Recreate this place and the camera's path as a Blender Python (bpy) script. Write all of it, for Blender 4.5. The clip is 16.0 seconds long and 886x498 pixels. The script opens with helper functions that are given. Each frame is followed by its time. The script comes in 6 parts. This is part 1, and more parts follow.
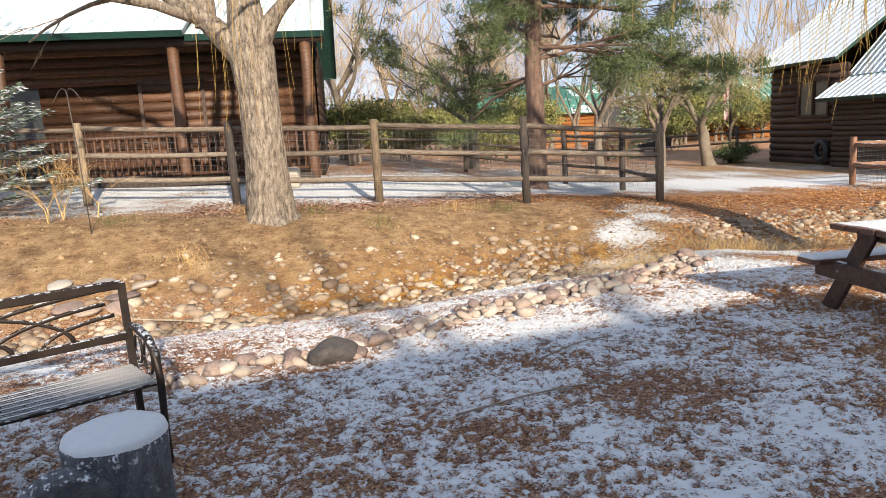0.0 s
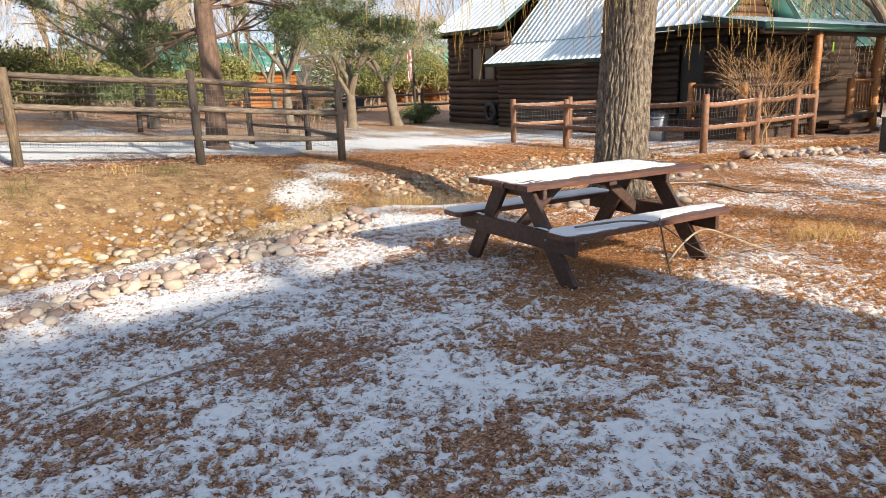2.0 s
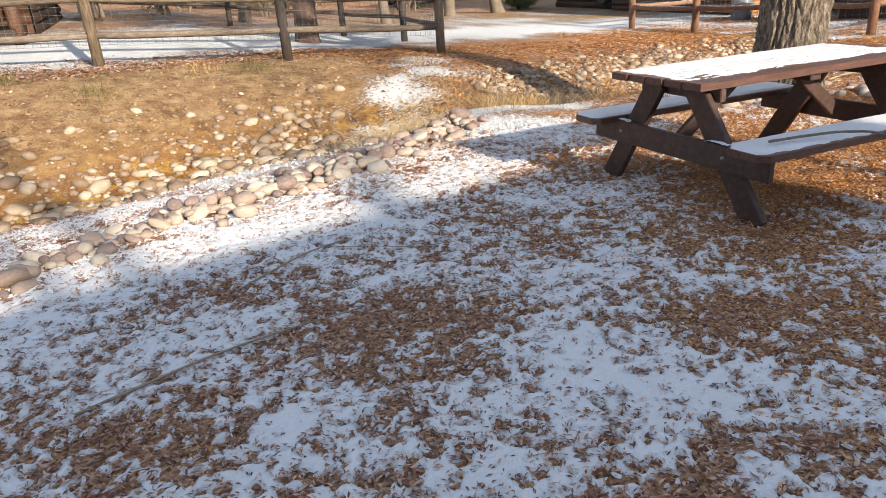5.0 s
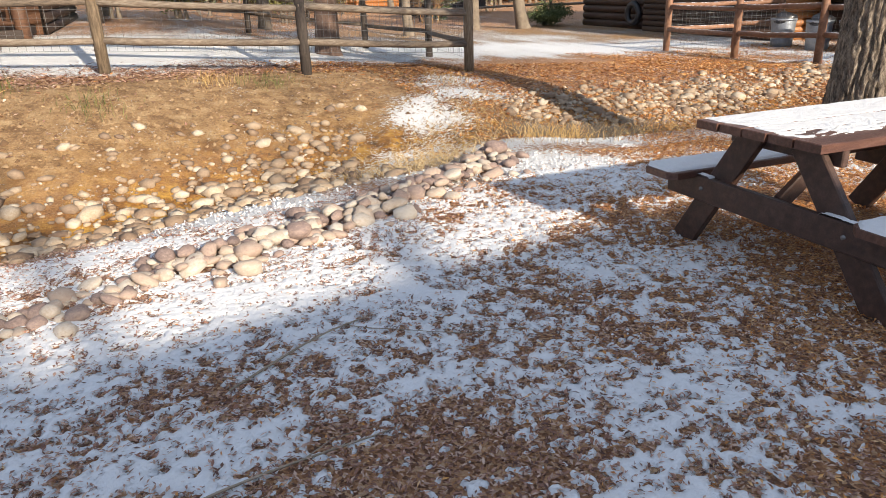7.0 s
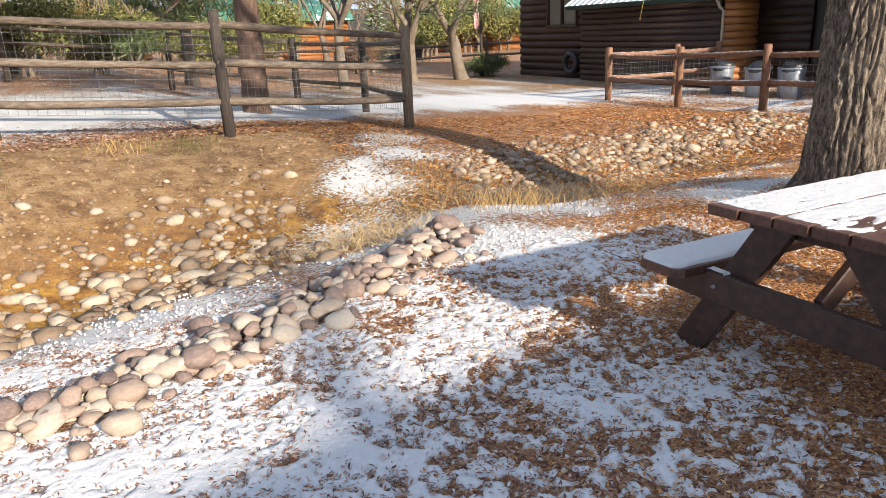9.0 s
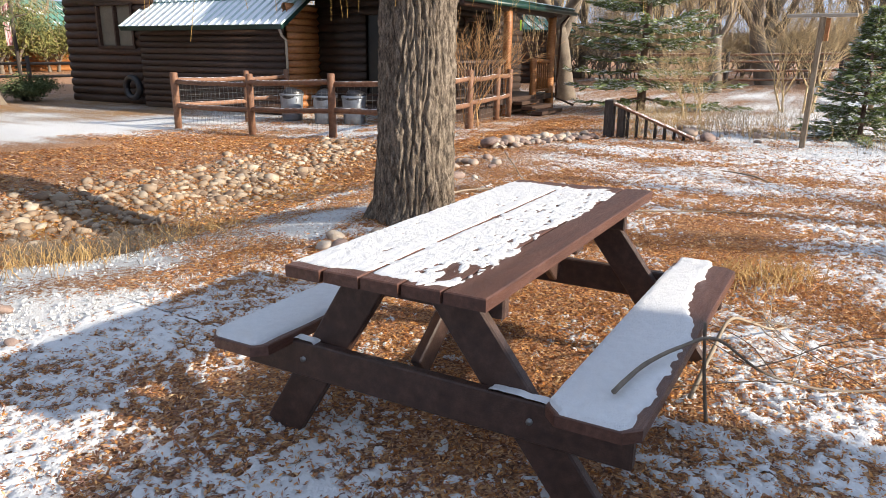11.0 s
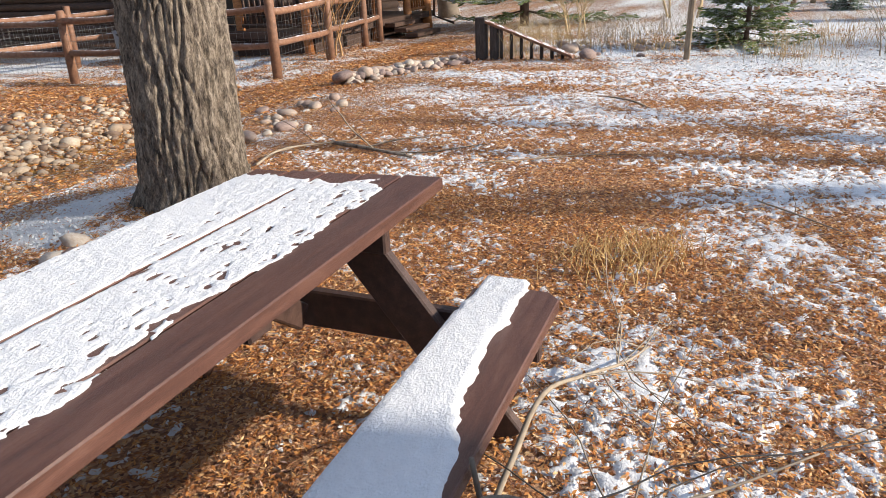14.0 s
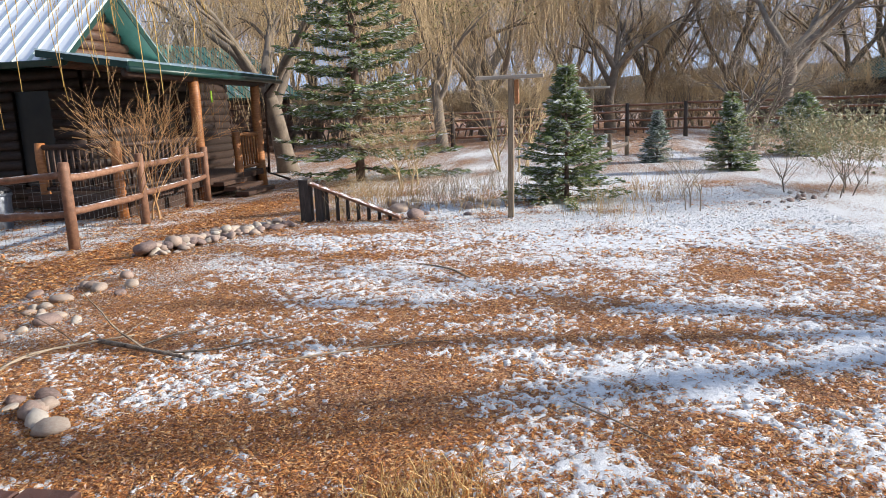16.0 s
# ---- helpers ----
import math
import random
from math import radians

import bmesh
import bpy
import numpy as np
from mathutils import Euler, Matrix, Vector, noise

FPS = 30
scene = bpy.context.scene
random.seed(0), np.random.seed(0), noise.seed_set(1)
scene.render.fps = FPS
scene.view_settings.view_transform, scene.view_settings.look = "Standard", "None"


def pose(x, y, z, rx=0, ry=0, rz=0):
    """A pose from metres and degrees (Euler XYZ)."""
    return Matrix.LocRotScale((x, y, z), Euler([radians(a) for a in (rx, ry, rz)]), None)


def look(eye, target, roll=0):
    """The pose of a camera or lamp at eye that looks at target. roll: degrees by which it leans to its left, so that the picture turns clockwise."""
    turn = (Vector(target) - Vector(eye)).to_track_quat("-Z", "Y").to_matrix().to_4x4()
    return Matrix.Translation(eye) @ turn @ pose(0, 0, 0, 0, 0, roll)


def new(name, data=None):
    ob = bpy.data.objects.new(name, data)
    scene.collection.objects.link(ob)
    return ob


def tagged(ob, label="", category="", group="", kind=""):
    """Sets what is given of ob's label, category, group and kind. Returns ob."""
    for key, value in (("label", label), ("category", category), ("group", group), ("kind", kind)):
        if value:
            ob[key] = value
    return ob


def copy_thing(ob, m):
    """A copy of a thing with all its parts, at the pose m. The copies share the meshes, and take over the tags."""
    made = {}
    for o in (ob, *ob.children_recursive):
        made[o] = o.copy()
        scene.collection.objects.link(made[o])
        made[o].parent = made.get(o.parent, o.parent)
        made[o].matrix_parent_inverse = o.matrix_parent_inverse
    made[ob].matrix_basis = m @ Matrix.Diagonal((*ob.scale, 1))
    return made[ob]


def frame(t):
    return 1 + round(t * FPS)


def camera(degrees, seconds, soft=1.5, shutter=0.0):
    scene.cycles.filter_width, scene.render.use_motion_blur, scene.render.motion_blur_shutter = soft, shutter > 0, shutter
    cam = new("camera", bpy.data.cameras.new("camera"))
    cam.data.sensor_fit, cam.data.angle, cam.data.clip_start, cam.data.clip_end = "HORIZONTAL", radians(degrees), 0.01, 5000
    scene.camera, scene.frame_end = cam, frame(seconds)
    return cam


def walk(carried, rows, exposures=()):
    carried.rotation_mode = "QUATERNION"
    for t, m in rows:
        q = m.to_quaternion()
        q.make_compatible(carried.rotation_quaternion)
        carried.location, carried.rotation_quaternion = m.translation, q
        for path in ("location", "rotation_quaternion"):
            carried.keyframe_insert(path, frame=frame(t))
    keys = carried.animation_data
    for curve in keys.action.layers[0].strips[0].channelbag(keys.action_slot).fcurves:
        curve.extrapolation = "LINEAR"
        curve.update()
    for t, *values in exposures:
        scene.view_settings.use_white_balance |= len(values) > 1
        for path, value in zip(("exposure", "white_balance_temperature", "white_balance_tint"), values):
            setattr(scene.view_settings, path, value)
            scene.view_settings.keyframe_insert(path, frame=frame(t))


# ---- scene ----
cam = camera(64.2, 16.0, soft=0.62)
PATH = [
    (0, (0.65, 0.896, 1.627), (0.921, 2.85, 1.3), -3.0),
    (0.5, (0.673, 0.928, 1.619), (1.123, 2.845, 1.269), -2.4),
    (1, (0.734, 0.97, 1.614), (1.361, 2.832, 1.241), -2.3),
    (1.5, (0.929, 1.001, 1.581), (1.744, 2.781, 1.169), -2.2),
    (2, (1.176, 1.028, 1.556), (2.189, 2.688, 1.09), -1.6),
    (2.5, (1.286, 1.122, 1.514), (2.401, 2.686, 0.959), -1.9),
    (3, (1.282, 1.345, 1.451), (2.394, 2.879, 0.81), -2.9),
    (3.5, (1.368, 1.511, 1.424), (2.398, 3.062, 0.693), -4.1),
    (4, (1.547, 1.703, 1.421), (2.334, 3.388, 0.688), -3.3),
    (4.5, (1.605, 1.918, 1.425), (2.33, 3.63, 0.686), -3.8),
    (4.7, (1.593, 2.026, 1.426), (2.32, 3.737, 0.689), -3.8),
    (6.8, (1.822, 2.896, 1.465), (2.493, 4.636, 0.743), -2.1),
    (7, (1.787, 3.004, 1.469), (2.491, 4.736, 0.761), -1.6),
    (7.5, (1.869, 3.174, 1.445), (2.559, 4.916, 0.746), -1.7),
    (8, (2.029, 3.409, 1.423), (2.719, 5.157, 0.739), -1.9),
    (8.2, (2.037, 3.54, 1.457), (2.768, 5.284, 0.807), -2.2),
    (10.3, (2.529, 4.19, 1.484), (3.801, 5.65, 0.985), -1.0),
    (10.5, (2.559, 4.237, 1.479), (3.967, 5.563, 0.969), -0.8),
    (10.7, (2.585, 4.274, 1.465), (4.14, 5.427, 0.96), -0.9),
    (11, (2.705, 4.321, 1.457), (4.379, 5.272, 0.918), 0.5),
    (11.5, (2.957, 4.27, 1.435), (4.676, 5.119, 0.865), -0.9),
    (12, (3.209, 4.225, 1.439), (4.917, 5.071, 0.832), -1.7),
    (12.5, (3.447, 4.337, 1.399), (5.09, 5.162, 0.613), -2.3),
    (13, (3.663, 4.43, 1.384), (5.275, 5.234, 0.516), -2.5),
    (13.5, (3.939, 4.352, 1.404), (5.564, 5.145, 0.549), -2.5),
    (13.7, (4.066, 4.293, 1.42), (5.716, 5.074, 0.602), -2.3),
    (14, (4.219, 4.256, 1.452), (5.93, 4.972, 0.705), -2.5),
    (14.5, (4.466, 4.287, 1.505), (6.325, 4.81, 0.986), -1.7),
    (15, (4.708, 4.325, 1.552), (6.623, 4.687, 1.1), -2.1),
    (15.5, (4.882, 4.189, 1.572), (6.809, 4.55, 1.175), -2.2),
    (16, (5.089, 4.025, 1.605), (7.018, 4.391, 1.22), -2.3),
]
EXPOSURE = [(0.0, 1.9, 7900, 11), (2.0, 2.02, 7950, 10), (4.0, 2.05, 7950, 10), (7.0, 1.98, 7950, 11), (11.0, 2.0, 7600, 11), (13.2, 1.97, 7600, 11), (14.4, 1.77, 7200, 11), (16.0, 1.75, 7050, 11)]
walk(cam, [(t, look(eye, target, roll)) for t, eye, target, roll in PATH], EXPOSURE)

# ---- world, sun, exposure ----
SUN_EL, SUN_X, SUN_Y = radians(22.0), 0.177, -0.984
world = bpy.data.worlds.new("sky")
scene.world = world
world.use_nodes = True
wn = world.node_tree
sky = wn.nodes.new("ShaderNodeTexSky")
sky.sky_type = "NISHITA"
sky.sun_disc = False
sky.sun_elevation = SUN_EL
sky.sun_rotation = math.atan2(SUN_X, SUN_Y)
sky.altitude, sky.air_density, sky.dust_density, sky.ozone_density = 1300, 1.0, 0.6, 1.0
above = wn.nodes.new("ShaderNodeMapping")
above.inputs["Location"].default_value = (0, 0, 0.5)
wn.links.new(wn.nodes.new("ShaderNodeTexCoord").outputs["Generated"], above.inputs[0])
wn.links.new(above.outputs[0], sky.inputs[0])
paler = wn.nodes.new("ShaderNodeHueSaturation")
paler.inputs["Saturation"].default_value = 0.8
wn.links.new(sky.outputs[0], paler.inputs["Color"])
wn.links.new(paler.outputs[0], wn.nodes["Background"].inputs[0])
wn.nodes["Background"].inputs[1].default_value = 0.15
sun = new("sun", bpy.data.lights.new("sun", "SUN"))
sun.data.energy, sun.data.angle, sun.data.color = 2.0, radians(1.0), (1.0, 0.97, 0.92)
sd = Vector((SUN_X * math.cos(SUN_EL), SUN_Y * math.cos(SUN_EL), math.sin(SUN_EL)))
sun.matrix_world = look(sd * 60, (0, 0, 0))


# ---- materials ----
def ramp_node(nt, stops):
    r = nt.nodes.new("ShaderNodeValToRGB")
    while len(r.color_ramp.elements) < len(stops):
        r.color_ramp.elements.new(0.5)
    for e, (p, c) in zip(r.color_ramp.elements, stops):
        e.position, e.color = p, (*c, 1)
    return r


def noise_node(nt, vec, scale, detail=4, rough=0.6):
    n = nt.nodes.new("ShaderNodeTexNoise")
    n.inputs["Scale"].default_value, n.inputs["Detail"].default_value = scale, detail
    n.inputs["Roughness"].default_value = rough
    nt.links.new(vec, n.inputs["Vector"])
    return n


def material(name, stops, scale=8.0, fine=60.0, rough=0.8, metal=0.0, bump=0.3, stretch=(1, 1, 1), rand=0.0, coord="Object",
             snow=0.0, snow_up=0.75, snow_scale=9.0, island=0.0, translucent=0.0):
    """Grain at two scales over a ramp of base colours; rand: variation from piece to piece; snow: cover of snow on upward faces."""
    m = bpy.data.materials.new(name)
    m.use_nodes = True
    nt = m.node_tree
    lk = nt.links.new
    b = nt.nodes["Principled BSDF"]
    tc = nt.nodes.new("ShaderNodeTexCoord")
    mp = nt.nodes.new("ShaderNodeMapping")
    mp.inputs["Scale"].default_value = stretch
    lk(tc.outputs[coord], mp.inputs[0])
    n1 = noise_node(nt, mp.outputs[0], scale)
    n2 = noise_node(nt, mp.outputs[0], fine, 3, 0.7)
    mix = nt.nodes.new("ShaderNodeMath")
    mix.operation = "MULTIPLY_ADD"
    mix.inputs[1].default_value = 0.4
    lk(n2.outputs[0], mix.inputs[0])
    sc = nt.nodes.new("ShaderNodeMath")
    sc.operation = "MULTIPLY"
    sc.inputs[1].default_value = 0.6
    lk(n1.outputs[0], sc.inputs[0])
    lk(sc.outputs[0], mix.inputs[2])
    value = mix.outputs[0]
    if rand or island:
        if island:
            oi = nt.nodes.new("ShaderNodeNewGeometry")
            out = oi.outputs["Random Per Island"]
        else:
            oi = nt.nodes.new("ShaderNodeObjectInfo")
            out = oi.outputs["Random"]
        sh = nt.nodes.new("ShaderNodeMath")
        sh.operation = "MULTIPLY_ADD"
        sh.inputs[1].default_value = (rand or island)
        sh.inputs[2].default_value = -(rand or island) / 2
        lk(out, sh.inputs[0])
        ad = nt.nodes.new("ShaderNodeMath")
        ad.operation = "ADD"
        lk(value, ad.inputs[0])
        lk(sh.outputs[0], ad.inputs[1])
        value = ad.outputs[0]
    r = ramp_node(nt, stops)
    lk(value, r.inputs[0])
    colour = r.outputs[0]
    b.inputs["Roughness"].default_value, b.inputs["Metallic"].default_value = rough, metal
    if snow:
        ge = nt.nodes.new("ShaderNodeNewGeometry")
        sx = nt.nodes.new("ShaderNodeSeparateXYZ")
        lk(ge.outputs["Normal"], sx.inputs[0])
        sn = noise_node(nt, tc.outputs["Object"], snow_scale, 5, 0.7)
        a1 = nt.nodes.new("ShaderNodeMath")
        a1.operation = "MULTIPLY_ADD"
        a1.inputs[1].default_value = 1.6
        a1.inputs[2].default_value = snow - 1.25
        lk(sn.outputs[0], a1.inputs[0])
        a2 = nt.nodes.new("ShaderNodeMapRange")
        a2.inputs["From Min"].default_value, a2.inputs["From Max"].default_value = snow_up - 0.12, snow_up + 0.12
        lk(sx.outputs["Z"], a2.inputs["Value"])
        a3 = nt.nodes.new("ShaderNodeMapRange")
        a3.inputs["From Min"].default_value, a3.inputs["From Max"].default_value = -0.06, 0.06
        lk(a1.outputs[0], a3.inputs["Value"])
        a4 = nt.nodes.new("ShaderNodeMath")
        a4.operation = "MULTIPLY"
        lk(a2.outputs[0], a4.inputs[0])
        lk(a3.outputs[0], a4.inputs[1])
        mx = nt.nodes.new("ShaderNodeMixRGB")
        lk(a4.outputs[0], mx.inputs[0])
        lk(colour, mx.inputs[1])
        mx.inputs[2].default_value = (0.85, 0.87, 0.9, 1)
        colour = mx.outputs[0]
    lk(colour, b.inputs["Base Color"])
    if bump:
        bp = nt.nodes.new("ShaderNodeBump")
        bp.inputs["Strength"].default_value, bp.inputs["Distance"].default_value = bump, 0.02
        lk(value, bp.inputs["Height"])
        lk(bp.outputs[0], b.inputs["Normal"])
    if translucent:
        tr = nt.nodes.new("ShaderNodeBsdfTranslucent")
        lk(colour, tr.inputs[0])
        ms = nt.nodes.new("ShaderNodeMixShader")
        ms.inputs[0].default_value = translucent
        lk(b.outputs[0], ms.inputs[1])
        lk(tr.outputs[0], ms.inputs[2])
        lk(ms.outputs[0], nt.nodes["Material Output"].inputs[0])
    return m


WEATHERED = material("weathered_wood", [(0.3, (0.05, 0.038, 0.03)), (0.5, (0.16, 0.12, 0.09)), (0.7, (0.3, 0.25, 0.2))], 3, 40, 0.85, stretch=(2, 14, 14), rand=0.15)
FENCE_POST = material("weathered_post", [(0.3, (0.08, 0.055, 0.035)), (0.5, (0.2, 0.145, 0.095)), (0.7, (0.34, 0.27, 0.19))], 3, 40, 0.85, stretch=(14, 14, 2), rand=0.2)
FENCE_DARK = material("dark_post", [(0.3, (0.025, 0.02, 0.018)), (0.5, (0.06, 0.047, 0.04)), (0.7, (0.12, 0.1, 0.085))], 3, 40, 0.85, stretch=(14, 14, 2), rand=0.1)
REDWOOD = material("stained_rail", [(0.3, (0.12, 0.055, 0.03)), (0.5, (0.22, 0.105, 0.06)), (0.7, (0.33, 0.18, 0.11))], 4, 40, 0.65, stretch=(3, 3, 3), rand=0.15)
REDRAIL = material("stained_rail_snowy", [(0.3, (0.12, 0.055, 0.03)), (0.5, (0.22, 0.105, 0.06)), (0.7, (0.33, 0.18, 0.11))], 4, 40, 0.65, stretch=(3, 3, 3), rand=0.15, snow=0.42, snow_up=0.85)
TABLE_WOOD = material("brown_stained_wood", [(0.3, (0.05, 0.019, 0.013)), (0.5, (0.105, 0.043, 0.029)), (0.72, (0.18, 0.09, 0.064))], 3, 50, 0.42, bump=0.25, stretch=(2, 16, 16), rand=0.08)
# legs and beams: about half the colour values of TABLE_WOOD
TABLE_LEG = material("darker_brown_leg", [(0.3, (0.025, 0.012, 0.009)), (0.5, (0.055, 0.027, 0.02)), (0.72, (0.11, 0.06, 0.045))], 5, 50, 0.5, bump=0.25, stretch=(5, 5, 5), rand=0.08)
# near-black logs: porch and eave shade is put into the colour
LOG_SHADE = material("shaded_log", [(0.3, (0.014, 0.008, 0.005)), (0.5, (0.032, 0.017, 0.011)), (0.7, (0.06, 0.032, 0.02))], 3, 50, 0.6, stretch=(3, 3, 12), rand=0.14)
# between LOG_DARK and LOG_ORANGE; on the south gable it stands in for shade
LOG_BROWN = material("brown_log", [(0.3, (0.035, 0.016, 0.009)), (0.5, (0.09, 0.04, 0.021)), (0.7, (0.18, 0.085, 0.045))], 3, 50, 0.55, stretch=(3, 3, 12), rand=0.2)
# dark stain, deepened further by tree and porch shade put into the colour
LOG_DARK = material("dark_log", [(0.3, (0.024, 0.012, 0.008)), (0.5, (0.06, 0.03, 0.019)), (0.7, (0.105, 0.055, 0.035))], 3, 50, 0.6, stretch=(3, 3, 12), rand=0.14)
LOG_ORANGE = material("varnished_log", [(0.3, (0.16, 0.055, 0.018)), (0.5, (0.34, 0.13, 0.04)), (0.7, (0.5, 0.22, 0.08))], 3, 50, 0.5, stretch=(3, 3, 12), rand=0.14)
GREEN_TRIM = material("green_metal_trim", [(0.3, (0.004, 0.026, 0.021)), (0.7, (0.009, 0.05, 0.04))], 3, 30, 0.4, bump=0.05)
GREEN_ROOF = material("green_roof_snow", [(0.3, (0.05, 0.2, 0.17)), (0.7, (0.1, 0.3, 0.25))], 3, 30, 0.4, bump=0.05, snow=0.98, snow_up=0.5, snow_scale=1.3)
RIB = material("roof_rib", [(0.3, (0.42, 0.53, 0.53)), (0.7, (0.55, 0.64, 0.64))], 3, 30, 0.4, bump=0.0)
SNOW = material("snow", [(0.3, (0.69, 0.7, 0.71)), (0.7, (0.79, 0.795, 0.8))], 30, 140, 0.7, bump=0.7)
BARK = material("furrowed_bark", [(0.38, (0.035, 0.027, 0.02)), (0.48, (0.13, 0.1, 0.075)), (0.62, (0.33, 0.27, 0.21))], 7, 30, 0.9, bump=1.0, stretch=(5, 5, 1.6))
BARK_PALE = material("pale_bark", [(0.38, (0.06, 0.046, 0.036)), (0.48, (0.19, 0.15, 0.115)), (0.62, (0.36, 0.3, 0.235))], 7, 30, 0.9, bump=1.0, stretch=(3, 3, 0.8))
PINE_BARK = material("pine_bark", [(0.3, (0.06, 0.04, 0.032)), (0.5, (0.16, 0.1, 0.075)), (0.7, (0.26, 0.17, 0.13))], 5, 28, 0.9, bump=0.8, stretch=(3, 3, 1))
TWIG = material("grey_twig", [(0.3, (0.22, 0.17, 0.12)), (0.7, (0.44, 0.36, 0.27))], 5, 40, 0.9, bump=0)
TWIG_GOLD = material("golden_twig", [(0.3, (0.3, 0.17, 0.04)), (0.7, (0.55, 0.36, 0.1))], 5, 40, 0.7, bump=0, island=0.3)
TWIG_TAN = material("tan_twig", [(0.3, (0.36, 0.25, 0.13)), (0.7, (0.66, 0.49, 0.28))], 5, 40, 0.8, bump=0, island=0.3)
TWIG_RED = material("orange_twig", [(0.3, (0.3, 0.15, 0.06)), (0.7, (0.55, 0.33, 0.16))], 5, 40, 0.8, bump=0, island=0.3)
NEEDLE = material("spruce_needles", [(0.3, (0.1, 0.145, 0.055)), (0.6, (0.21, 0.27, 0.1)), (0.8, (0.34, 0.39, 0.17))], 5, 40, 0.7, bump=0, island=0.35, translucent=0.4, snow=0.5, snow_up=0.6, snow_scale=5)
NEEDLE_BLUE = material("blue_spruce_needles", [(0.3, (0.09, 0.13, 0.1)), (0.6, (0.19, 0.25, 0.18)), (0.8, (0.32, 0.38, 0.28))], 5, 40, 0.7, bump=0, island=0.35, translucent=0.4, snow=0.66, snow_up=0.55, snow_scale=5)
NEEDLE_PINE = material("pine_needles", [(0.3, (0.045, 0.07, 0.025)), (0.6, (0.1, 0.14, 0.05)), (0.8, (0.2, 0.22, 0.09))], 5, 40, 0.7, bump=0, island=0.4)
JUNIPER = material("juniper_foliage", [(0.3, (0.08, 0.09, 0.025)), (0.6, (0.2, 0.2, 0.06)), (0.8, (0.32, 0.3, 0.1))], 5, 40, 0.8, bump=0, island=0.5)
DRYLEAF = material("dry_leaves", [(0.1, (0.2, 0.065, 0.022)), (0.4, (0.5, 0.19, 0.055)), (0.65, (0.74, 0.34, 0.1)), (0.9, (0.82, 0.58, 0.32))], 20, 90, 0.75, bump=0, island=0.75, translucent=0.15)
# brown leaves with the tint of the shaded lawn put into their colour
CHIP = material("brown_shade_leaves", [(0.15, (0.13, 0.06, 0.045)), (0.5, (0.36, 0.18, 0.125)), (0.85, (0.62, 0.43, 0.33))], 20, 90, 0.8, bump=0, island=0.75)
STRAW = material("dry_grass", [(0.3, (0.42, 0.24, 0.085)), (0.7, (0.7, 0.48, 0.22))], 5, 40, 0.8, bump=0, island=0.5)
STONE = material("river_stone", [(0.1, (0.14, 0.1, 0.09)), (0.3, (0.26, 0.185, 0.16)), (0.5, (0.36, 0.265, 0.21)), (0.7, (0.4, 0.325, 0.26)), (0.9, (0.48, 0.43, 0.37))], 7, 60, 0.75, bump=0.25, rand=0.8, snow=0.12, snow_up=0.85)
FROST_LEAF = material("frosted_leaves", [(0.3, (0.2, 0.19, 0.1)), (0.6, (0.36, 0.33, 0.18)), (0.8, (0.55, 0.53, 0.4))], 5, 40, 0.8, bump=0, island=0.5)
STONE_BED = material("creek_cobbles", [(0.15, (0.14, 0.088, 0.06)), (0.4, (0.26, 0.18, 0.12)), (0.65, (0.37, 0.28, 0.195)), (0.9, (0.54, 0.47, 0.38))], 7, 60, 0.75, bump=0.25, island=0.6)
CLOD = material("soil_clod", [(0.3, (0.16, 0.085, 0.04)), (0.7, (0.4, 0.26, 0.14))], 7, 60, 0.9, bump=0.3, island=0.5)
STONE_DARK = material("dark_boulder", [(0.3, (0.035, 0.03, 0.029)), (0.7, (0.1, 0.086, 0.08))], 7, 60, 0.8, bump=0.3)
LIMB = material("grey_limb", [(0.3, (0.1, 0.078, 0.06)), (0.7, (0.26, 0.21, 0.16))], 4, 20, 0.9, bump=0.4)
BLACK_METAL = material("bench_metal", [(0.3, (0.02, 0.014, 0.012)), (0.7, (0.05, 0.035, 0.028))], 7, 60, 0.45, metal=0.5, bump=0.08, snow=0.4, snow_up=0.6, snow_scale=25)
WIRE = material("galvanised_wire", [(0.3, (0.18, 0.18, 0.18)), (0.7, (0.3, 0.3, 0.3))], 7, 60, 0.45, metal=0.7, bump=0)
STUMP_BARK = material("grey_stump", [(0.3, (0.035, 0.036, 0.042)), (0.5, (0.09, 0.092, 0.1)), (0.7, (0.2, 0.2, 0.21))], 6, 40, 0.85, bump=0.6, stretch=(3, 3, 1), snow=0.3, snow_up=0.1, snow_scale=30)
GALV = material("galvanised_bin", [(0.3, (0.2, 0.22, 0.25)), (0.7, (0.35, 0.38, 0.42))], 5, 40, 0.4, metal=0.5, bump=0.05)
BLACK_PLASTIC = material("black_plastic", [(0.3, (0.012, 0.012, 0.014)), (0.7, (0.035, 0.035, 0.04))], 12, 50, 0.35, bump=0.3)
DARK_GLASS = material("window_glass", [(0.3, (0.012, 0.014, 0.014)), (0.7, (0.03, 0.03, 0.028))], 1.5, 4, 0.3, bump=0.0)
CURTAIN = material("drawn_blind", [(0.3, (0.14, 0.12, 0.09)), (0.7, (0.25, 0.22, 0.17))], 2, 20, 0.6, bump=0.05)
GREY_PAINT = material("pale_timber", [(0.3, (0.3, 0.26, 0.21)), (0.7, (0.48, 0.43, 0.36))], 6, 40, 0.8, bump=0.1, snow=0.3)
HILL = material("far_scrub", [(0.3, (0.02, 0.02, 0.014)), (0.5, (0.05, 0.043, 0.03)), (0.7, (0.09, 0.075, 0.055))], 0.3, 2, 0.9, bump=0)
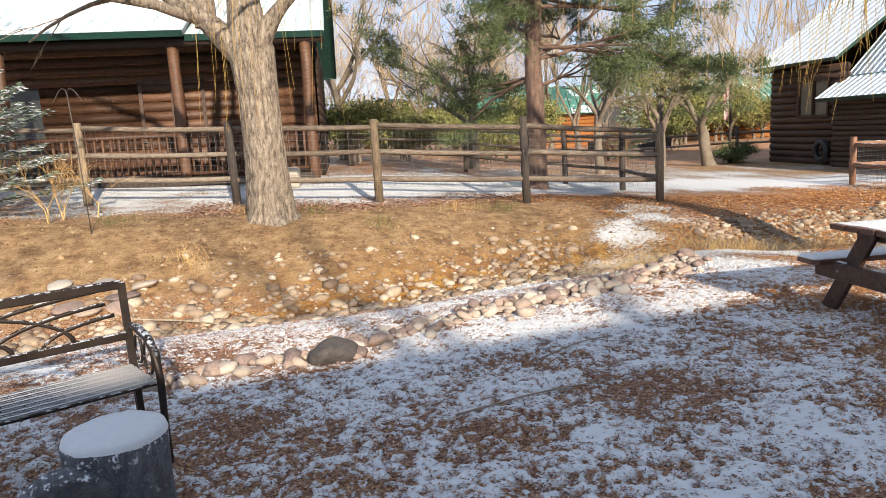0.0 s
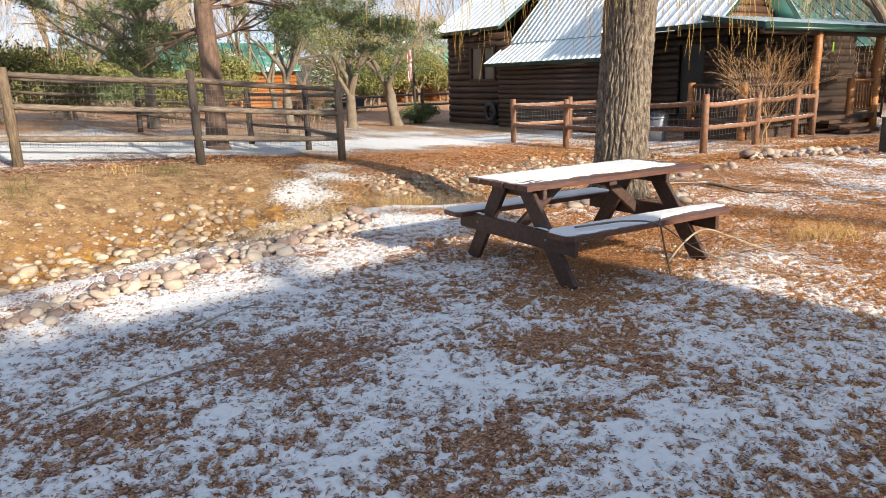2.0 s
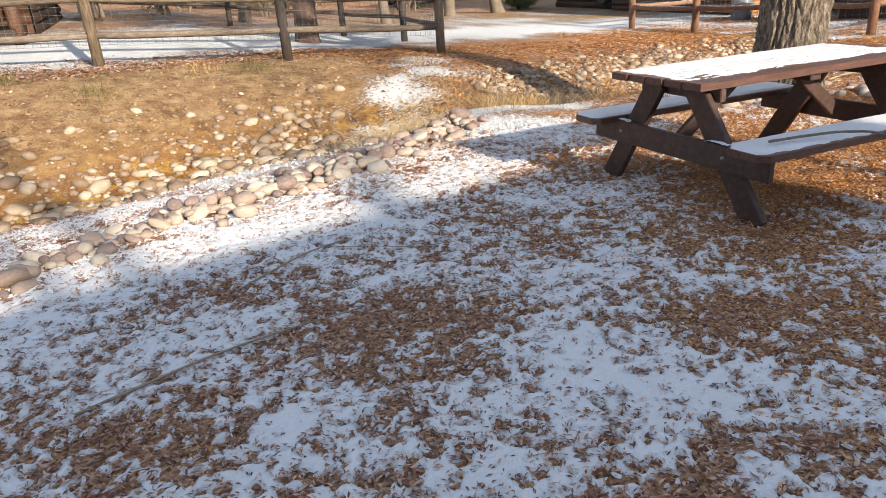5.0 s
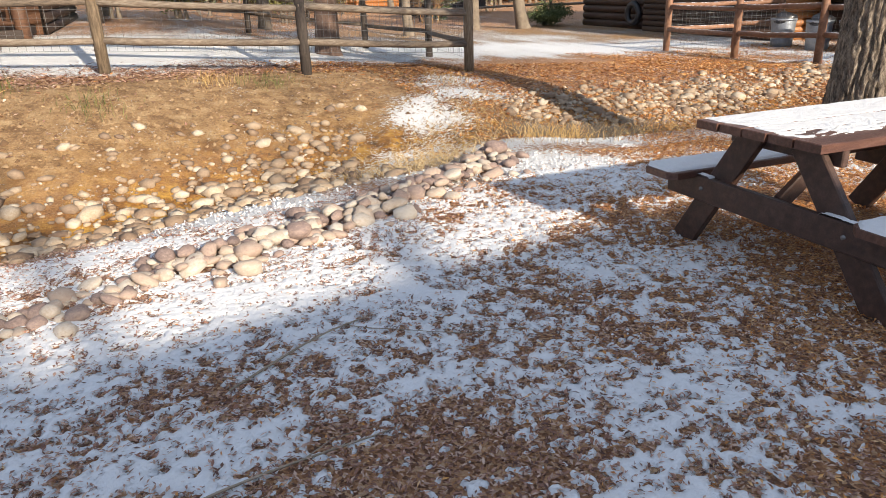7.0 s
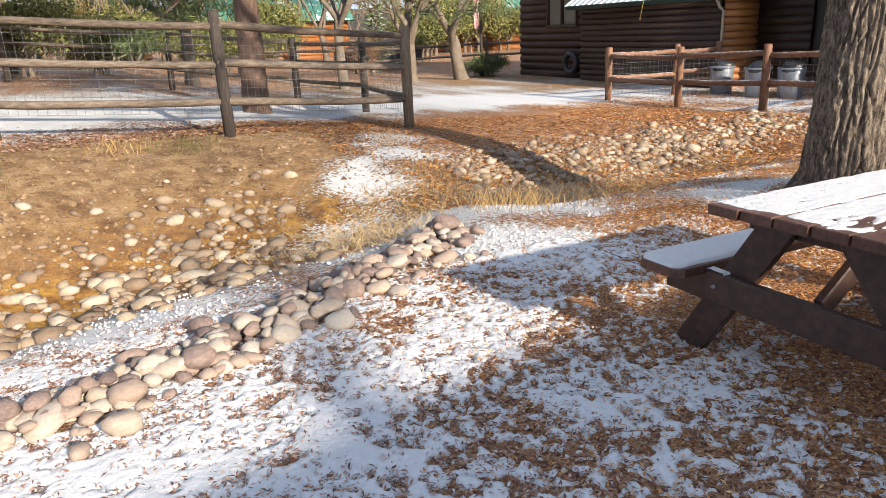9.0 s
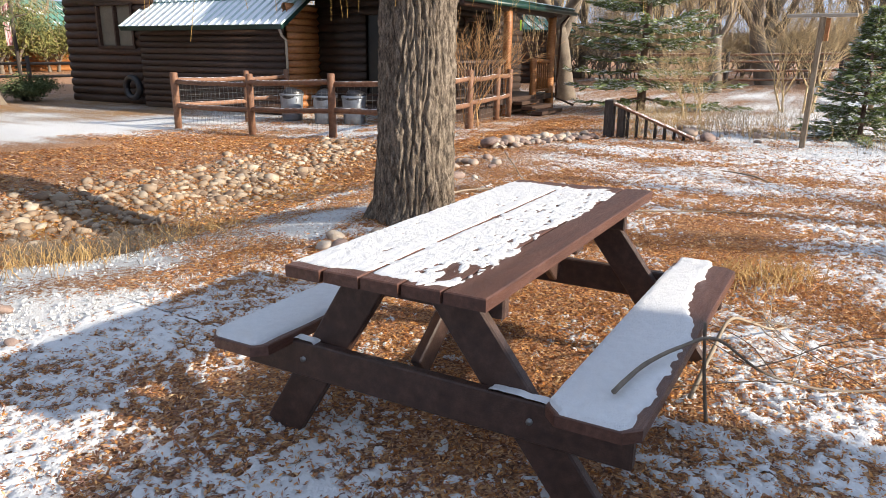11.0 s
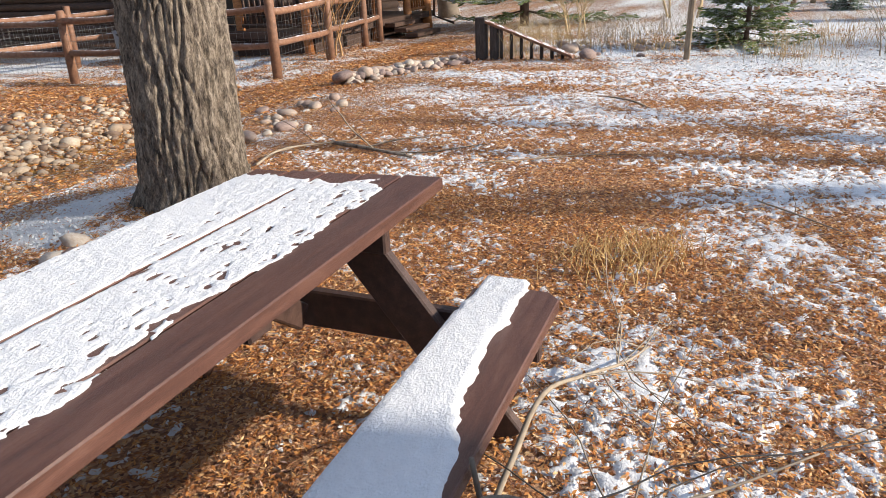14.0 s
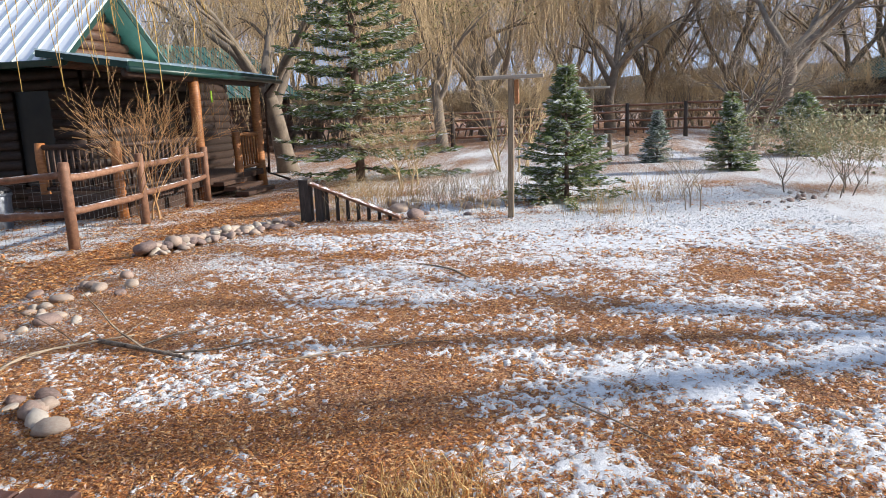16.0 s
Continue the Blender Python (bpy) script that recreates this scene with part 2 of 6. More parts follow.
RED_CLOTH = material("flag_stripes", [(0.45, (0.25, 0.05, 0.06)), (0.55, (0.5, 0.45, 0.45))], 3, 6, 0.8, bump=0, stretch=(1, 8, 0.5))
LIME = material("lime_plastic", [(0.3, (0.35, 0.7, 0.05)), (0.7, (0.45, 0.8, 0.08))], 3, 6, 0.4, bump=0)
RED_PAINT = material("red_plastic", [(0.3, (0.5, 0.03, 0.02)), (0.7, (0.6, 0.05, 0.03))], 3, 6, 0.4, bump=0)


# ---- mesh helpers ----
class MB:
    """Collects vertices and faces for one mesh."""

    def __init__(self):
        self.v, self.f = [], []

    def add(self, vs, fs):
        o = len(self.v)
        self.v.extend([tuple(p) for p in vs])
        self.f.extend([tuple(i + o for i in f) for f in fs])
        return self

    def mesh(self, name, mat, smooth=True):
        me = bpy.data.meshes.new(name)
        me.from_pydata(self.v, [], self.f)
        me.materials.append(mat)
        if smooth:
            me.polygons.foreach_set("use_smooth", [True] * len(me.polygons))
        me.update()
        return me


def part(name, mb, mat, parent=None, label="", smooth=True):
    ob = new(name, mb.mesh(name, mat, smooth) if isinstance(mb, MB) else mb)
    if parent:
        ob.parent = parent
    if label:
        ob["label"] = label
    return ob


def empty(name, m, label, category, group="", kind=""):
    e = new(name)
    e.empty_display_size = 0.1
    e.matrix_basis = m
    return tagged(e, label, category, group, kind)


def box(mb, c, s, m=None, ch=0.006):
    """A box of centre c and size s with chamfered edges, turned by m."""
    hx, hy, hz = s[0] / 2, s[1] / 2, s[2] / 2
    ch = min(ch, hx * 0.6, hy * 0.6, hz * 0.6)
    vs, idx = [], {}
    for sx in (-1, 1):
        for sy in (-1, 1):
            for sz in (-1, 1):
                for k in range(3):
                    d = [hx - ch, hy - ch, hz - ch]
                    d[k] = (hx, hy, hz)[k]
                    idx[sx, sy, sz, k] = len(vs)
                    vs.append(Vector((sx * d[0], sy * d[1], sz * d[2])))
    fs = []
    for k in range(3):
        a, b = (k + 1) % 3, (k + 2) % 3
        for s0 in (-1, 1):
            q = []
            for sa, sb in ((-1, -1), (1, -1), (1, 1), (-1, 1)):
                t = [0, 0, 0]
                t[k], t[a], t[b] = s0, sa, sb
                q.append(idx[t[0], t[1], t[2], k])
            fs.append(q if s0 > 0 else q[::-1])
        for sa in (-1, 1):
            for sb in (-1, 1):
                t0, t1 = [0, 0, 0], [0, 0, 0]
                t0[k], t0[a], t0[b] = -1, sa, sb
                t1[k], t1[a], t1[b] = 1, sa, sb
                q = [idx[(*t0, a)], idx[(*t1, a)], idx[(*t1, b)], idx[(*t0, b)]]
                fs.append(q if sa * sb > 0 else q[::-1])
    for sx in (-1, 1):
        for sy in (-1, 1):
            for sz in (-1, 1):
                q = [idx[sx, sy, sz, k] for k in range(3)]
                fs.append(q if sx * sy * sz > 0 else q[::-1])
    off = Vector(c)
    mb.add([(m @ p if m else p) + off for p in vs], fs)
    return mb


def tube(mb, pts, radii, n=6, cap=True, wob=0.0, rng=None):
    """A tapered tube along points."""
    pts = [Vector(p) for p in pts]
    vs, fs = [], []
    ref = Vector((0.31, 0.17, 0.93))
    for i, p in enumerate(pts):
        d = (pts[min(i + 1, len(pts) - 1)] - pts[max(i - 1, 0)]).normalized()
        u = d.cross(ref)
        if u.length < 0.2:
            u = d.cross(Vector((1, 0, 0)))
        u.normalize()
        w = d.cross(u)
        for k in range(n):
            a = 2 * math.pi * k / n
            r = radii[i] * (1 + (rng.uniform(-wob, wob) if wob and rng else 0))
            vs.append(p + u * (math.cos(a) * r) + w * (math.sin(a) * r))
    for i in range(len(pts) - 1):
        for k in range(n):
            a, b = i * n + k, i * n + (k + 1) % n
            fs.append((a, b, b + n, a + n))
    if cap:
        fs.append(tuple(range(n))[::-1])
        fs.append(tuple(len(vs) - n + k for k in range(n)))
    mb.add(vs, fs)
    return mb


def quads(name, mat, centres, dirs, ups, lengths, widths, parent=None, bend=0.0):
    """Many small leaves: each a bent pair of quads."""
    c, d, u = np.asarray(centres), np.asarray(dirs), np.asarray(ups)
    w = np.cross(d, u)
    w /= np.linalg.norm(w, axis=1, keepdims=True) + 1e-9
    nrm = np.cross(w, d)
    L, W = np.asarray(lengths)[:, None] / 2, np.asarray(widths)[:, None] / 2
    v = np.stack([c - d * L, c - w * W + nrm * bend * L, c + d * L, c + w * W + nrm * bend * L], 1).reshape(-1, 3)
    n = len(c)
    me = bpy.data.meshes.new(name)
    me.vertices.add(4 * n)
    me.vertices.foreach_set("co", v.astype(np.float32).ravel())
    me.loops.add(4 * n)
    me.loops.foreach_set("vertex_index", np.arange(4 * n, dtype=np.int32))
    me.polygons.add(n)
    me.polygons.foreach_set("loop_start", np.arange(0, 4 * n, 4, dtype=np.int32))
    me.materials.append(mat)
    me.update(calc_edges=True)
    ob = new(name, me)
    if parent:
        ob.parent = parent
    return ob


def smooth01(a, b, x):
    t = np.clip((x - a) / (b - a), 0, 1)
    return t * t * (3 - 2 * t)


# ---- the ground ----
def creek_y(x):
    return np.interp(x, [-9, -4, 1, 2.8, 5, 8.5, 10.6, 13, 18], [7.9, 8.3, 9.0, 9.7, 10.2, 10.4, 10.7, 10.9, 11.2])


def lattice(ix, iy, seed):
    h = np.sin(ix * 127.1 + iy * 311.7 + seed * 74.7) * 43758.5453
    return h - np.floor(h)


def value_noise(x, y, seed):
    ix, iy = np.floor(x), np.floor(y)
    fx, fy = x - ix, y - iy
    fx, fy = fx * fx * (3 - 2 * fx), fy * fy * (3 - 2 * fy)
    a, b = lattice(ix, iy, seed), lattice(ix + 1, iy, seed)
    c, d = lattice(ix, iy + 1, seed), lattice(ix + 1, iy + 1, seed)
    return a + (b - a) * fx + (c - a) * fy + (a - b - c + d) * fx * fy


def wavy(x, y, s, seed):
    """Uneven field of about -1 to 1; s sets how fine it is."""
    x, y = np.asarray(x, float) * s * 0.32, np.asarray(y, float) * s * 0.32
    u, v = x * 0.86 - y * 0.5, x * 0.5 + y * 0.86
    n = value_noise(u, v, seed) + 0.5 * value_noise(u * 2.1 + 7, v * 2.1, seed + 3) + 0.25 * value_noise(u * 4.3, v * 4.3 + 5, seed + 5)
    return (n / 1.75 - 0.5) * 2.6


def ground_z(x, y):
    x, y = np.asarray(x, float), np.asarray(y, float)
    yc = creek_y(x)
    far = np.interp(x, [-8, -1, 1.3, 4, 7, 10, 14, 20], [0.75, 0.5, 0.42, 0.28, 0.05, -0.1, -0.14, -0.05])
    z = smooth01(0.6, 3.6, y - yc) * far
    z = z + smooth01(14, 18, y) * np.interp(x, [-4, 3, 6], [0.3, 0.25, 0.0]) * smooth01(-30, -8, x)
    z = z - 0.1 * smooth01(10, 14, x) * smooth01(7.5, 11, y)
    fade = 1 - smooth01(10.5, 13.5, x)
    z = z - 0.36 * np.exp(-((y - yc) / 1.15) ** 2) * fade
    berm = np.exp(-((x - 5.3 - (y - 10) * 0.15) / 0.7) ** 2) * np.exp(-((y - 10.3) / 1.6) ** 2)
    z = z + 0.2 * berm
    z = z + 0.08 * np.exp(-((x - 7.8) ** 2 + (y - 7.6) ** 2) / 0.9)
    near = np.exp(-((x - 5) ** 2 + (y - 6) ** 2) / 150)
    return z + 0.02 * wavy(x, y, 1.1, 0.4) * near + 0.006 * wavy(x, y, 5.0, 2.0) * near


def gz(x, y):
    return float(ground_z(x, y))


# snow cover: a smooth field, raised or lowered over single patches (x, y, radius x, radius y, amount)
LAWN_SNOW = [
    (2.97, 3.95, 0.5, 0.32, 0.75), (3.25, 3.7, 0.35, 0.25, 0.4), (1.4, 5.07, 0.5, 0.3, 0.45), (1.81, 4.31, 0.35, 0.3, 0.35), (4.44, 4.2, 0.35, 0.25, 0.45), (1.12, 5.72, 0.5, 0.3, 0.5),
    (2.23, 3.5, 0.4, 0.3, 0.5), (3.22, 3.03, 0.3, 0.25, 0.4), (3.92, 2.78, 0.5, 0.4, 0.65), (4.64, 3.35, 0.4, 0.3, 0.45), (4.98, 2.98, 0.4, 0.4, 0.4), (2.62, 5.95, 0.9, 0.35, 0.45),
    (3.56, 4.83, 0.35, 0.2, 0.5), (2.58, 6.45, 0.9, 0.3, 0.6), (3.83, 6.98, 0.6, 0.35, 0.55), (1.76, 6.2, 0.7, 0.3, 0.5), (4.81, 7.75, 0.8, 0.5, 0.6), (0.2, 5.6, 1.0, 0.35, 0.5), (3.9, 5.9, 0.5, 0.3, 0.45),
]
LAWN_BARE = [
    (2.45, 4.85, 0.42, 0.28, -0.65), (3.64, 4.1, 0.4, 0.25, -0.6), (5.1, 5.3, 0.75, 0.55, -0.9), (1.4, 4.3, 0.35, 0.25, -0.45), (3.45, 3.25, 0.25, 0.2, -0.5), (2.75, 3.4, 0.25, 0.2, -0.35),
    (4.1, 3.62, 0.3, 0.3, -0.55), (4.65, 4.55, 0.4, 0.3, -0.55), (3.6, 2.2, 0.4, 0.4, -0.5), (1.74, 5.6, 0.3, 0.18, -0.3), (3.5, 6.38, 0.3, 0.15, -0.25), (4.75, 6.77, 0.4, 0.3, -0.25),
    (6.5, 5.7, 1.0, 0.6, -0.7), (7.55, 5.0, 0.5, 0.35, -0.55), (5.5, 6.6, 0.5, 0.4, -0.4),
]
EAST_SNOW = [
    (5.95, 4.25, 0.5, 0.4, 0.3), (6.75, 4.5, 0.5, 0.35, 0.4), (6.55, 4.0, 0.5, 0.4, 0.3), (7.9, 3.9, 0.6, 0.35, 0.6), (8.2, 4.3, 0.4, 0.3, 0.45), (9.1, 4.25, 0.7, 0.35, 0.55),
    (8.98, 3.37, 0.2, 0.24, 1.0), (8.5, 2.85, 0.32, 0.3, 0.9), (9.9, 4.2, 0.4, 0.4, 0.45), (10.6, 2.8, 0.4, 0.7, 0.6), (9.79, 2.17, 0.4, 0.3, 0.6), (12.0, 5.9, 0.6, 0.7, 0.5),
    (13.5, 4.1, 1.0, 1.4, 0.6), (10.4, 6.0, 0.4, 0.4, 0.35), (7.6, 5.48, 0.3, 0.2, 0.45), (7.25, 8.25, 0.8, 0.4, 0.6), (6.65, 9.2, 0.8, 0.35, 0.55), (14.5, 2.0, 1.2, 1.5, 0.5),
]
EAST_BARE = [
    (11.1, 5.6, 0.5, 0.4, -0.3), (12.3, 7.8, 1.0, 0.6, -0.4), (12.1, 4.9, 0.4, 0.5, -1.0), (8.37, 3.6, 0.4, 0.22, -0.7), (8.93, 4.97, 0.5, 0.3, -0.6), (8.1, 5.9, 0.8, 0.6, -0.6),
    (9.2, 7.2, 1.0, 0.7, -0.6), (12.0, 2.5, 0.3, 0.35, -0.8), (9.97, 2.95, 0.28, 0.3, -0.9), (9.1, 2.68, 0.2, 0.25, -0.8), (9.8, 6.15, 0.6, 0.5, -0.3), (10.3, 7.3, 0.8, 0.6, -0.5),
    (8.78, 5.4, 0.5, 0.3, -0.4), (12.85, 7.0, 0.6, 0.5, -0.5), (16, 9.8, 2.5, 0.9, -0.7),
]
FAR_PATCHES = [
    (6.1, 12.9, 0.6, 0.8, 0.8), (5.5, 11.9, 0.6, 0.8, 0.75), (4.75, 10.9, 0.7, 0.7, 0.85), (4.0, 9.9, 0.8, 0.6, 0.9), (5.6, 9.1, 1.1, 0.5, 0.7), (0.0, 7.3, 1.6, 0.5, 0.5), (2.3, 8.0, 0.5, 0.25, 0.5),
    (9.0, 15.0, 4.0, 1.5, -0.9), (10.0, 18.6, 6.0, 1.7, 1.2), (1.0, 16.2, 6.0, 1.5, 1.0), (17.5, 3.6, 3.0, 3.5, 0.7), (12.0, 23.5, 7.0, 1.0, 0.9), (12.2, 14.4, 1.5, 2.5, 0.5), (15.2, 13.6, 1.2, 2.6, 0.9), (13.2, 9.9, 0.8, 0.6, -0.5),
]
PATCHES = LAWN_SNOW + LAWN_BARE + EAST_SNOW + EAST_BARE + FAR_PATCHES


def snow_cover(x, y):
    x, y = np.asarray(x, float), np.asarray(y, float)
    yc = creek_y(x)
    s = 0.04 + 0.14 * wavy(x, y, 2.3, 0.9) + 0.36 * wavy(x, y, 6.0, 3.3) + 0.16 * wavy(x, y, 19.0, 1.3)
    s = s - 0.6 * smooth01(-1.2, -0.2, y - yc) * (1 - smooth01(3.6, 5.0, y - yc)) * (1 - smooth01(11.5, 13.5, x)) * (1 - 0.4 * smooth01(4.0, 5.5, x))
    s = s + 0.2 * np.exp(-((y - yc + 1.5) / 0.45) ** 2) * (1 - smooth01(3.5, 4.5, x))
    s = s - 0.25 * smooth01(19, 22, y) - 0.25 * smooth01(28, 45, np.hypot(x, y))
    east = smooth01(5.5, 7.5, x) * (1 - smooth01(8.5, 10, y))
    s = s + east * (0.3 * wavy(x * 2.0, y * 0.75, 3.0, 8.0) - 0.03) + 0.1 * smooth01(10, 12, x) * (1 - smooth01(8, 9.5, y))
    for px, py, rx, ry, a in PATCHES:
        s = s + (0.75 if px < 6 else 0.58) * a * np.exp(-((x - px) / rx) ** 2 - ((y - py) / ry) ** 2)
    return s


def snow_relief(x, y):
    """How far snow stands over the litter: cover with a net of small ridges, as snow lies on curled leaves."""
    net = 1 - 2.1 * np.abs(wavy(x, y, 46.0, 2.7))
    return 0.9 * snow_cover(x, y) + 0.5 * net + 0.42 * wavy(x, y, 85.0, 5.1) + 0.32 * wavy(x, y, 150.0, 1.9) + 0.2 * wavy(x, y, 27.0, 8.3) - 0.33


def relief_area(x, y):
    """1 where the snow is built as relief, fading to 0 further off."""
    return smooth01(-2.2, -1.0, x) * (1 - smooth01(14.0, 14.5, x)) * smooth01(0.5, 1.9, y) * (1 - smooth01(7.6, 8.0, y))


def grid_axis(lo, hi, fine, far):
    a = list(np.arange(lo, hi + fine / 2, fine))
    step, p = fine, a[-1]
    while p < far:
        step *= 1.25
        p += step
        a.append(p)
    step, p = fine, lo
    while p > -far:
        step *= 1.25
        p -= step
        a.insert(0, p)
    return np.array(a)


def ground_material():
    m = bpy.data.materials.new("leaf_litter_and_snow")
    m.use_nodes = True
    nt = m.node_tree
    lk = nt.links.new
    b = nt.nodes["Principled BSDF"]
    b.inputs["Roughness"].default_value = 0.85
    tc = nt.nodes.new("ShaderNodeTexCoord")
    pos = tc.outputs["Object"]
    big = noise_node(nt, pos, 1.3, 4)
    fine = noise_node(nt, pos, 38, 5, 0.75)
    vor = nt.nodes.new("ShaderNodeTexVoronoi")
    vor.inputs["Scale"].default_value = 75
    lk(pos, vor.inputs["Vector"])
    litter = ramp_node(nt, [(0.0, (0.13, 0.055, 0.029)), (0.35, (0.34, 0.15, 0.07)), (0.65, (0.53, 0.26, 0.125)), (1.0, (0.66, 0.42, 0.25))])
    sep = nt.nodes.new("ShaderNodeSeparateColor")
    lk(vor.outputs["Color"], sep.inputs[0])
    lk(sep.outputs[0], litter.inputs[0])
    soil = ramp_node(nt, [(0.3, (0.17, 0.085, 0.036)), (0.5, (0.38, 0.225, 0.105)), (0.7, (0.55, 0.38, 0.21))])
    blot = noise_node(nt, pos, 4.5, 6, 0.7)
    both = nt.nodes.new("ShaderNodeMath")
    both.operation = "MULTIPLY_ADD"
    both.inputs[1].default_value = 1.1
    lk(blot.outputs[0], both.inputs[0])
    half = nt.nodes.new("ShaderNodeMath")
    half.operation = "MULTIPLY_ADD"
    half.inputs[1].default_value, half.inputs[2].default_value = 0.6, -0.38
    lk(fine.outputs[0], half.inputs[0])
    lk(half.outputs[0], both.inputs[2])
    lk(both.outputs[0], soil.inputs[0])
    bed = ramp_node(nt, [(0.32, (0.06, 0.028, 0.01)), (0.48, (0.3, 0.125, 0.024)), (0.64, (0.6, 0.32, 0.06))])
    lk(noise_node(nt, pos, 5, 5, 0.7).outputs[0], bed.inputs[0])
    def attr(name):
        a = nt.nodes.new("ShaderNodeAttribute")
        a.attribute_name = name
        return a.outputs["Fac"]
    def mixc(f, c1, c2):
        x = nt.nodes.new("ShaderNodeMixRGB")
        lk(f, x.inputs[0])
        lk(c1, x.inputs[1])
        if isinstance(c2, tuple):
            x.inputs[2].default_value = c2
        else:
            lk(c2, x.inputs[2])
        return x.outputs[0]
    col = mixc(attr("soil"), litter.outputs[0], soil.outputs[0])
    col = mixc(attr("bed"), col, bed.outputs[0])
    sn = noise_node(nt, pos, 24, 7, 0.82)
    a1 = nt.nodes.new("ShaderNodeMath")
    a1.operation = "MULTIPLY_ADD"
    a1.inputs[1].default_value = 4.3
    a1.inputs[2].default_value = -2.2
    lk(sn.outputs[0], a1.inputs[0])
    a2 = nt.nodes.new("ShaderNodeMath")
    a2.operation = "ADD"
    lk(a1.outputs[0], a2.inputs[0])
    lk(attr("snow"), a2.inputs[1])
    a3 = nt.nodes.new("ShaderNodeMapRange")
    a3.inputs["From Min"].default_value, a3.inputs["From Max"].default_value = -0.02, 0.05
    lk(a2.outputs[0], a3.inputs["Value"])
    col = mixc(a3.outputs[0], col, (0.8, 0.8, 0.8, 1))
    lk(col, b.inputs["Base Color"])
    h = nt.nodes.new("ShaderNodeMath")
    h.operation = "MULTIPLY_ADD"
    h.inputs[1].default_value = 0.8
    lk(a3.outputs[0], h.inputs[0])
    lk(fine.outputs[0], h.inputs[2])
    bp = nt.nodes.new("ShaderNodeBump")
    bp.inputs["Strength"].default_value, bp.inputs["Distance"].default_value = 0.9, 0.035
    lk(h.outputs[0], bp.inputs["Height"])
    lk(bp.outputs[0], b.inputs["Normal"])
    return m


def build_ground():
    xs, ys = grid_axis(-4, 15, 0.09, 900), grid_axis(0, 15, 0.09, 900)
    X, Y = np.meshgrid(xs, ys)
    Z = ground_z(X, Y)
    n, k = len(ys), len(xs)
    co = np.stack([X, Y, Z], -1).reshape(-1, 3).astype(np.float32)
    i = np.arange((n - 1) * (k - 1))
    a = (i // (k - 1)) * k + i % (k - 1)
    fa = np.stack([a, a + 1, a + k + 1, a + k], 1).astype(np.int32)
    me = bpy.data.meshes.new("ground")
    me.vertices.add(len(co))
    me.vertices.foreach_set("co", co.ravel())
    me.loops.add(fa.size)
    me.loops.foreach_set("vertex_index", fa.ravel())
    me.polygons.add(len(fa))
    me.polygons.foreach_set("loop_start", np.arange(0, fa.size, 4, dtype=np.int32))
    me.polygons.foreach_set("use_smooth", [True] * len(fa))
    me.update(calc_edges=True)
    yc = creek_y(X)
    soil = smooth01(0.35, 1.3, Y - yc + 0.3 * wavy(X, Y, 1.7, 6)) * (1 - smooth01(3.4, 4.6, Y - yc)) * (1 - smooth01(4.5, 6.5, X))
    soil = np.maximum(soil, 0.8 * smooth01(19.5, 21, Y) * (1 - smooth01(26, 30, Y)) * smooth01(6, 9, X))
    bed = 1.5 * np.exp(-((Y - yc - 0.1) / 0.95) ** 2) * smooth01(-1.5, 0.3, X) * (1 - smooth01(10.5, 12, X)) * (0.6 + 0.4 * wavy(X, Y, 2.2, 5))
    for name, val in (("snow", snow_cover(X, Y) - 0.45 * relief_area(X, Y)), ("soil", soil), ("bed", np.clip(bed, 0, 1))):
        at = me.attributes.new(name, "FLOAT", "POINT")
        at.data.foreach_set("value", val.astype(np.float32).ravel())
    me.materials.append(ground_material())
    g = new("ground", me)
    tagged(g, "leaf-littered yard with patchy thin snow and a dry creek", "ground", kind="structure")
    return g


build_ground()


# ---- picnic table ----
def slab(mb, x0, x1, y0, y1, z0, z1, cut=0.0):
    """A plank along x; cut: clipped corners at its ends."""
    p = [(x0 + cut, y0), (x1 - cut, y0), (x1, y0 + cut), (x1, y1 - cut), (x1 - cut, y1), (x0 + cut, y1), (x0, y1 - cut), (x0, y0 + cut)] if cut else [(x0, y0), (x1, y0), (x1, y1), (x0, y1)]
    n, e = len(p), 0.004
    cx, cy = (x0 + x1) / 2, (y0 + y1) / 2
    ins = [(x + (e if x < cx else -e), y + (e if y < cy else -e)) for x, y in p]
    vs = [(x, y, z0) for x, y in p] + [(x, y, z1 - e) for x, y in p] + [(x, y, z1) for x, y in ins]
    fs = [tuple(range(n))[::-1], tuple(range(2 * n, 3 * n))]
    for r in (0, n):
        fs += [(r + i, r + (i + 1) % n, r + n + (i + 1) % n, r + n + i) for i in range(n)]
    mb.add(vs, fs)
    return mb


def plank_between(mb, a, b, w, t, axis):
    """A board from a to b, w wide, t thick across the given axis."""
    a, b = Vector(a), Vector(b)
    d = (b - a).normalized()
    ax = Vector(axis).normalized()
    s = d.cross(ax).normalized()
    m = Matrix((d, s, ax)).transposed()
    return box(mb, (a + b) / 2, ((b - a).length, w, t), m)


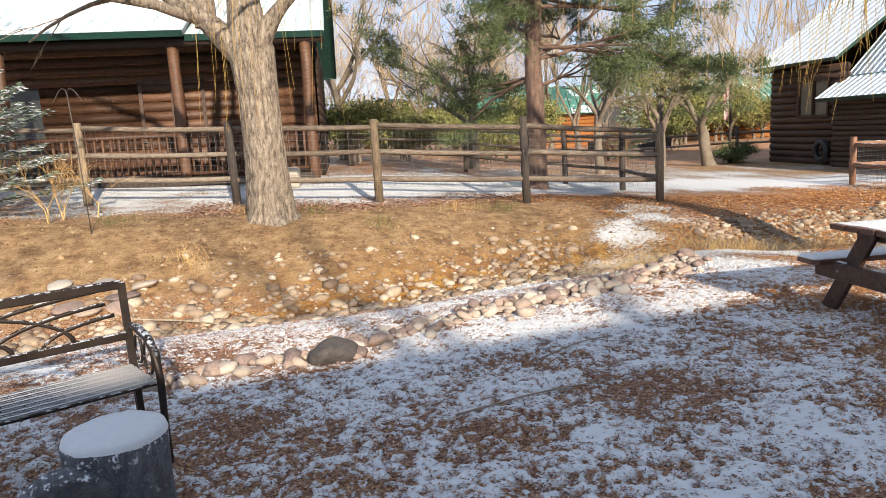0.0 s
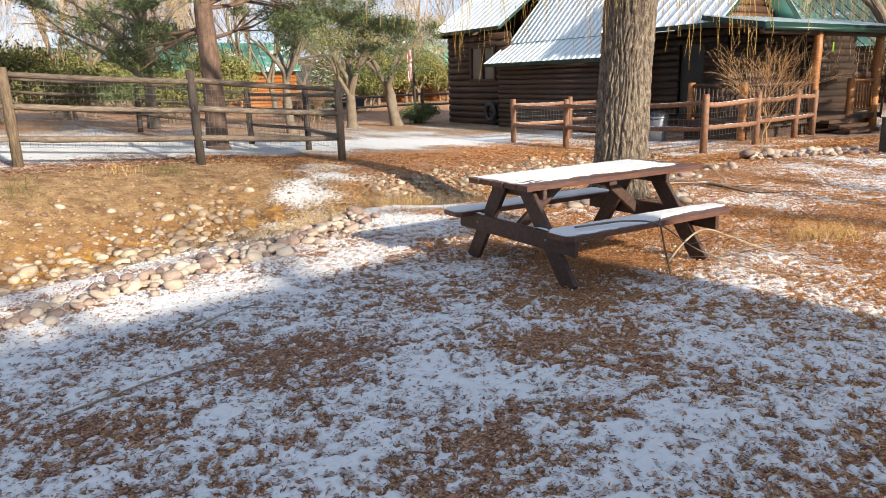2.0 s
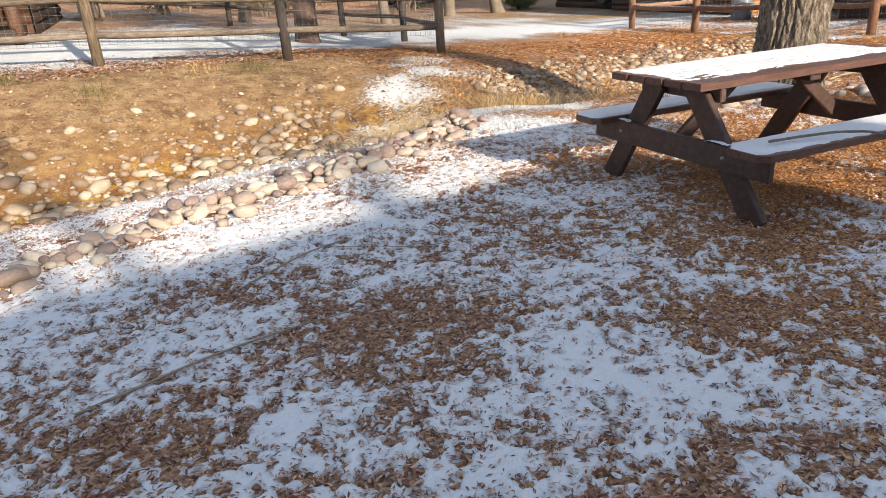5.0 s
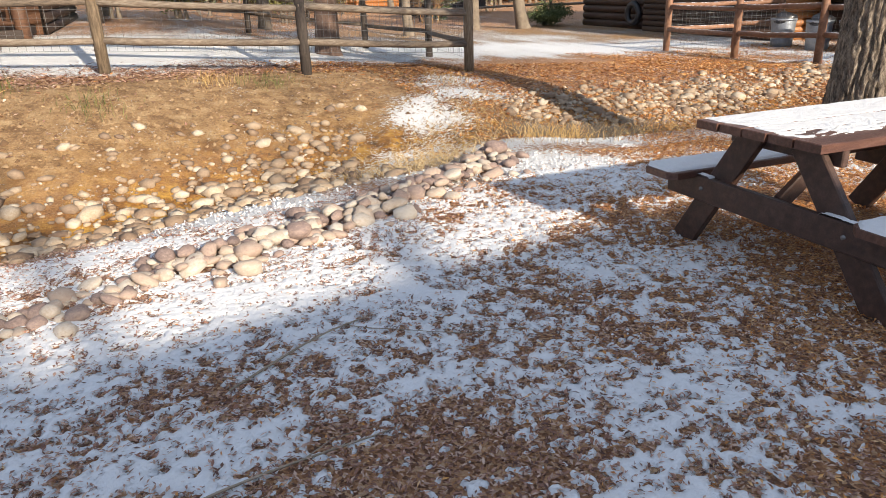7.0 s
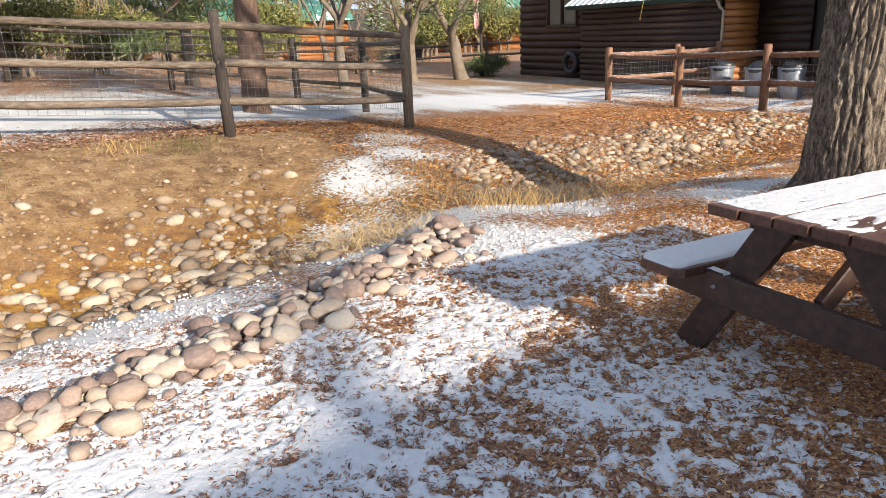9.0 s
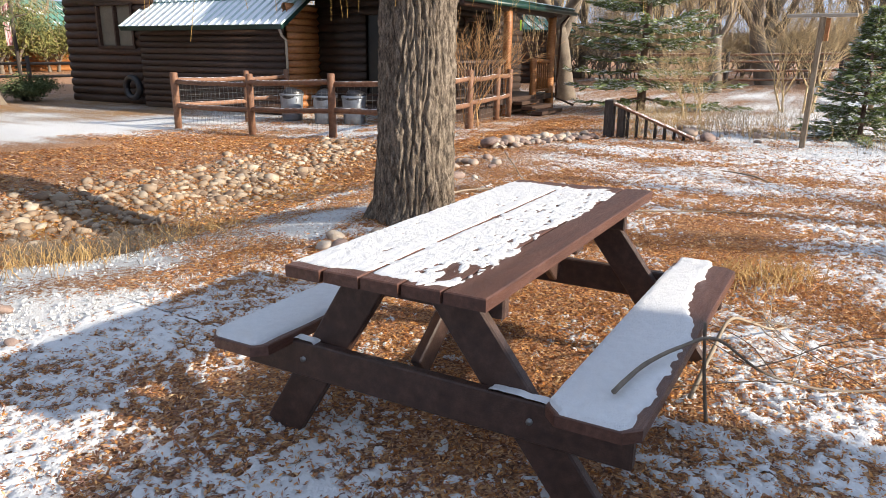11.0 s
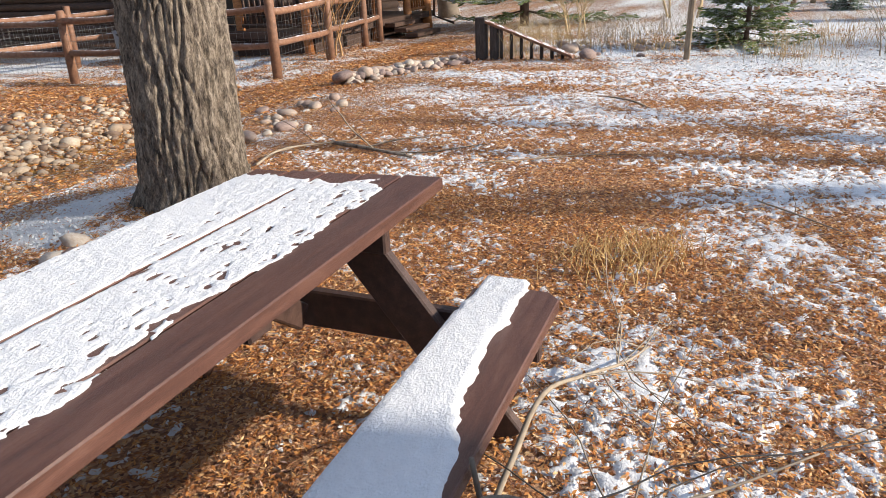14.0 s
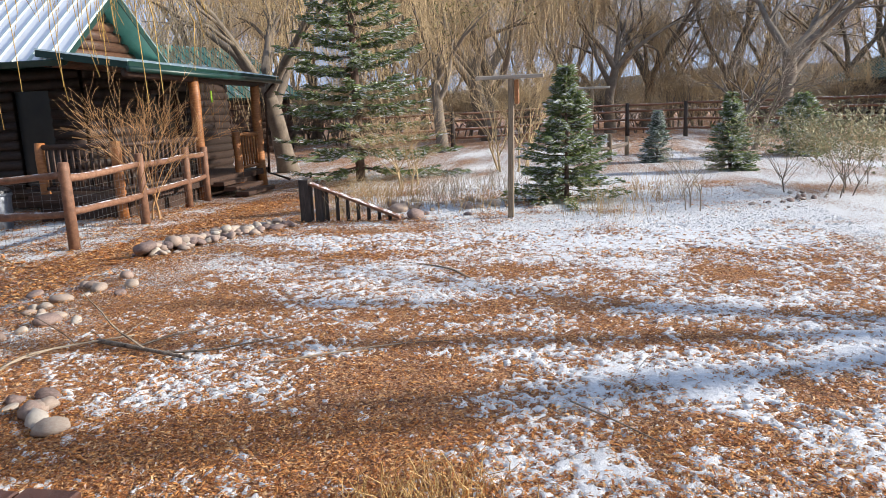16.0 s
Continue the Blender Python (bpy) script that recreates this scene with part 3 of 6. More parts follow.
def snow_sheet(name, x0, x1, y0, y1, z, mask, thick, cell=0.013, label="", seed=0):
    """Snow lying on a flat top: a thin layer with an uneven rim."""
    nx, ny = int((x1 - x0) / cell) + 1, int((y1 - y0) / cell) + 1
    X, Y = np.meshgrid(np.linspace(x0, x1, nx), np.linspace(y0, y1, ny))
    M = mask(X, Y)
    H = np.clip(M, 0, 1) ** 0.5 * thick + 0.0016 * wavy(X, Y, 60, seed) * (M > 0) + 0.0016 * wavy(X, Y, 150, seed + 1) * (M > 0)
    mb = MB()
    ids, vs, fs = {}, [], []
    for j in range(ny - 1):
        for i in range(nx - 1):
            ring = [(X[b, a], Y[b, a], H[b, a], M[b, a]) for b, a in ((j, i), (j, i + 1), (j + 1, i + 1), (j + 1, i))]
            if max(r[3] for r in ring) <= 0:
                continue
            q = []
            for k in range(4):
                p, r = ring[k], ring[(k + 1) % 4]
                if p[3] > 0:
                    q.append(p[:3])
                if (p[3] > 0) != (r[3] > 0):
                    f = p[3] / (p[3] - r[3])
                    q.append((p[0] + (r[0] - p[0]) * f, p[1] + (r[1] - p[1]) * f, -0.001))
            face = []
            for px, py, ph in q:
                key = (round(px, 4), round(py, 4))
                if key not in ids:
                    ids[key] = len(vs)
                    vs.append((px, py, z + ph))
                if ids[key] not in face:
                    face.append(ids[key])
            if len(face) > 2:
                fs.append(face)
    mb.add(vs, fs)
    ob = part(name, mb, SNOW)
    return tagged(ob, label, "snow", kind="stuff")


TX0, TX1, TY0, TY1, TZ = 4.43, 6.43, 5.172, 5.91, 0.76


def picnic_table():
    t = empty("picnic_table", pose(0, 0, 0), "dark brown stained wooden picnic table with snow on top", "table")
    w = (TY1 - TY0) / 5
    for i in range(5):
        mb = MB()
        slab(mb, TX0 + 0.03 - 0.009 * i + 0.004 * (i % 2), TX1 - 0.015 * i - 0.003 * (i % 3), TY0 + i * w + (0.004 if i else 0), TY0 + (i + 1) * w - (0.004 if i < 4 else 0), TZ - 0.042, TZ)
        part("tabletop_plank", mb, TABLE_WOOD, t, smooth=False)
    for x0, x1, y0, y1 in ((4.462, 6.265, 4.70, 4.99), (4.368, 6.21, 6.0, 6.265)):
        mb = slab(MB(), x0, x1, y0, y1, 0.41, 0.45, 0.045)
        part("seat", mb, TABLE_WOOD, t, smooth=False)
    for x in (4.605, 6.06):
        side = -1 if x < 5 else 1
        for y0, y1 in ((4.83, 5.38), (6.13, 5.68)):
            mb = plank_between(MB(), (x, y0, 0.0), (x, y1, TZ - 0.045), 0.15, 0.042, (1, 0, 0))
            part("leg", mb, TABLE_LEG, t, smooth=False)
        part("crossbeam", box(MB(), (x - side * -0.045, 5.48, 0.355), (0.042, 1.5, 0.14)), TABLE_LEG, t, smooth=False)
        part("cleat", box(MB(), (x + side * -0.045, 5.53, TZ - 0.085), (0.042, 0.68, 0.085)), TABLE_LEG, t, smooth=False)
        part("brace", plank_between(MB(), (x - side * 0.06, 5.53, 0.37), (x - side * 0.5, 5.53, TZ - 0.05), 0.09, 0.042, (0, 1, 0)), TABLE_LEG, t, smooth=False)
        for yy in (5.05, 5.95):
            b = MB()
            tube(b, [(x + side * 0.02, yy, 0.36), (x + side * 0.075, yy, 0.36)], [0.011, 0.011], 8)
            part("bolt", b, WIRE, t)
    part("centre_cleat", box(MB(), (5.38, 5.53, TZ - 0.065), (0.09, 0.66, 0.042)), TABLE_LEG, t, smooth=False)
    return t


picnic_table()


def top_mask(X, Y):
    v = (Y - TY0) / (TY1 - TY0)
    X = X - 0.03 * (1 - v)
    edge = 0.16 + 0.05 * wavy(X, Y * 0, 6, 1) + 0.05 * wavy(X * 0.6, Y, 60, 2)
    m = 0.62 - 0.9 * (1 - smooth01(0.0, 0.05, v - edge))
    # small bare slits along the grain, thicker towards the wet edge
    slit = wavy(X * 0.5, Y * 1.5, 130, 6)
    near = 1 - smooth01(0.05, 0.4, v - edge)
    m = m - 5.0 * np.clip(slit - 0.64 + 0.26 * near, 0, 1)
    blot = wavy(X * 0.7, Y, 16, 9)
    m = m - 4.0 * np.clip(blot - 0.66 + 0.2 * near + 0.25 * (1 - smooth01(4.5, 5.0, X)) + 0.3 * slit, 0, 1)
    m = m - 1.2 * smooth01(6.24, 6.32, X + 0.08 * wavy(X, Y, 40, 3)) - 1.2 * (1 - smooth01(4.44, 4.5, X + 0.05 * wavy(X, Y, 50, 4)))
    for k in range(1, 5):
        gap = np.abs(v - k / 5 + 0.004 * wavy(X, Y, 8, k))
        m = m - (1.6 if k == 3 else 0.5) * np.exp(-(gap / 0.009) ** 2) * (wavy(X, Y * 0, 26, k * 2.0) > (-0.25 if k == 3 else 0.1))
    return m - 0.5 * (v > 0.99)


snow_sheet("snow_on_tabletop", TX0, TX1, TY0, TY1, TZ, top_mask, 0.004, 0.0075, label="thin crusty snow lying on the picnic tabletop", seed=1)


def seat_mask_near(X, Y):
    v = (Y - 4.70) / 0.285
    edge = 0.06 + 0.34 * smooth01(5.25, 5.8, X) + 0.06 * wavy(X, Y * 0, 11, 2) + 0.06 * wavy(X, Y, 60, 3)
    thin = 4.0 * np.clip(wavy(X * 0.6, Y * 1.5, 70, 5) - 0.75, 0, 1) * smooth01(5.7, 5.9, X)
    m = smooth01(0, 0.08, v - edge) * 1.2 - 0.2 - 0.6 * (v > 0.96) - thin
    m = m - 0.8 * smooth01(6.08, 6.18, X + 0.04 * wavy(X, Y, 15, 3)) - 1.2 * (X < 4.475)
    cut = np.abs(X - 4.475) + np.abs(Y - 4.70) < 0.045
    cut2 = np.abs(X - 4.475) + np.abs(Y - 4.985) < 0.045
    return m - 1.5 * cut - 1.5 * cut2


def seat_mask_far(X, Y):
    v = (Y - 6.0) / 0.265
    m = smooth01(0, 0.08, v - 0.07 + 0.03 * wavy(X, Y, 12, 3)) * 1.2 - 0.2 - 0.7 * (v > 0.95)
    cut = (X - 4.375) + (6.265 - Y) < 0.05
    cut2 = (X - 4.375) + (Y - 6.0) < 0.05
    return m - 1.2 * (X < 4.385) - 0.8 * (X > 6.15) - 1.5 * cut - 1.5 * cut2


snow_sheet("snow_on_seat", 4.45, 6.32, 4.70, 4.985, 0.45, seat_mask_near, 0.013, label="smooth snow lying on the picnic bench seat", seed=4)
snow_sheet("snow_on_seat", 4.378, 6.2, 6.0, 6.265, 0.45, seat_mask_far, 0.014, label="smooth snow lying on the picnic bench seat", seed=7)

for y0, y1 in ((4.99, 5.2), (5.9, 6.0)):
    snow_sheet("snow_on_crossbeam", 4.54, 4.581, y0, y1, 0.425, lambda X, Y, a=y0, b=y1: 0.6 - 0.5 * (np.abs(Y - (a + b) / 2) * 2 / (b - a)) ** 4 + 0.3 * wavy(X, Y, 80, 2), 0.014, 0.008, label="narrow strip of snow on the table crossbeam", seed=11)


# ---- house behind the walker ----
def house_behind():
    ux, uy = 0.973, 0.18
    k = math.hypot(ux, uy)
    ux, uy = ux / k, uy / k
    ang = math.degrees(math.atan2(uy, ux))
    h = empty("cabin", pose(6.39, -0.33, 0, 0, 0, ang), "log cabin with wide eaves beside the yard", "house")
    wall = MB()
    box(wall, (-4.7, -3.4, 1.3), (8.6, 5.4, 2.6), ch=0.03)
    part("wall", wall, LOG_DARK, h)
    roof = MB()
    vs = [(0, 0, 2.75), (-9.4, 0, 2.75), (-9.4, -6.6, 2.75), (0, -6.6, 2.75), (0, 0, 2.9), (-9.4, 0, 2.9), (-9.4, -3.3, 4.0), (0, -3.3, 4.0), (-9.4, -6.6, 2.9), (0, -6.6, 2.9)]
    roof.add(vs, [(0, 3, 2, 1), (0, 1, 5, 4), (4, 5, 6, 7), (7, 6, 8, 9), (2, 3, 9, 8), (1, 2, 8, 6, 5), (3, 0, 4, 7, 9)])
    part("roof", roof, GREEN_ROOF, h, smooth=False)


house_behind()


# ---- fences ----
def rough_log(mb, a, b, r0, r1, rng, n=8, seg=5, sag=0.0):
    a, b = Vector(a), Vector(b)
    pts, rad = [], []
    for i in range(seg + 1):
        f = i / seg
        p = a.lerp(b, f) + Vector((rng.uniform(-1, 1), rng.uniform(-1, 1), rng.uniform(-1, 1))) * r0 * 0.12
        p.z -= sag * math.sin(f * math.pi)
        pts.append(p)
        rad.append((r0 + (r1 - r0) * f) * rng.uniform(0.92, 1.08))
    return tube(mb, pts, rad, n, wob=0.06, rng=rng)


def wire_mesh(mb, a, b, z0, z1, step=0.1, w=0.0024):
    a, b = Vector(a), Vector(b)
    n = max(2, int((b - a).length / step))
    for i in range(n + 1):
        p = a.lerp(b, i / n)
        tube(mb, [(p.x, p.y, p.z + z0), (p.x, p.y, p.z + z1)], [w, w], 3, cap=False)
    m = int((z1 - z0) / step)
    for j in range(m + 1):
        z = z0 + (z1 - z0) * j / m
        tube(mb, [(a.x, a.y, a.z + z), (b.x, b.y, b.z + z)], [w, w], 3, cap=False)


def rail_fence(name, posts, heights, mats, rails, post_r, rail_r, label, mesh=None, seed=1, rail_mat=None, group=""):
    """Posts at (x, y), rails at heights between neighbours."""
    rng = random.Random(seed)
    x0, y0 = posts[0]
    f = empty(name, pose(x0, y0, gz(x0, y0)), label, "fence", group)
    inv = f.matrix_basis.inverted()
    base = [Vector((x, y, gz(x, y))) for x, y in posts]
    for p, h, m in zip(base, heights, mats):
        mb = MB()
        lean = Vector((rng.uniform(-0.03, 0.03), rng.uniform(-0.02, 0.02), 0))
        pts = [inv @ (p + Vector((0, 0, -0.15))), inv @ (p + lean * 0.5 + Vector((0, 0, h * 0.5))), inv @ (p + lean + Vector((0, 0, h - 0.02))), inv @ (p + lean + Vector((0, 0, h)))]
        tube(mb, pts, [post_r * 1.05, post_r, post_r * 0.97, post_r * 0.8], 10, wob=0.06, rng=rng)
        part("post", mb, m, f)
    for i in range(len(base) - 1):
        for h in rails:
            a, b = base[i], base[i + 1]
            d = (b - a).normalized() * 0.06
            mb = rough_log(MB(), inv @ (a - d + Vector((0, 0, h + rng.uniform(-0.03, 0.03)))), inv @ (b + d + Vector((0, 0, h + rng.uniform(-0.03, 0.03)))), rail_r, rail_r * 0.92, rng, sag=0.015)
            part("rail", mb, rail_mat or WEATHERED, f)
        if mesh:
            mb = MB()
            off = Vector((0, 0, 0))
            wire_mesh(mb, inv @ base[i] + off, inv @ base[i + 1] + off, mesh[0], mesh[1], mesh[2] if len(mesh) > 2 else 0.1)
            part("wire_mesh", mb, WIRE, f, "galvanised square wire mesh")
    return f


rail_fence("split_rail_fence", [(-9.2, 15.1), (-6.6, 14.9), (-3.95, 14.6), (-1.25, 14.2), (1.32, 13.8), (3.95, 13.3), (6.75, 13.85)],
           [1.45, 1.45, 1.5, 1.5, 1.5, 1.55, 1.5], [FENCE_POST, FENCE_POST, FENCE_POST, FENCE_DARK, FENCE_POST, FENCE_DARK, FENCE_POST],
           (0.45, 0.92, 1.38), 0.075, 0.05, "grey weathered split-rail fence with three rails along the creek", (0.3, 1.35), seed=3)
rail_fence("split_rail_fence", [(6.75, 13.85), (7.25, 16.9), (6.6, 19.2), (4.4, 22.0), (1.0, 24.0)], [1.5, 1.4, 1.4, 1.4, 1.4], [FENCE_POST, FENCE_DARK, FENCE_DARK, FENCE_DARK, FENCE_DARK],
           (0.5, 0.9, 1.28), 0.07, 0.045, "dark weathered split-rail fence running back past the pine", (0.2, 1.2, 0.15), seed=5)
rail_fence("rail_fence", [(13.5, 17.2), (13.5, 15.0), (13.5, 12.9), (13.7, 10.9), (15.95, 11.25), (18.0, 11.6), (19.0, 11.75)], [1.2, 1.22, 1.2, 1.22, 1.2, 1.2, 1.15], [REDWOOD] * 7,
           (0.52, 1.02), 0.075, 0.055, "reddish brown stained two-rail fence round the cabin garden", (0.1, 0.95, 0.12), seed=7, rail_mat=REDRAIL)
rail_fence("rail_fence", [(13.5, 17.2), (15.3, 16.9), (16.4, 16.6)], [1.2, 1.2, 1.2], [REDWOOD] * 3,
           (0.52, 1.02), 0.07, 0.055, "reddish brown stained rail fence with wire mesh at the cabin wall", (0.1, 0.95, 0.12), seed=8, rail_mat=REDRAIL)


# ---- trees ----
def trunk(pts, radii, mat, parent, name="trunk", n=28, furrow=0.05, seed=1, rib=22):
    """A trunk with furrowed bark and a flared foot."""
    pts = [Vector(p) for p in pts]
    seg = 220 if n > 80 else 70
    vs, fs = [], []
    L = len(pts) - 1
    for i in range(seg + 1):
        f = i / seg * L
        k = min(int(f), L - 1)
        t = f - k
        p0, p1, p2, p3 = pts[max(k - 1, 0)], pts[k], pts[k + 1], pts[min(k + 2, L)]
        p = 0.5 * ((2 * p1) + (p2 - p0) * t + (2 * p0 - 5 * p1 + 4 * p2 - p3) * t * t + (3 * p1 - p0 - 3 * p2 + p3) * t ** 3)
        r = radii[k] + (radii[k + 1] - radii[k]) * t
        for j in range(n):
            a = 2 * math.pi * j / n
            q = Vector((math.cos(a) * 2.2, math.sin(a) * 2.2, p.z * 0.9 + seed))
            n1 = 3.2 * noise.noise(Vector((math.cos(a) * 2.2, math.sin(a) * 2.2, p.z * 2.2 + seed)))
            n2 = 3.2 * noise.noise(Vector((math.cos(a) * 2.2, math.sin(a) * 2.2, p.z * 2.2 - seed)))
            net = min(abs(math.sin((rib * a + 7.5 * p.z) / 2 + n1)), abs(math.sin((rib * a - 7.5 * p.z) / 2 + n2)))
            ridge = max(0.0, 1 - net / 0.55) ** 1.3 * furrow
            ridge += 0.5 * furrow * noise.noise(Vector((math.cos(a) * 14, math.sin(a) * 14, p.z * 10))) + 0.3 * furrow * noise.noise(Vector((math.cos(a) * 30, math.sin(a) * 30, p.z * 24)))
            low = noise.noise(q * 0.7) * 0.09
            flare = 1 if name != "trunk" else 1 + max(0, 0.3 - (p.z - pts[0].z)) * (0.9 + 0.6 * math.sin(a * 5 + seed))
            rr = r * (1 + low + furrow * 0.5 - ridge) * flare
            vs.append(p + Vector((math.cos(a) * rr, math.sin(a) * rr, 0)))
    for i in range(seg):
        for j in range(n):
            a, b = i * n + j, i * n + (j + 1) % n
            fs.append((a, b, b + n, a + n))
    fs.append(tuple(seg * n + j for j in range(n)))
    return part(name, MB().add(vs, fs), mat, parent)


def grow(mb, p, d, length, r, depth, rng, droop=0.0, spread=0.6, kids=(2, 4), seg=4, twigs=None, tip=0.35, min_r=0.004, thick=None):
    """A branch with its side branches."""
    pts, rad = [Vector(p)], [r]
    d = Vector(d).normalized()
    for i in range(seg):
        d = (d + Vector((rng.gauss(0, 0.13), rng.gauss(0, 0.13), rng.gauss(0, 0.1) - droop))).normalized()
        pts.append(pts[-1] + d * length / seg)
        rad.append(max(min_r, r * (1 - (1 - tip) * (i + 1) / seg)))
    tube(thick if thick is not None and r > 2.2 * min_r else mb, pts, rad, 7 if r > 0.06 else (5 if r > 0.02 else 3), cap=False)
    if depth <= 0:
        if twigs is not None:
            twigs.append((pts[-1].copy(), d.copy()))
            twigs.append((pts[len(pts) // 2].copy(), d.copy()))
        return mb
    for _ in range(rng.randint(*kids)):
        f = rng.uniform(0.35, 1.0)
        k = min(int(f * seg), seg - 1)
        q = pts[k].lerp(pts[k + 1], f * seg - k)
        nd = (d + Vector((rng.gauss(0, spread), rng.gauss(0, spread), rng.gauss(0.1, spread * 0.7)))).normalized()
        grow(mb, q, nd, length * rng.uniform(0.5, 0.8), max(min_r, rad[k] * rng.uniform(0.45, 0.7)), depth - 1, rng, droop, spread, kids, seg, twigs, tip, min_r, thick)
    return mb


def hanging(mb, tips, rng, count, lo, hi, r=0.004, sway=0.1, seg=5):
    """Long whips that hang from branch tips."""
    for _ in range(count):
        p, d = tips[rng.randrange(len(tips))]
        q = p + Vector((rng.gauss(0, 0.25), rng.gauss(0, 0.25), rng.gauss(0, 0.15)))
        L = rng.uniform(lo, hi)
        dd = Vector((rng.gauss(0, 0.5), rng.gauss(0, 0.5), -0.5))
        pts, rad = [q], [r]
        for i in range(seg):
            dd = (dd * 0.7 + Vector((rng.gauss(0, sway * 3), rng.gauss(0, sway * 3), -0.8)) * 0.45).normalized()
            pts.append(pts[-1] + dd * L / seg)
            rad.append(r * (1 - 0.7 * (i + 1) / seg))
        tube(mb, pts, rad, 3, cap=False)


def curtain(parent, rng, bunches, per, r0, r1, top, lo, hi, stretch=(1, 1), mat=None):
    """Bunches of thin yellow shoots that hang in arcs round a tree."""
    for b in range(bunches):
        a = rng.uniform(0, 2 * math.pi)
        r = rng.uniform(r0, r1)
        c = Vector((math.cos(a) * r * stretch[0], math.sin(a) * r * stretch[1], top + rng.uniform(-0.2, 0.8)))
        end = rng.uniform(lo, hi)
        mb = MB()
        for k in range(per):
            q = c + Vector((rng.gauss(0, 0.12), rng.gauss(0, 0.12), rng.uniform(-0.4, 0.4)))
            out = Vector((math.cos(a), math.sin(a), 0)) * rng.uniform(-0.1, 0.5) + Vector((rng.gauss(0, 0.25), rng.gauss(0, 0.25), 0))
            L = max(0.3, q.z - end - abs(rng.gauss(0, 0.5)))
            pts, rad = [], []
            for i in range(7):
                f = i / 6
                pts.append(q + out * (f ** 0.6) * 0.8 + Vector((rng.gauss(0, 0.02), rng.gauss(0, 0.02), -L * f ** 1.25)))
                rad.append(0.0055 * (1 - 0.65 * f))
            tube(mb, pts, rad, 3, cap=False)
        ob = part("twig_curtain", mb, mat or TWIG_GOLD, parent, "thin golden hanging twigs")
        ob["kind"] = "stuff"


def willow_by_table():
    x, y = 7.785, 7.5
    t = empty("willow_tree", pose(x, y, gz(x, y)), "old willow with thick furrowed grey bark beside the picnic table", "tree")
    trunk([(0, 0, -0.15), (0.02, 0, 0.6), (0.07, 0.02, 1.5), (0.1, 0.0, 2.6), (0.05, 0.1, 3.6)], [0.35, 0.305, 0.295, 0.31, 0.38], BARK, t, n=240, furrow=0.095, seed=3, rib=26)
    rng = random.Random(11)
    mb, tips = MB(), []
    for a in range(6):
        an = a * 1.05 + 0.3
        grow(mb, (0.05, 0.1, 3.4), (math.cos(an), math.sin(an), 0.9), 3.2, 0.17, 3, rng, 0.03, 0.5, (2, 4), twigs=tips)
    part("crown", mb, BARK, t)
    curtain(t, rng, 44, 12, 0.45, 2.6, 3.2, 1.35, 2.5, stretch=(1.0, 1.0))
    curtain(t, rng, 60, 9, 1.2, 5.2, 4.5, 2.3, 3.5, stretch=(0.9, 1.1))
    return t


willow_by_table()


def big_tree_by_fence():
    x, y = -0.42, 12.0
    t = empty("cottonwood_tree", pose(x, y, gz(x, y)), "large bare tree with pale ridged bark forking low, by the fence", "tree")
    trunk([(0, 0, -0.2), (-0.03, 0, 0.8), (-0.06, 0, 1.8), (-0.1, 0, 2.5), (-0.15, 0, 3.2), (-0.2, 0.05, 4.4)], [0.4, 0.31, 0.295, 0.33, 0.24, 0.19], BARK_PALE, t, n=120, furrow=0.055, seed=8, rib=26)
    trunk([(-0.12, 0.02, 2.3), (-0.6, 0, 2.85), (-1.2, 0, 3.35), (-1.8, 0.1, 4.1)], [0.28, 0.23, 0.2, 0.16], BARK_PALE, t, "limb", n=30, furrow=0.06, seed=4)
    trunk([(-0.7, 0, 2.85), (-0.72, 0.1, 3.4), (-0.6, 0.1, 4.2), (-0.5, 0.2, 5.2)], [0.17, 0.15, 0.13, 0.1], BARK_PALE, t, "limb", n=30, furrow=0.06, seed=5)
    trunk([(0.0, -0.1, 2.5), (0.32, -0.2, 3.0), (0.9, -0.3, 3.5), (1.6, -0.3, 4.0)], [0.2, 0.14, 0.11, 0.08], BARK_PALE, t, "limb", n=24, furrow=0.05, seed=6)
    rng = random.Random(5)
    mb, tips = MB(), []
    for p, d in (((-1.6, 0.1, 4.0), (-0.7, 0.1, 0.8)), ((-0.2, 0.05, 4.2), (0.1, 0.2, 1)), ((1.5, -0.3, 4.0), (0.9, -0.2, 0.5)), ((-0.9, 0, 3.0), (-0.4, -0.9, 0.3)), ((0.1, 0.1, 4.0), (0.3, -0.9, 0.5)), ((0.5, -0.2, 3.2), (0.3, -0.8, 0.3)), ((1.0, -0.3, 3.6), (1.0, 0.3, 0.3))):
        grow(mb, p, d, 2.6, 0.09, 3, rng, 0.05, 0.55, (2, 4), twigs=tips)
    part("crown", mb, BARK_PALE, t)
    curtain(t, rng, 13, 6, 0.5, 2.8, 4.3, 1.0, 3.2)
    return t


big_tree_by_fence()


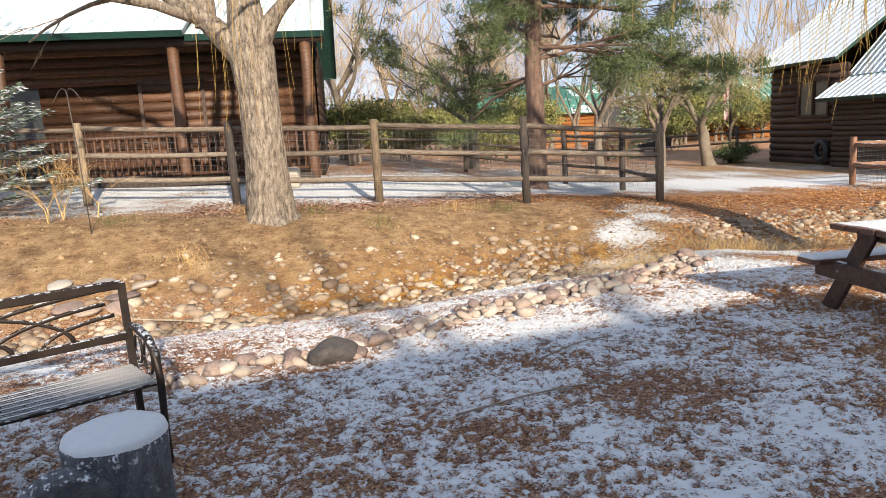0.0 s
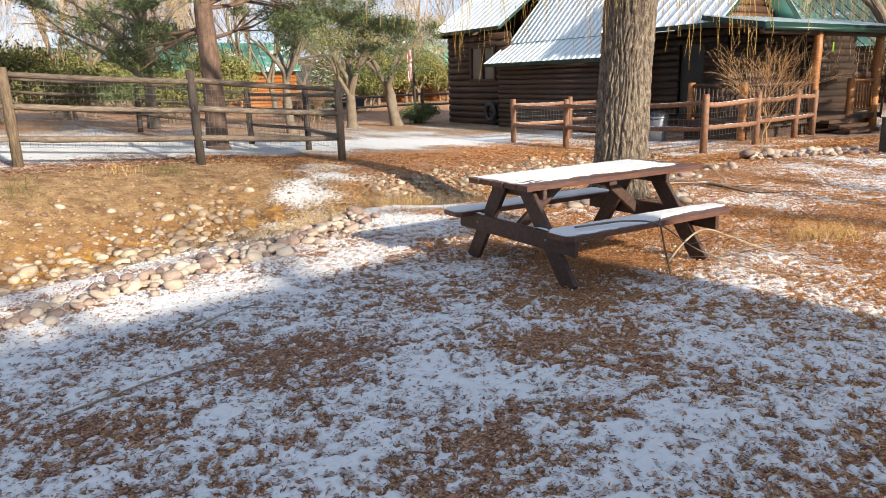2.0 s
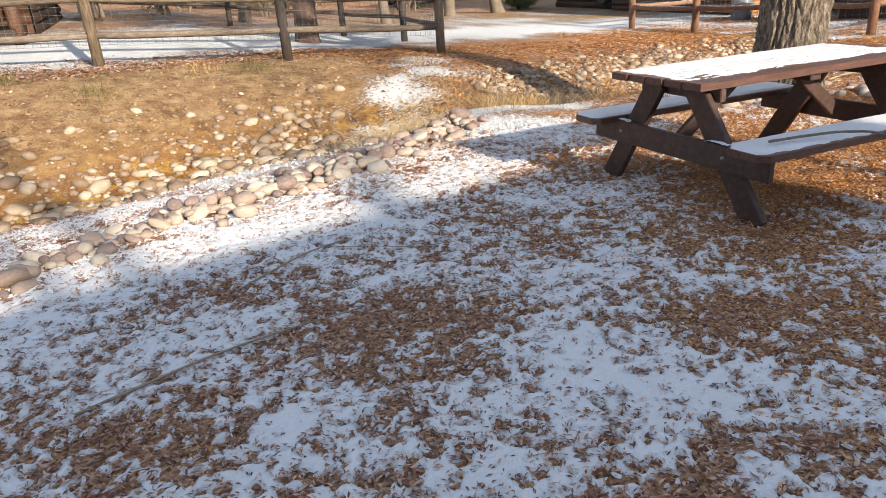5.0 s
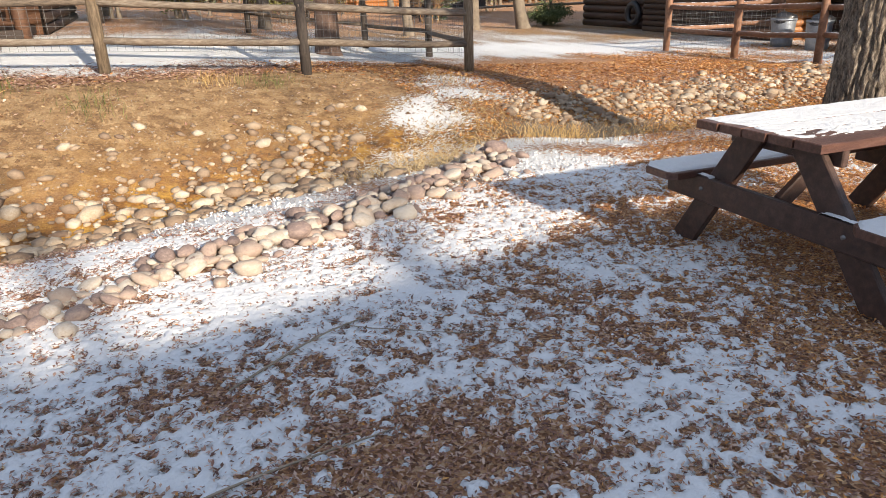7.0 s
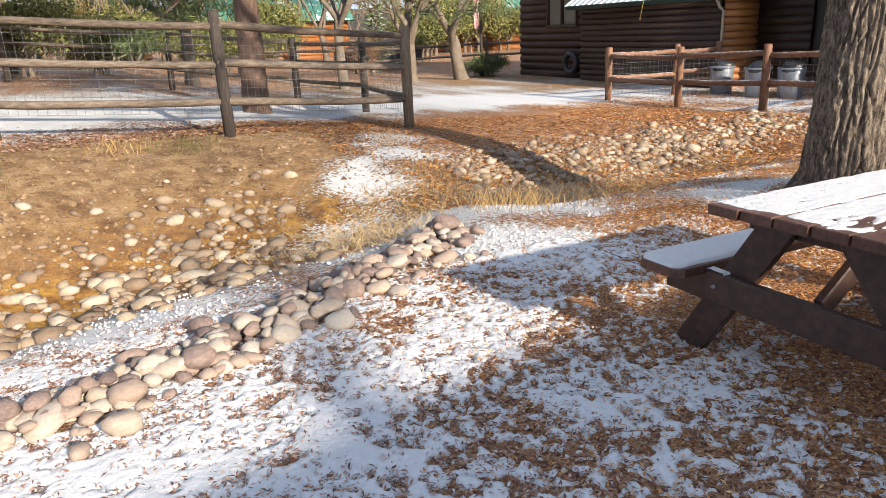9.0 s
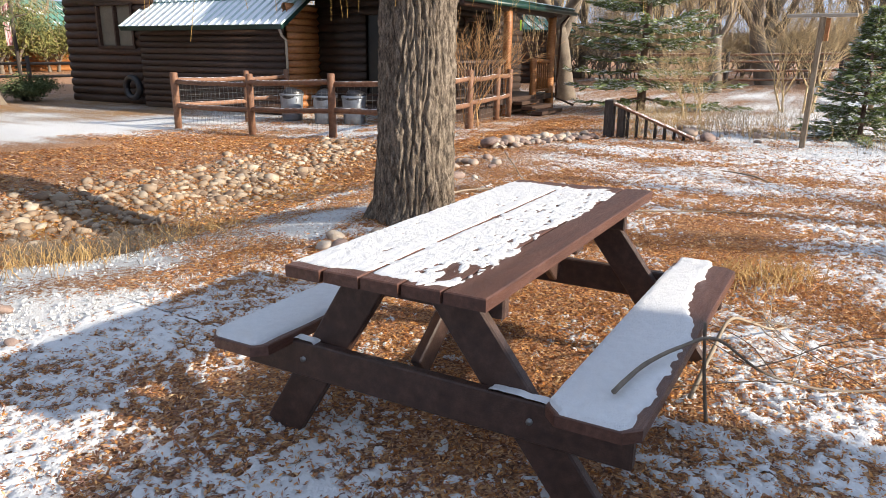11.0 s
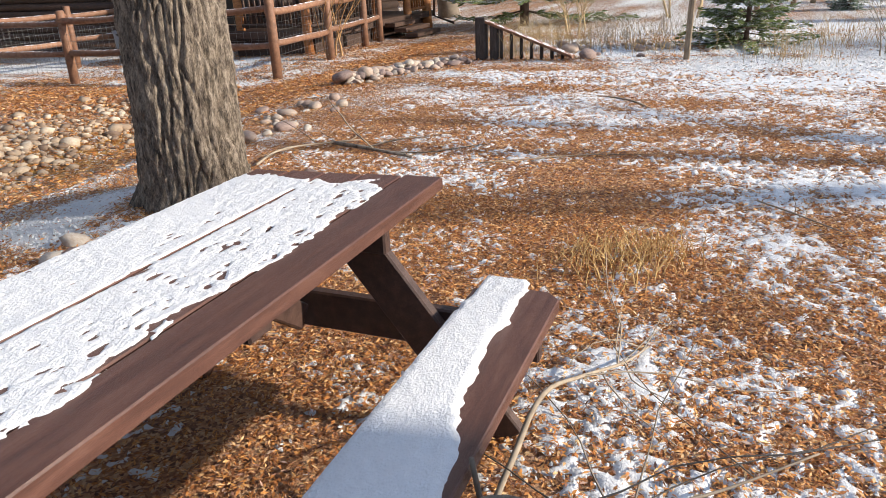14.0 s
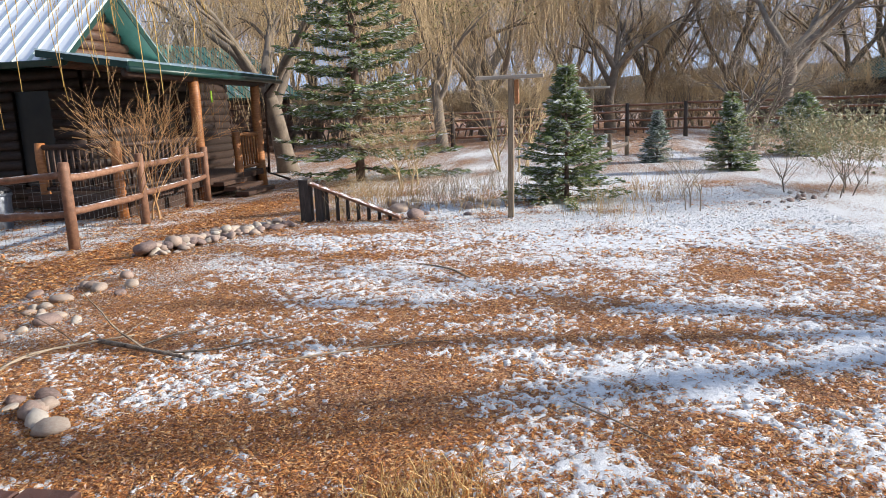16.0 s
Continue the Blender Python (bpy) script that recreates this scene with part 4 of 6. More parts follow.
# ---- cabin by the garden fence ----
def log_wall(parent, a, b, z0, z1, course, mat, holes=(), name="wall"):
    """Stacked logs from a to b (x, y); holes: (from, to, low, high) along the wall."""
    a, b = Vector((*a, 0)), Vector((*b, 0))
    L = (b - a).length
    d = (b - a) / L
    nrm = Vector((-d.y, d.x, 0))
    wall = part(name, box(MB(), (0, 0, 0), (L, 0.1, z1 - z0), Matrix.Rotation(math.atan2(d.y, d.x), 3, "Z")) if not holes else MB(), mat, parent)
    if holes:
        mb = MB()
        rot = Matrix.Rotation(math.atan2(d.y, d.x), 3, "Z")
        cuts = sorted(set([0, L] + [h[0] for h in holes] + [h[1] for h in holes]))
        for s0, s1 in zip(cuts, cuts[1:]):
            hs = [h for h in holes if h[0] <= s0 and h[1] >= s1]
            for lo, hi in ([(z0, hs[0][2]), (hs[0][3], z1)] if hs else [(z0, z1)]):
                if hi - lo > 0.02:
                    c = d * ((s0 + s1) / 2 - L / 2)
                    box(mb, (c.x, c.y, (lo + hi) / 2 - (z0 + z1) / 2), (s1 - s0, 0.1, hi - lo), rot, ch=0.001)
        wall.data = mb.mesh(name, mat, False)
    wall.location = (a + b) / 2 + Vector((0, 0, (z0 + z1) / 2))
    n = max(1, int(round((z1 - z0) / course)))
    course = (z1 - z0) / n
    cache = {}
    for i in range(n):
        zc = z0 + course * (i + 0.5)
        spans = [(0.0, L)]
        for h0, h1, lo, hi in holes:
            if lo - course * 0.3 < zc < hi + course * 0.3:
                spans = [s for u, v in spans for s in ((u, h0), (h1, v)) if s[1] - s[0] > 0.05]
        for u, v in spans:
            key = (round(u, 3), round(v, 3))
            if key not in cache:
                mb = MB()
                c = d * ((u + v) / 2 - L / 2)
                h = d * ((v - u) / 2)
                tube(mb, [c - h, c + h], [course * 0.56] * 2, 12)
                cache[key] = mb.mesh("log", mat)
            o = new("log", cache[key])
            o.parent = wall
            o.location = (0, 0, zc - (z0 + z1) / 2)
    return wall


def roof_plane(parent, corners, mat, rib_mat, ribs, thick=0.09, trim=True, snow_label=""):
    """A metal roof: eave start, eave end, ridge end, ridge start; ribs run from eave to ridge."""
    c = [Vector(p) for p in corners]
    nrm = (c[1] - c[0]).cross(c[3] - c[0]).normalized()
    if nrm.z < 0:
        nrm = -nrm
    up = nrm * thick
    mb = MB().add(c + [p + up for p in c], [(0, 1, 2, 3), (4, 5, 6, 7), (0, 1, 5, 4), (1, 2, 6, 5), (2, 3, 7, 6), (3, 0, 4, 7)])
    roof = part("roof", mb, mat, parent, snow_label, smooth=False)
    rb = MB()
    for i in range(ribs + 1):
        f = i / ribs
        a, b = c[0].lerp(c[1], f) + up * 1.0, c[3].lerp(c[2], f) + up * 1.0
        side = (c[1] - c[0]).normalized() * 0.035
        h = nrm * 0.03
        vs = [a - side, a + side, a + side * 0.5 + h, a - side * 0.5 + h, b - side, b + side, b + side * 0.5 + h, b - side * 0.5 + h]
        rb.add(vs, [(0, 1, 5, 4), (1, 2, 6, 5), (2, 3, 7, 6), (3, 0, 4, 7), (0, 3, 2, 1), (4, 5, 6, 7)])
    part("ribs", rb, rib_mat, roof, smooth=False)
    if trim:
        for (p, q) in ((c[0], c[1]), (c[0], c[3]), (c[1], c[2])):
            tm = MB()
            plank_between(tm, p + nrm * thick * 0.4, q + nrm * thick * 0.4, thick * 1.5, 0.03, nrm.cross(q - p).normalized())
            part("fascia", tm, GREEN_TRIM, roof, "green metal fascia", smooth=False)
    return roof


def baluster_rail(parent, a, b, z0, z1, mat, step=0.14, r=0.028, posts=True):
    a, b = Vector(a), Vector(b)
    n = max(2, int((b - a).length / step))
    rl = part("railing", tube(MB(), [(a.x, a.y, z1), (b.x, b.y, z1)], [0.05, 0.05], 8), mat, parent)
    part("bottom_rail", tube(MB(), [(a.x, a.y, z0 + 0.1), (b.x, b.y, z0 + 0.1)], [0.04, 0.04], 8), mat, rl)
    base = tube(MB(), [(0, 0, z0 + 0.1), (0, 0, z1)], [r, r], 6).mesh("baluster", mat)
    for i in range(1, n):
        o = new("baluster", base)
        p = a.lerp(b, i / n)
        o.location, o.parent = (p.x, p.y, 0), rl
    return rl


def window(parent, c, w, h, axis, mat=CURTAIN, frame_mat=LOG_DARK):
    """A two-light window on the wall plane; axis: 'x' for a wall that faces along x."""
    wd = part("window", MB(), frame_mat, parent)
    mb = MB()
    s = (0.12, w, h) if axis == "x" else (w, 0.12, h)
    def bx(dy, dz, sw, sh):
        cc = (c[0], c[1] + dy, c[2] + dz) if axis == "x" else (c[0] + dy, c[1], c[2] + dz)
        box(mb, cc, (0.26, sw, sh) if axis == "x" else (sw, 0.26, sh))
    bx(0, h / 2, w + 0.12, 0.09), bx(0, -h / 2, w + 0.12, 0.09), bx(-w / 2, 0, 0.09, h), bx(w / 2, 0, 0.09, h), bx(0, 0, 0.06, h)
    wd.data = mb.mesh("window", frame_mat, False)
    for sgn in (-1, 1):
        g = MB()
        cc = (c[0], c[1] + sgn * w / 4, c[2]) if axis == "x" else (c[0] + sgn * w / 4, c[1], c[2])
        box(g, cc, (0.03, w / 2 - 0.08, h - 0.06) if axis == "x" else (w / 2 - 0.08, 0.03, h - 0.06))
        part("pane", g, mat, wd, smooth=False)
    return wd


def cabin_b():
    h = empty("log_cabin", pose(0, 0, 0), "dark log cabin with snowy green metal roof and a covered porch", "house")
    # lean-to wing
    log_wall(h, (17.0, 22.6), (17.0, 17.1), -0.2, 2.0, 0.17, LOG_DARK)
    # south end wall: sunlight put into the log colour, orange against the dark walls
    log_wall(h, (17.0, 17.1), (18.4, 17.1), -0.2, 2.6, 0.17, LOG_ORANGE)
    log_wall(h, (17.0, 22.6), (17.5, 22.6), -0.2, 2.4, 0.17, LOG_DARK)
    roof_plane(h, [(16.55, 16.8, 1.98), (16.55, 22.9, 1.98), (21.0, 22.9, 4.9), (21.0, 16.8, 4.9)], GREEN_ROOF, RIB, 22)
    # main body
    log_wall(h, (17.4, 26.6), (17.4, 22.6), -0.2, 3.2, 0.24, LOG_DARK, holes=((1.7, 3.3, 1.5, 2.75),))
    window(h, (17.36, 24.1, 2.12), 1.6, 1.25, "x", CURTAIN)
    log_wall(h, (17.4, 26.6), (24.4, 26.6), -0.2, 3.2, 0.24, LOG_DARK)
    # porch walls: the shade under the roof is in the log colour
    log_wall(h, (18.3, 17.1), (18.3, 13.9), -0.1, 2.75, 0.2, LOG_SHADE, holes=((1.6, 2.5, 0.35, 2.35),))
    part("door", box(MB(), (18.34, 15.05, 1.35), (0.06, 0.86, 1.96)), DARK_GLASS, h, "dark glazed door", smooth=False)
    log_wall(h, (18.3, 13.9), (24.4, 13.9), -0.1, 2.75, 0.2, LOG_SHADE, holes=((2.2, 3.4, 1.2, 2.3),))
    window(h, (21.1, 13.9, 1.75), 1.2, 1.1, "y", DARK_GLASS)
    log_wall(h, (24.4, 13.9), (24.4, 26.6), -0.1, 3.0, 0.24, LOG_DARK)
    roof_plane(h, [(16.9, 22.5, 3.3), (16.9, 27.1, 3.3), (21.0, 27.1, 6.3), (21.0, 22.5, 6.3)], GREEN_ROOF, RIB, 12)
    roof_plane(h, [(25.1, 27.1, 3.3), (25.1, 17.0, 3.3), (21.0, 17.0, 6.3), (21.0, 27.1, 6.3)], GREEN_ROOF, RIB, 24)
    roof_plane(h, [(17.6, 16.95, 2.71), (17.6, 22.75, 2.71), (21.0, 22.75, 6.3), (21.0, 16.95, 6.3)], GREEN_ROOF, RIB, 22, trim=False)
    # south gable
    roof_plane(h, [(17.0, 13.2, 2.72), (17.0, 17.4, 2.72), (18.75, 17.4, 4.15), (18.75, 13.2, 4.15)], GREEN_ROOF, RIB, 12)
    roof_plane(h, [(20.5, 17.4, 2.72), (20.5, 13.2, 2.72), (18.75, 13.2, 4.15), (18.75, 17.4, 4.15)], GREEN_ROOF, RIB, 12)
    # gable logs browner than the orange end wall: shade put into the colour
    gab = part("gable", MB().add([(17.15, 13.75, 2.7), (20.35, 13.75, 2.7), (18.75, 13.75, 4.05), (17.15, 13.85, 2.7), (20.35, 13.85, 2.7), (18.75, 13.85, 4.05)], [(0, 1, 2), (5, 4, 3), (0, 3, 4, 1), (1, 4, 5, 2), (2, 5, 3, 0)]), LOG_BROWN, h, smooth=False)
    for i in range(6):
        z = 2.8 + i * 0.2
        w = 1.5 * (4.05 - z) / 1.35
        if w > 0.1:
            part("log", tube(MB(), [(18.75 - w, 13.75, z), (18.75 + w, 13.75, z)], [0.11, 0.11], 10), LOG_BROWN, gab)
    # back gable over the north and the upper south end
    for y in (17.05, 27.0):
        part("gable", MB().add([(17.0, y, 3.2), (25.0, y, 3.2), (21.0, y, 6.2), (17.0, y - 0.1, 3.2), (25.0, y - 0.1, 3.2), (21.0, y - 0.1, 6.2)], [(2, 1, 0), (3, 4, 5), (0, 1, 4, 3), (1, 2, 5, 4), (2, 0, 3, 5)]), LOG_DARK, h, smooth=False)
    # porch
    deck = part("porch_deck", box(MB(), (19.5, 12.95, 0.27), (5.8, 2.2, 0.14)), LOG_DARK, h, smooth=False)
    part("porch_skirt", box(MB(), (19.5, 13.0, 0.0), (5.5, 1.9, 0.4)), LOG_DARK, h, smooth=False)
    roof_plane(h, [(22.8, 11.55, 2.52), (16.95, 11.9, 2.6), (16.95, 13.75, 2.9), (22.8, 13.75, 2.9)], GREEN_ROOF, RIB, 14)
    for x, y in ((19.25, 11.95), (22.2, 11.95)):
        part("porch_post", rough_log(MB(), (x, y, -0.1), (x, y, 2.62), 0.12, 0.11, random.Random(int(x)), 10), LOG_ORANGE, h)
    part("porch_beam", tube(MB(), [(17.0, 12.0, 2.5), (22.6, 11.9, 2.45)], [0.09, 0.09], 8), LOG_DARK, h)
    for x, y in ((16.6, 12.1), (16.9, 13.9), (21.0, 11.95)):
        part("rail_post", rough_log(MB(), (x, y, -0.1), (x, y, 1.3), 0.1, 0.09, random.Random(int(x * 10)), 10), LOG_ORANGE, h)
    baluster_rail(h, (16.65, 12.1, 0), (16.9, 13.9, 0), 0.34, 1.22, LOG_DARK)
    baluster_rail(h, (16.6, 12.05, 0), (19.2, 11.95, 0), 0.34, 1.22, LOG_DARK)
    baluster_rail(h, (21.0, 11.95, 0), (22.2, 11.95, 0), 0.34, 1.22, LOG_ORANGE)
    for i in range(3):
        part("step", box(MB(), (20.2, 11.75 - i * 0.28, 0.2 - i * 0.11), (1.4, 0.3, 0.09)), LOG_DARK, h, smooth=False)
    dsp = tube(MB(), [(16.6, 16.95, 1.98), (16.75, 17.0, 1.8), (16.9, 17.0, 1.7), (16.9, 17.0, -0.15)], [0.035] * 4, 8)
    part("downspout", dsp, GREY_PAINT, h, "pale metal downspout")
    part("downspout", tube(MB(), [(22.7, 11.6, 2.5), (22.4, 11.75, 2.2), (22.35, 11.8, 0.2), (22.5, 11.3, 0.0)], [0.035] * 4, 8), LOG_DARK, h)
    part("gutter", tube(MB(), [(16.9, 11.86, 2.56), (22.85, 11.5, 2.5)], [0.06, 0.06], 8), GREEN_TRIM, h)
    tyre = MB()
    ring = [(math.cos(k * math.pi / 8) * 0.3, math.sin(k * math.pi / 8) * 0.3) for k in range(17)]
    tube(tyre, [(16.98, 23.2 + a, 0.32 + b) for a, b in ring], [0.1] * 17, 8, cap=False)
    part("chimney", box(MB(), (22.0, 24.0, 6.6), (0.7, 0.7, 1.6)), LOG_DARK, h, smooth=False)
    tagged(part("tyre", tyre, BLACK_PLASTIC), "black rubber tyre leaning on the cabin wall", "tyre")
    return h


cabin_b()


def cabin_a():
    h = empty("log_cabin", pose(0, 0, 0), "dark log cabin with green trimmed snowy roof and shaded porch", "house")
    z0, ez = 0.7, 3.82
    log_wall(h, (0.2, 18.6), (-14, 18.6), z0, 3.95, 0.22, LOG_BROWN, holes=((2.6, 4.0, 1.7, 3.1), (6.2, 7.3, 1.0, 3.05)))
    window(h, (-3.1, 18.6, 2.4), 1.4, 1.4, "y", CURTAIN)
    part("door", box(MB(), (-6.55, 18.62, 2.02), (1.06, 0.06, 2.05)), DARK_GLASS, h, "dark glazed door", smooth=False)
    # side wall, deck, skirt, gable and beam carry shade in their near-black colour
    log_wall(h, (0.2, 18.6), (0.2, 27), z0, 3.95, 0.22, LOG_SHADE)
    part("porch_deck", box(MB(), (-6.6, 17.6, 0.85), (13.4, 2.1, 0.14)), LOG_SHADE, h, smooth=False)
    part("porch_skirt", box(MB(), (-6.6, 17.75, 0.55), (13.0, 1.8, 0.6)), LOG_SHADE, h, smooth=False)
    for x in (-9.6, -6.0, -2.6, 0.1):
        part("porch_post", rough_log(MB(), (x, 16.7, 0.5), (x, 16.7, 3.85), 0.12, 0.11, random.Random(int(x * 7)), 10), LOG_BROWN, h)
    for xa, xb in ((-9.6, -6.0), (-6.0, -2.6), (-2.6, 0.1)):
        baluster_rail(h, (xa, 16.7, 0), (xb, 16.7, 0), 0.92, 1.85, LOG_BROWN, step=0.16)
    roof_plane(h, [(-15, 16.2, ez), (-2.3, 16.2, ez), (-2.3, 22.5, 6.6), (-15, 22.5, 6.6)], GREEN_ROOF, RIB, 40)
    roof_plane(h, [(-2.3, 16.5, ez - 0.05), (0.5, 16.5, ez - 0.05), (0.5, 22.5, 5.9), (-2.3, 22.5, 5.9)], GREEN_ROOF, RIB, 10)
    roof_plane(h, [(0.75, 28.5, ez), (-15, 28.5, ez), (-15, 22.5, 6.6), (0.75, 22.5, 6.6)], GREEN_ROOF, RIB, 40)
    part("gable", MB().add([(0.2, 17, 3.8), (0.2, 28, 3.5), (0.2, 22.5, 5.5), (0.1, 17, 3.5), (0.1, 28, 3.5), (0.1, 22.5, 5.5)], [(0, 1, 2), (5, 4, 3), (0, 3, 4, 1), (1, 4, 5, 2), (2, 5, 3, 0)]), LOG_SHADE, h, smooth=False)
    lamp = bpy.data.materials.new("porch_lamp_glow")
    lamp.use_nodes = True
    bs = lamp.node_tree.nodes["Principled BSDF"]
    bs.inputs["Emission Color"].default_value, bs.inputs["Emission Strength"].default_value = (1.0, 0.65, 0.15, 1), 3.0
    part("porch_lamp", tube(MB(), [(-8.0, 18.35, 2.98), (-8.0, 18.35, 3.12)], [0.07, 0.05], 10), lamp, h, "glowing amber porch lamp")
    part("porch_beam", tube(MB(), [(-14, 16.65, 3.75), (0.5, 16.65, 3.75)], [0.11, 0.11], 8), LOG_SHADE, h)
    return h


cabin_a()


# ---- scattering ----
def scatter(name, mat, tv, tf, pos, yaw, sx, sy, sz, tilt=0.0, label="", category="", seed=0, smooth=True, tumble=False):
    """One mesh of many small copies of a template."""
    tv = np.asarray(tv, float)
    n, k = len(pos), len(tv)
    r = np.random.RandomState(seed)
    sx, sy, sz = (np.broadcast_to(np.asarray(a, float), (n,)) for a in (sx, sy, sz))
    v = tv[None] * np.stack([sx, sy, sz], 1)[:, None, :]
    t1, t2 = r.normal(0, tilt, n), r.normal(0, tilt, n)
    if tumble:
        t1, t2 = r.uniform(0, 6.28, n), r.uniform(0, 6.28, n)
    c, s = np.cos(t1)[:, None], np.sin(t1)[:, None]
    v = np.stack([v[..., 0], v[..., 1] * c - v[..., 2] * s, v[..., 1] * s + v[..., 2] * c], -1)
    c, s = np.cos(t2)[:, None], np.sin(t2)[:, None]
    v = np.stack([v[..., 0] * c + v[..., 2] * s, v[..., 1], -v[..., 0] * s + v[..., 2] * c], -1)
    c, s = np.cos(yaw)[:, None], np.sin(yaw)[:, None]
    v = np.stack([v[..., 0] * c - v[..., 1] * s, v[..., 0] * s + v[..., 1] * c, v[..., 2]], -1) + np.asarray(pos)[:, None, :]
    m = len(tf[0])
    f = (np.asarray(tf)[None] + (np.arange(n) * k)[:, None, None]).reshape(-1).astype(np.int32)
    me = bpy.data.meshes.new(name)
    me.vertices.add(n * k)
    me.vertices.foreach_set("co", v.astype(np.float32).ravel())
    me.loops.add(len(f))
    me.loops.foreach_set("vertex_index", f)
    me.polygons.add(len(f) // m)
    me.polygons.foreach_set("loop_start", np.arange(0, len(f), m, dtype=np.int32))
    if smooth:
        me.polygons.foreach_set("use_smooth", [True] * (len(f) // m))
    me.materials.append(mat)
    me.update(calc_edges=True)
    ob = new(name, me)
    if label:
        tagged(ob, label, category, kind="stuff")
    return ob


LEAF_V = [(-0.5, 0, 0), (0, -0.5, 0.12), (0.5, 0, 0.05), (0, 0.5, 0.18)]
LEAF_F = [(0, 1, 2, 3)]
DOME_V = [(0, 0, 1)] + [(math.cos(a * math.pi / 3.5) * w, math.sin(a * math.pi / 3.5) * w, -0.25) for a, w in zip(range(7), (0.5, 0.42, 0.55, 0.45, 0.5, 0.38, 0.55))]
DOME_F = [(0, 1 + i, 1 + (i + 1) % 7) for i in range(7)]


def blob_template(seed, lv=1):
    bm = bmesh.new()
    bmesh.ops.create_icosphere(bm, subdivisions=lv + 1, radius=0.5)
    for v in bm.verts:
        v.co *= 1 + 0.38 * noise.noise(v.co * 2.2 + Vector((seed * 3.1, 0, 0))) + 0.1 * noise.noise(v.co * 5 + Vector((seed, 2, 0)))
    vs = [tuple(v.co) for v in bm.verts]
    fs = [tuple(v.index for v in f.verts) for f in bm.faces]
    bm.free()
    return vs, fs


def field(rng, n, x0, x1, y0, y1):
    x, y = rng.uniform(x0, x1, n), rng.uniform(y0, y1, n)
    return x, y


def litter():
    rng = np.random.RandomState(4)
    # dense near the path, thinner further out
    for i, (n, x0, x1, y0, y1) in enumerate(((450000, -1.8, 8.5, 1.2, 8.2), (190000, 6.0, 13.0, 1.0, 9.0), (50000, -2, 13, 9.0, 15.0), (50000, 12.5, 20, 1.0, 10.5), (36000, 10.5, 18.5, 9.5, 17.0))):
        x, y = field(rng, n, x0, x1, y0, y1)
        cover = snow_cover(x, y)
        yc = creek_y(x)
        bare = np.where(relief_area(x, y) > 0.5, snow_relief(x, y) * 1.6, np.clip(cover, 0, 1) * 2.1)
        keep = rng.uniform(0, 1, n) < np.clip(0.95 - bare, 0.03, 0.95)
        keep &= ~((np.abs(y - yc) < 3.4) & (y > yc - 1.3) & (x < 5.0) & (rng.uniform(0, 1, n) > np.where(y > yc + 0.6, 0.08, 0.25)))
        if i == 2:
            keep &= (x > 4.5) | (y > creek_y(x) + 1.4)
        x, y = x[keep], y[keep]
        m = len(x)
        pos = np.stack([x, y, ground_z(x, y) + rng.uniform(0.002, 0.022, m)], 1)
        L = rng.uniform(0.025, 0.065, m) * (0.5, 0.6, 1.3, 1.1, 1.3)[i]
        W = L * rng.uniform(0.18, 0.42, m)
        # shade-tinted brown leaves in the west give way to golden ones eastwards
        dull = rng.uniform(0, 1, m) < np.clip(0.97 - 0.38 * (x - 3.0), 0.1, 0.97)
        for mat, sel, nm, lb in ((CHIP, dull, "leaf_litter", "brown fallen leaves on the ground, tinted for shade"), (DRYLEAF, ~dull, "fallen_leaves", "golden dry fallen willow leaves on the ground")):
            scatter(nm, mat, LEAF_V, LEAF_F, pos[sel], rng.uniform(0, 6.28, m)[sel], L[sel], W[sel], L[sel] * 0.6, 0.26, lb, "leaves", seed=i, smooth=False)


LUMP_V = [(-0.28, 0.02, 0.8), (0, 0.16, 1.0), (0.28, -0.02, 0.75), (-0.5, 0, -0.3), (-0.3, -0.45, -0.3), (0, -0.36, -0.3), (0.32, -0.5, -0.3), (0.5, -0.05, -0.3), (0.3, 0.42, -0.3), (0, 0.62, -0.3), (-0.3, 0.5, -0.3)]
LUMP_F = [(3, 4, 0), (4, 5, 1), (4, 1, 0), (5, 6, 2), (5, 2, 1), (6, 7, 2), (7, 8, 2), (8, 9, 1), (8, 1, 2), (9, 10, 0), (9, 0, 1), (10, 3, 0)]


def snow_clumps():
    rng = np.random.RandomState(9)
    for i, (n, x0, x1, y0, y1, k) in enumerate(((24000, -1.5, 6.5, 1.6, 9.2, 0.5), (60000, 5.5, 13.0, 0.5, 9.3, 0.4), (30000, 12.5, 19.5, 0.5, 9.5, 0.7))):
        x, y = field(rng, n, x0, x1, y0, y1)
        cover = snow_cover(x, y) + 0.55 * wavy(x, y, 34, 4) + 0.3 * wavy(x, y, 13, 7)
        keep = cover > rng.uniform(-0.05 if i else -0.15, 0.8, n)
        x, y = x[keep], y[keep]
        m = len(x)
        pos = np.stack([x, y, ground_z(x, y) + 0.008], 1)
        L = rng.gamma(5, 0.0085, m) * k
        scatter("snow_clumps", SNOW, LUMP_V, LUMP_F, pos, rng.uniform(0, 6.28, m), L, L * rng.uniform(0.25, 0.62, m), rng.uniform(0.005, 0.014, m) * (1.0, 0.75, 0.8)[i], 0.3,
                "thin crumbly snow caught on the fallen leaves", "snow", seed=i)


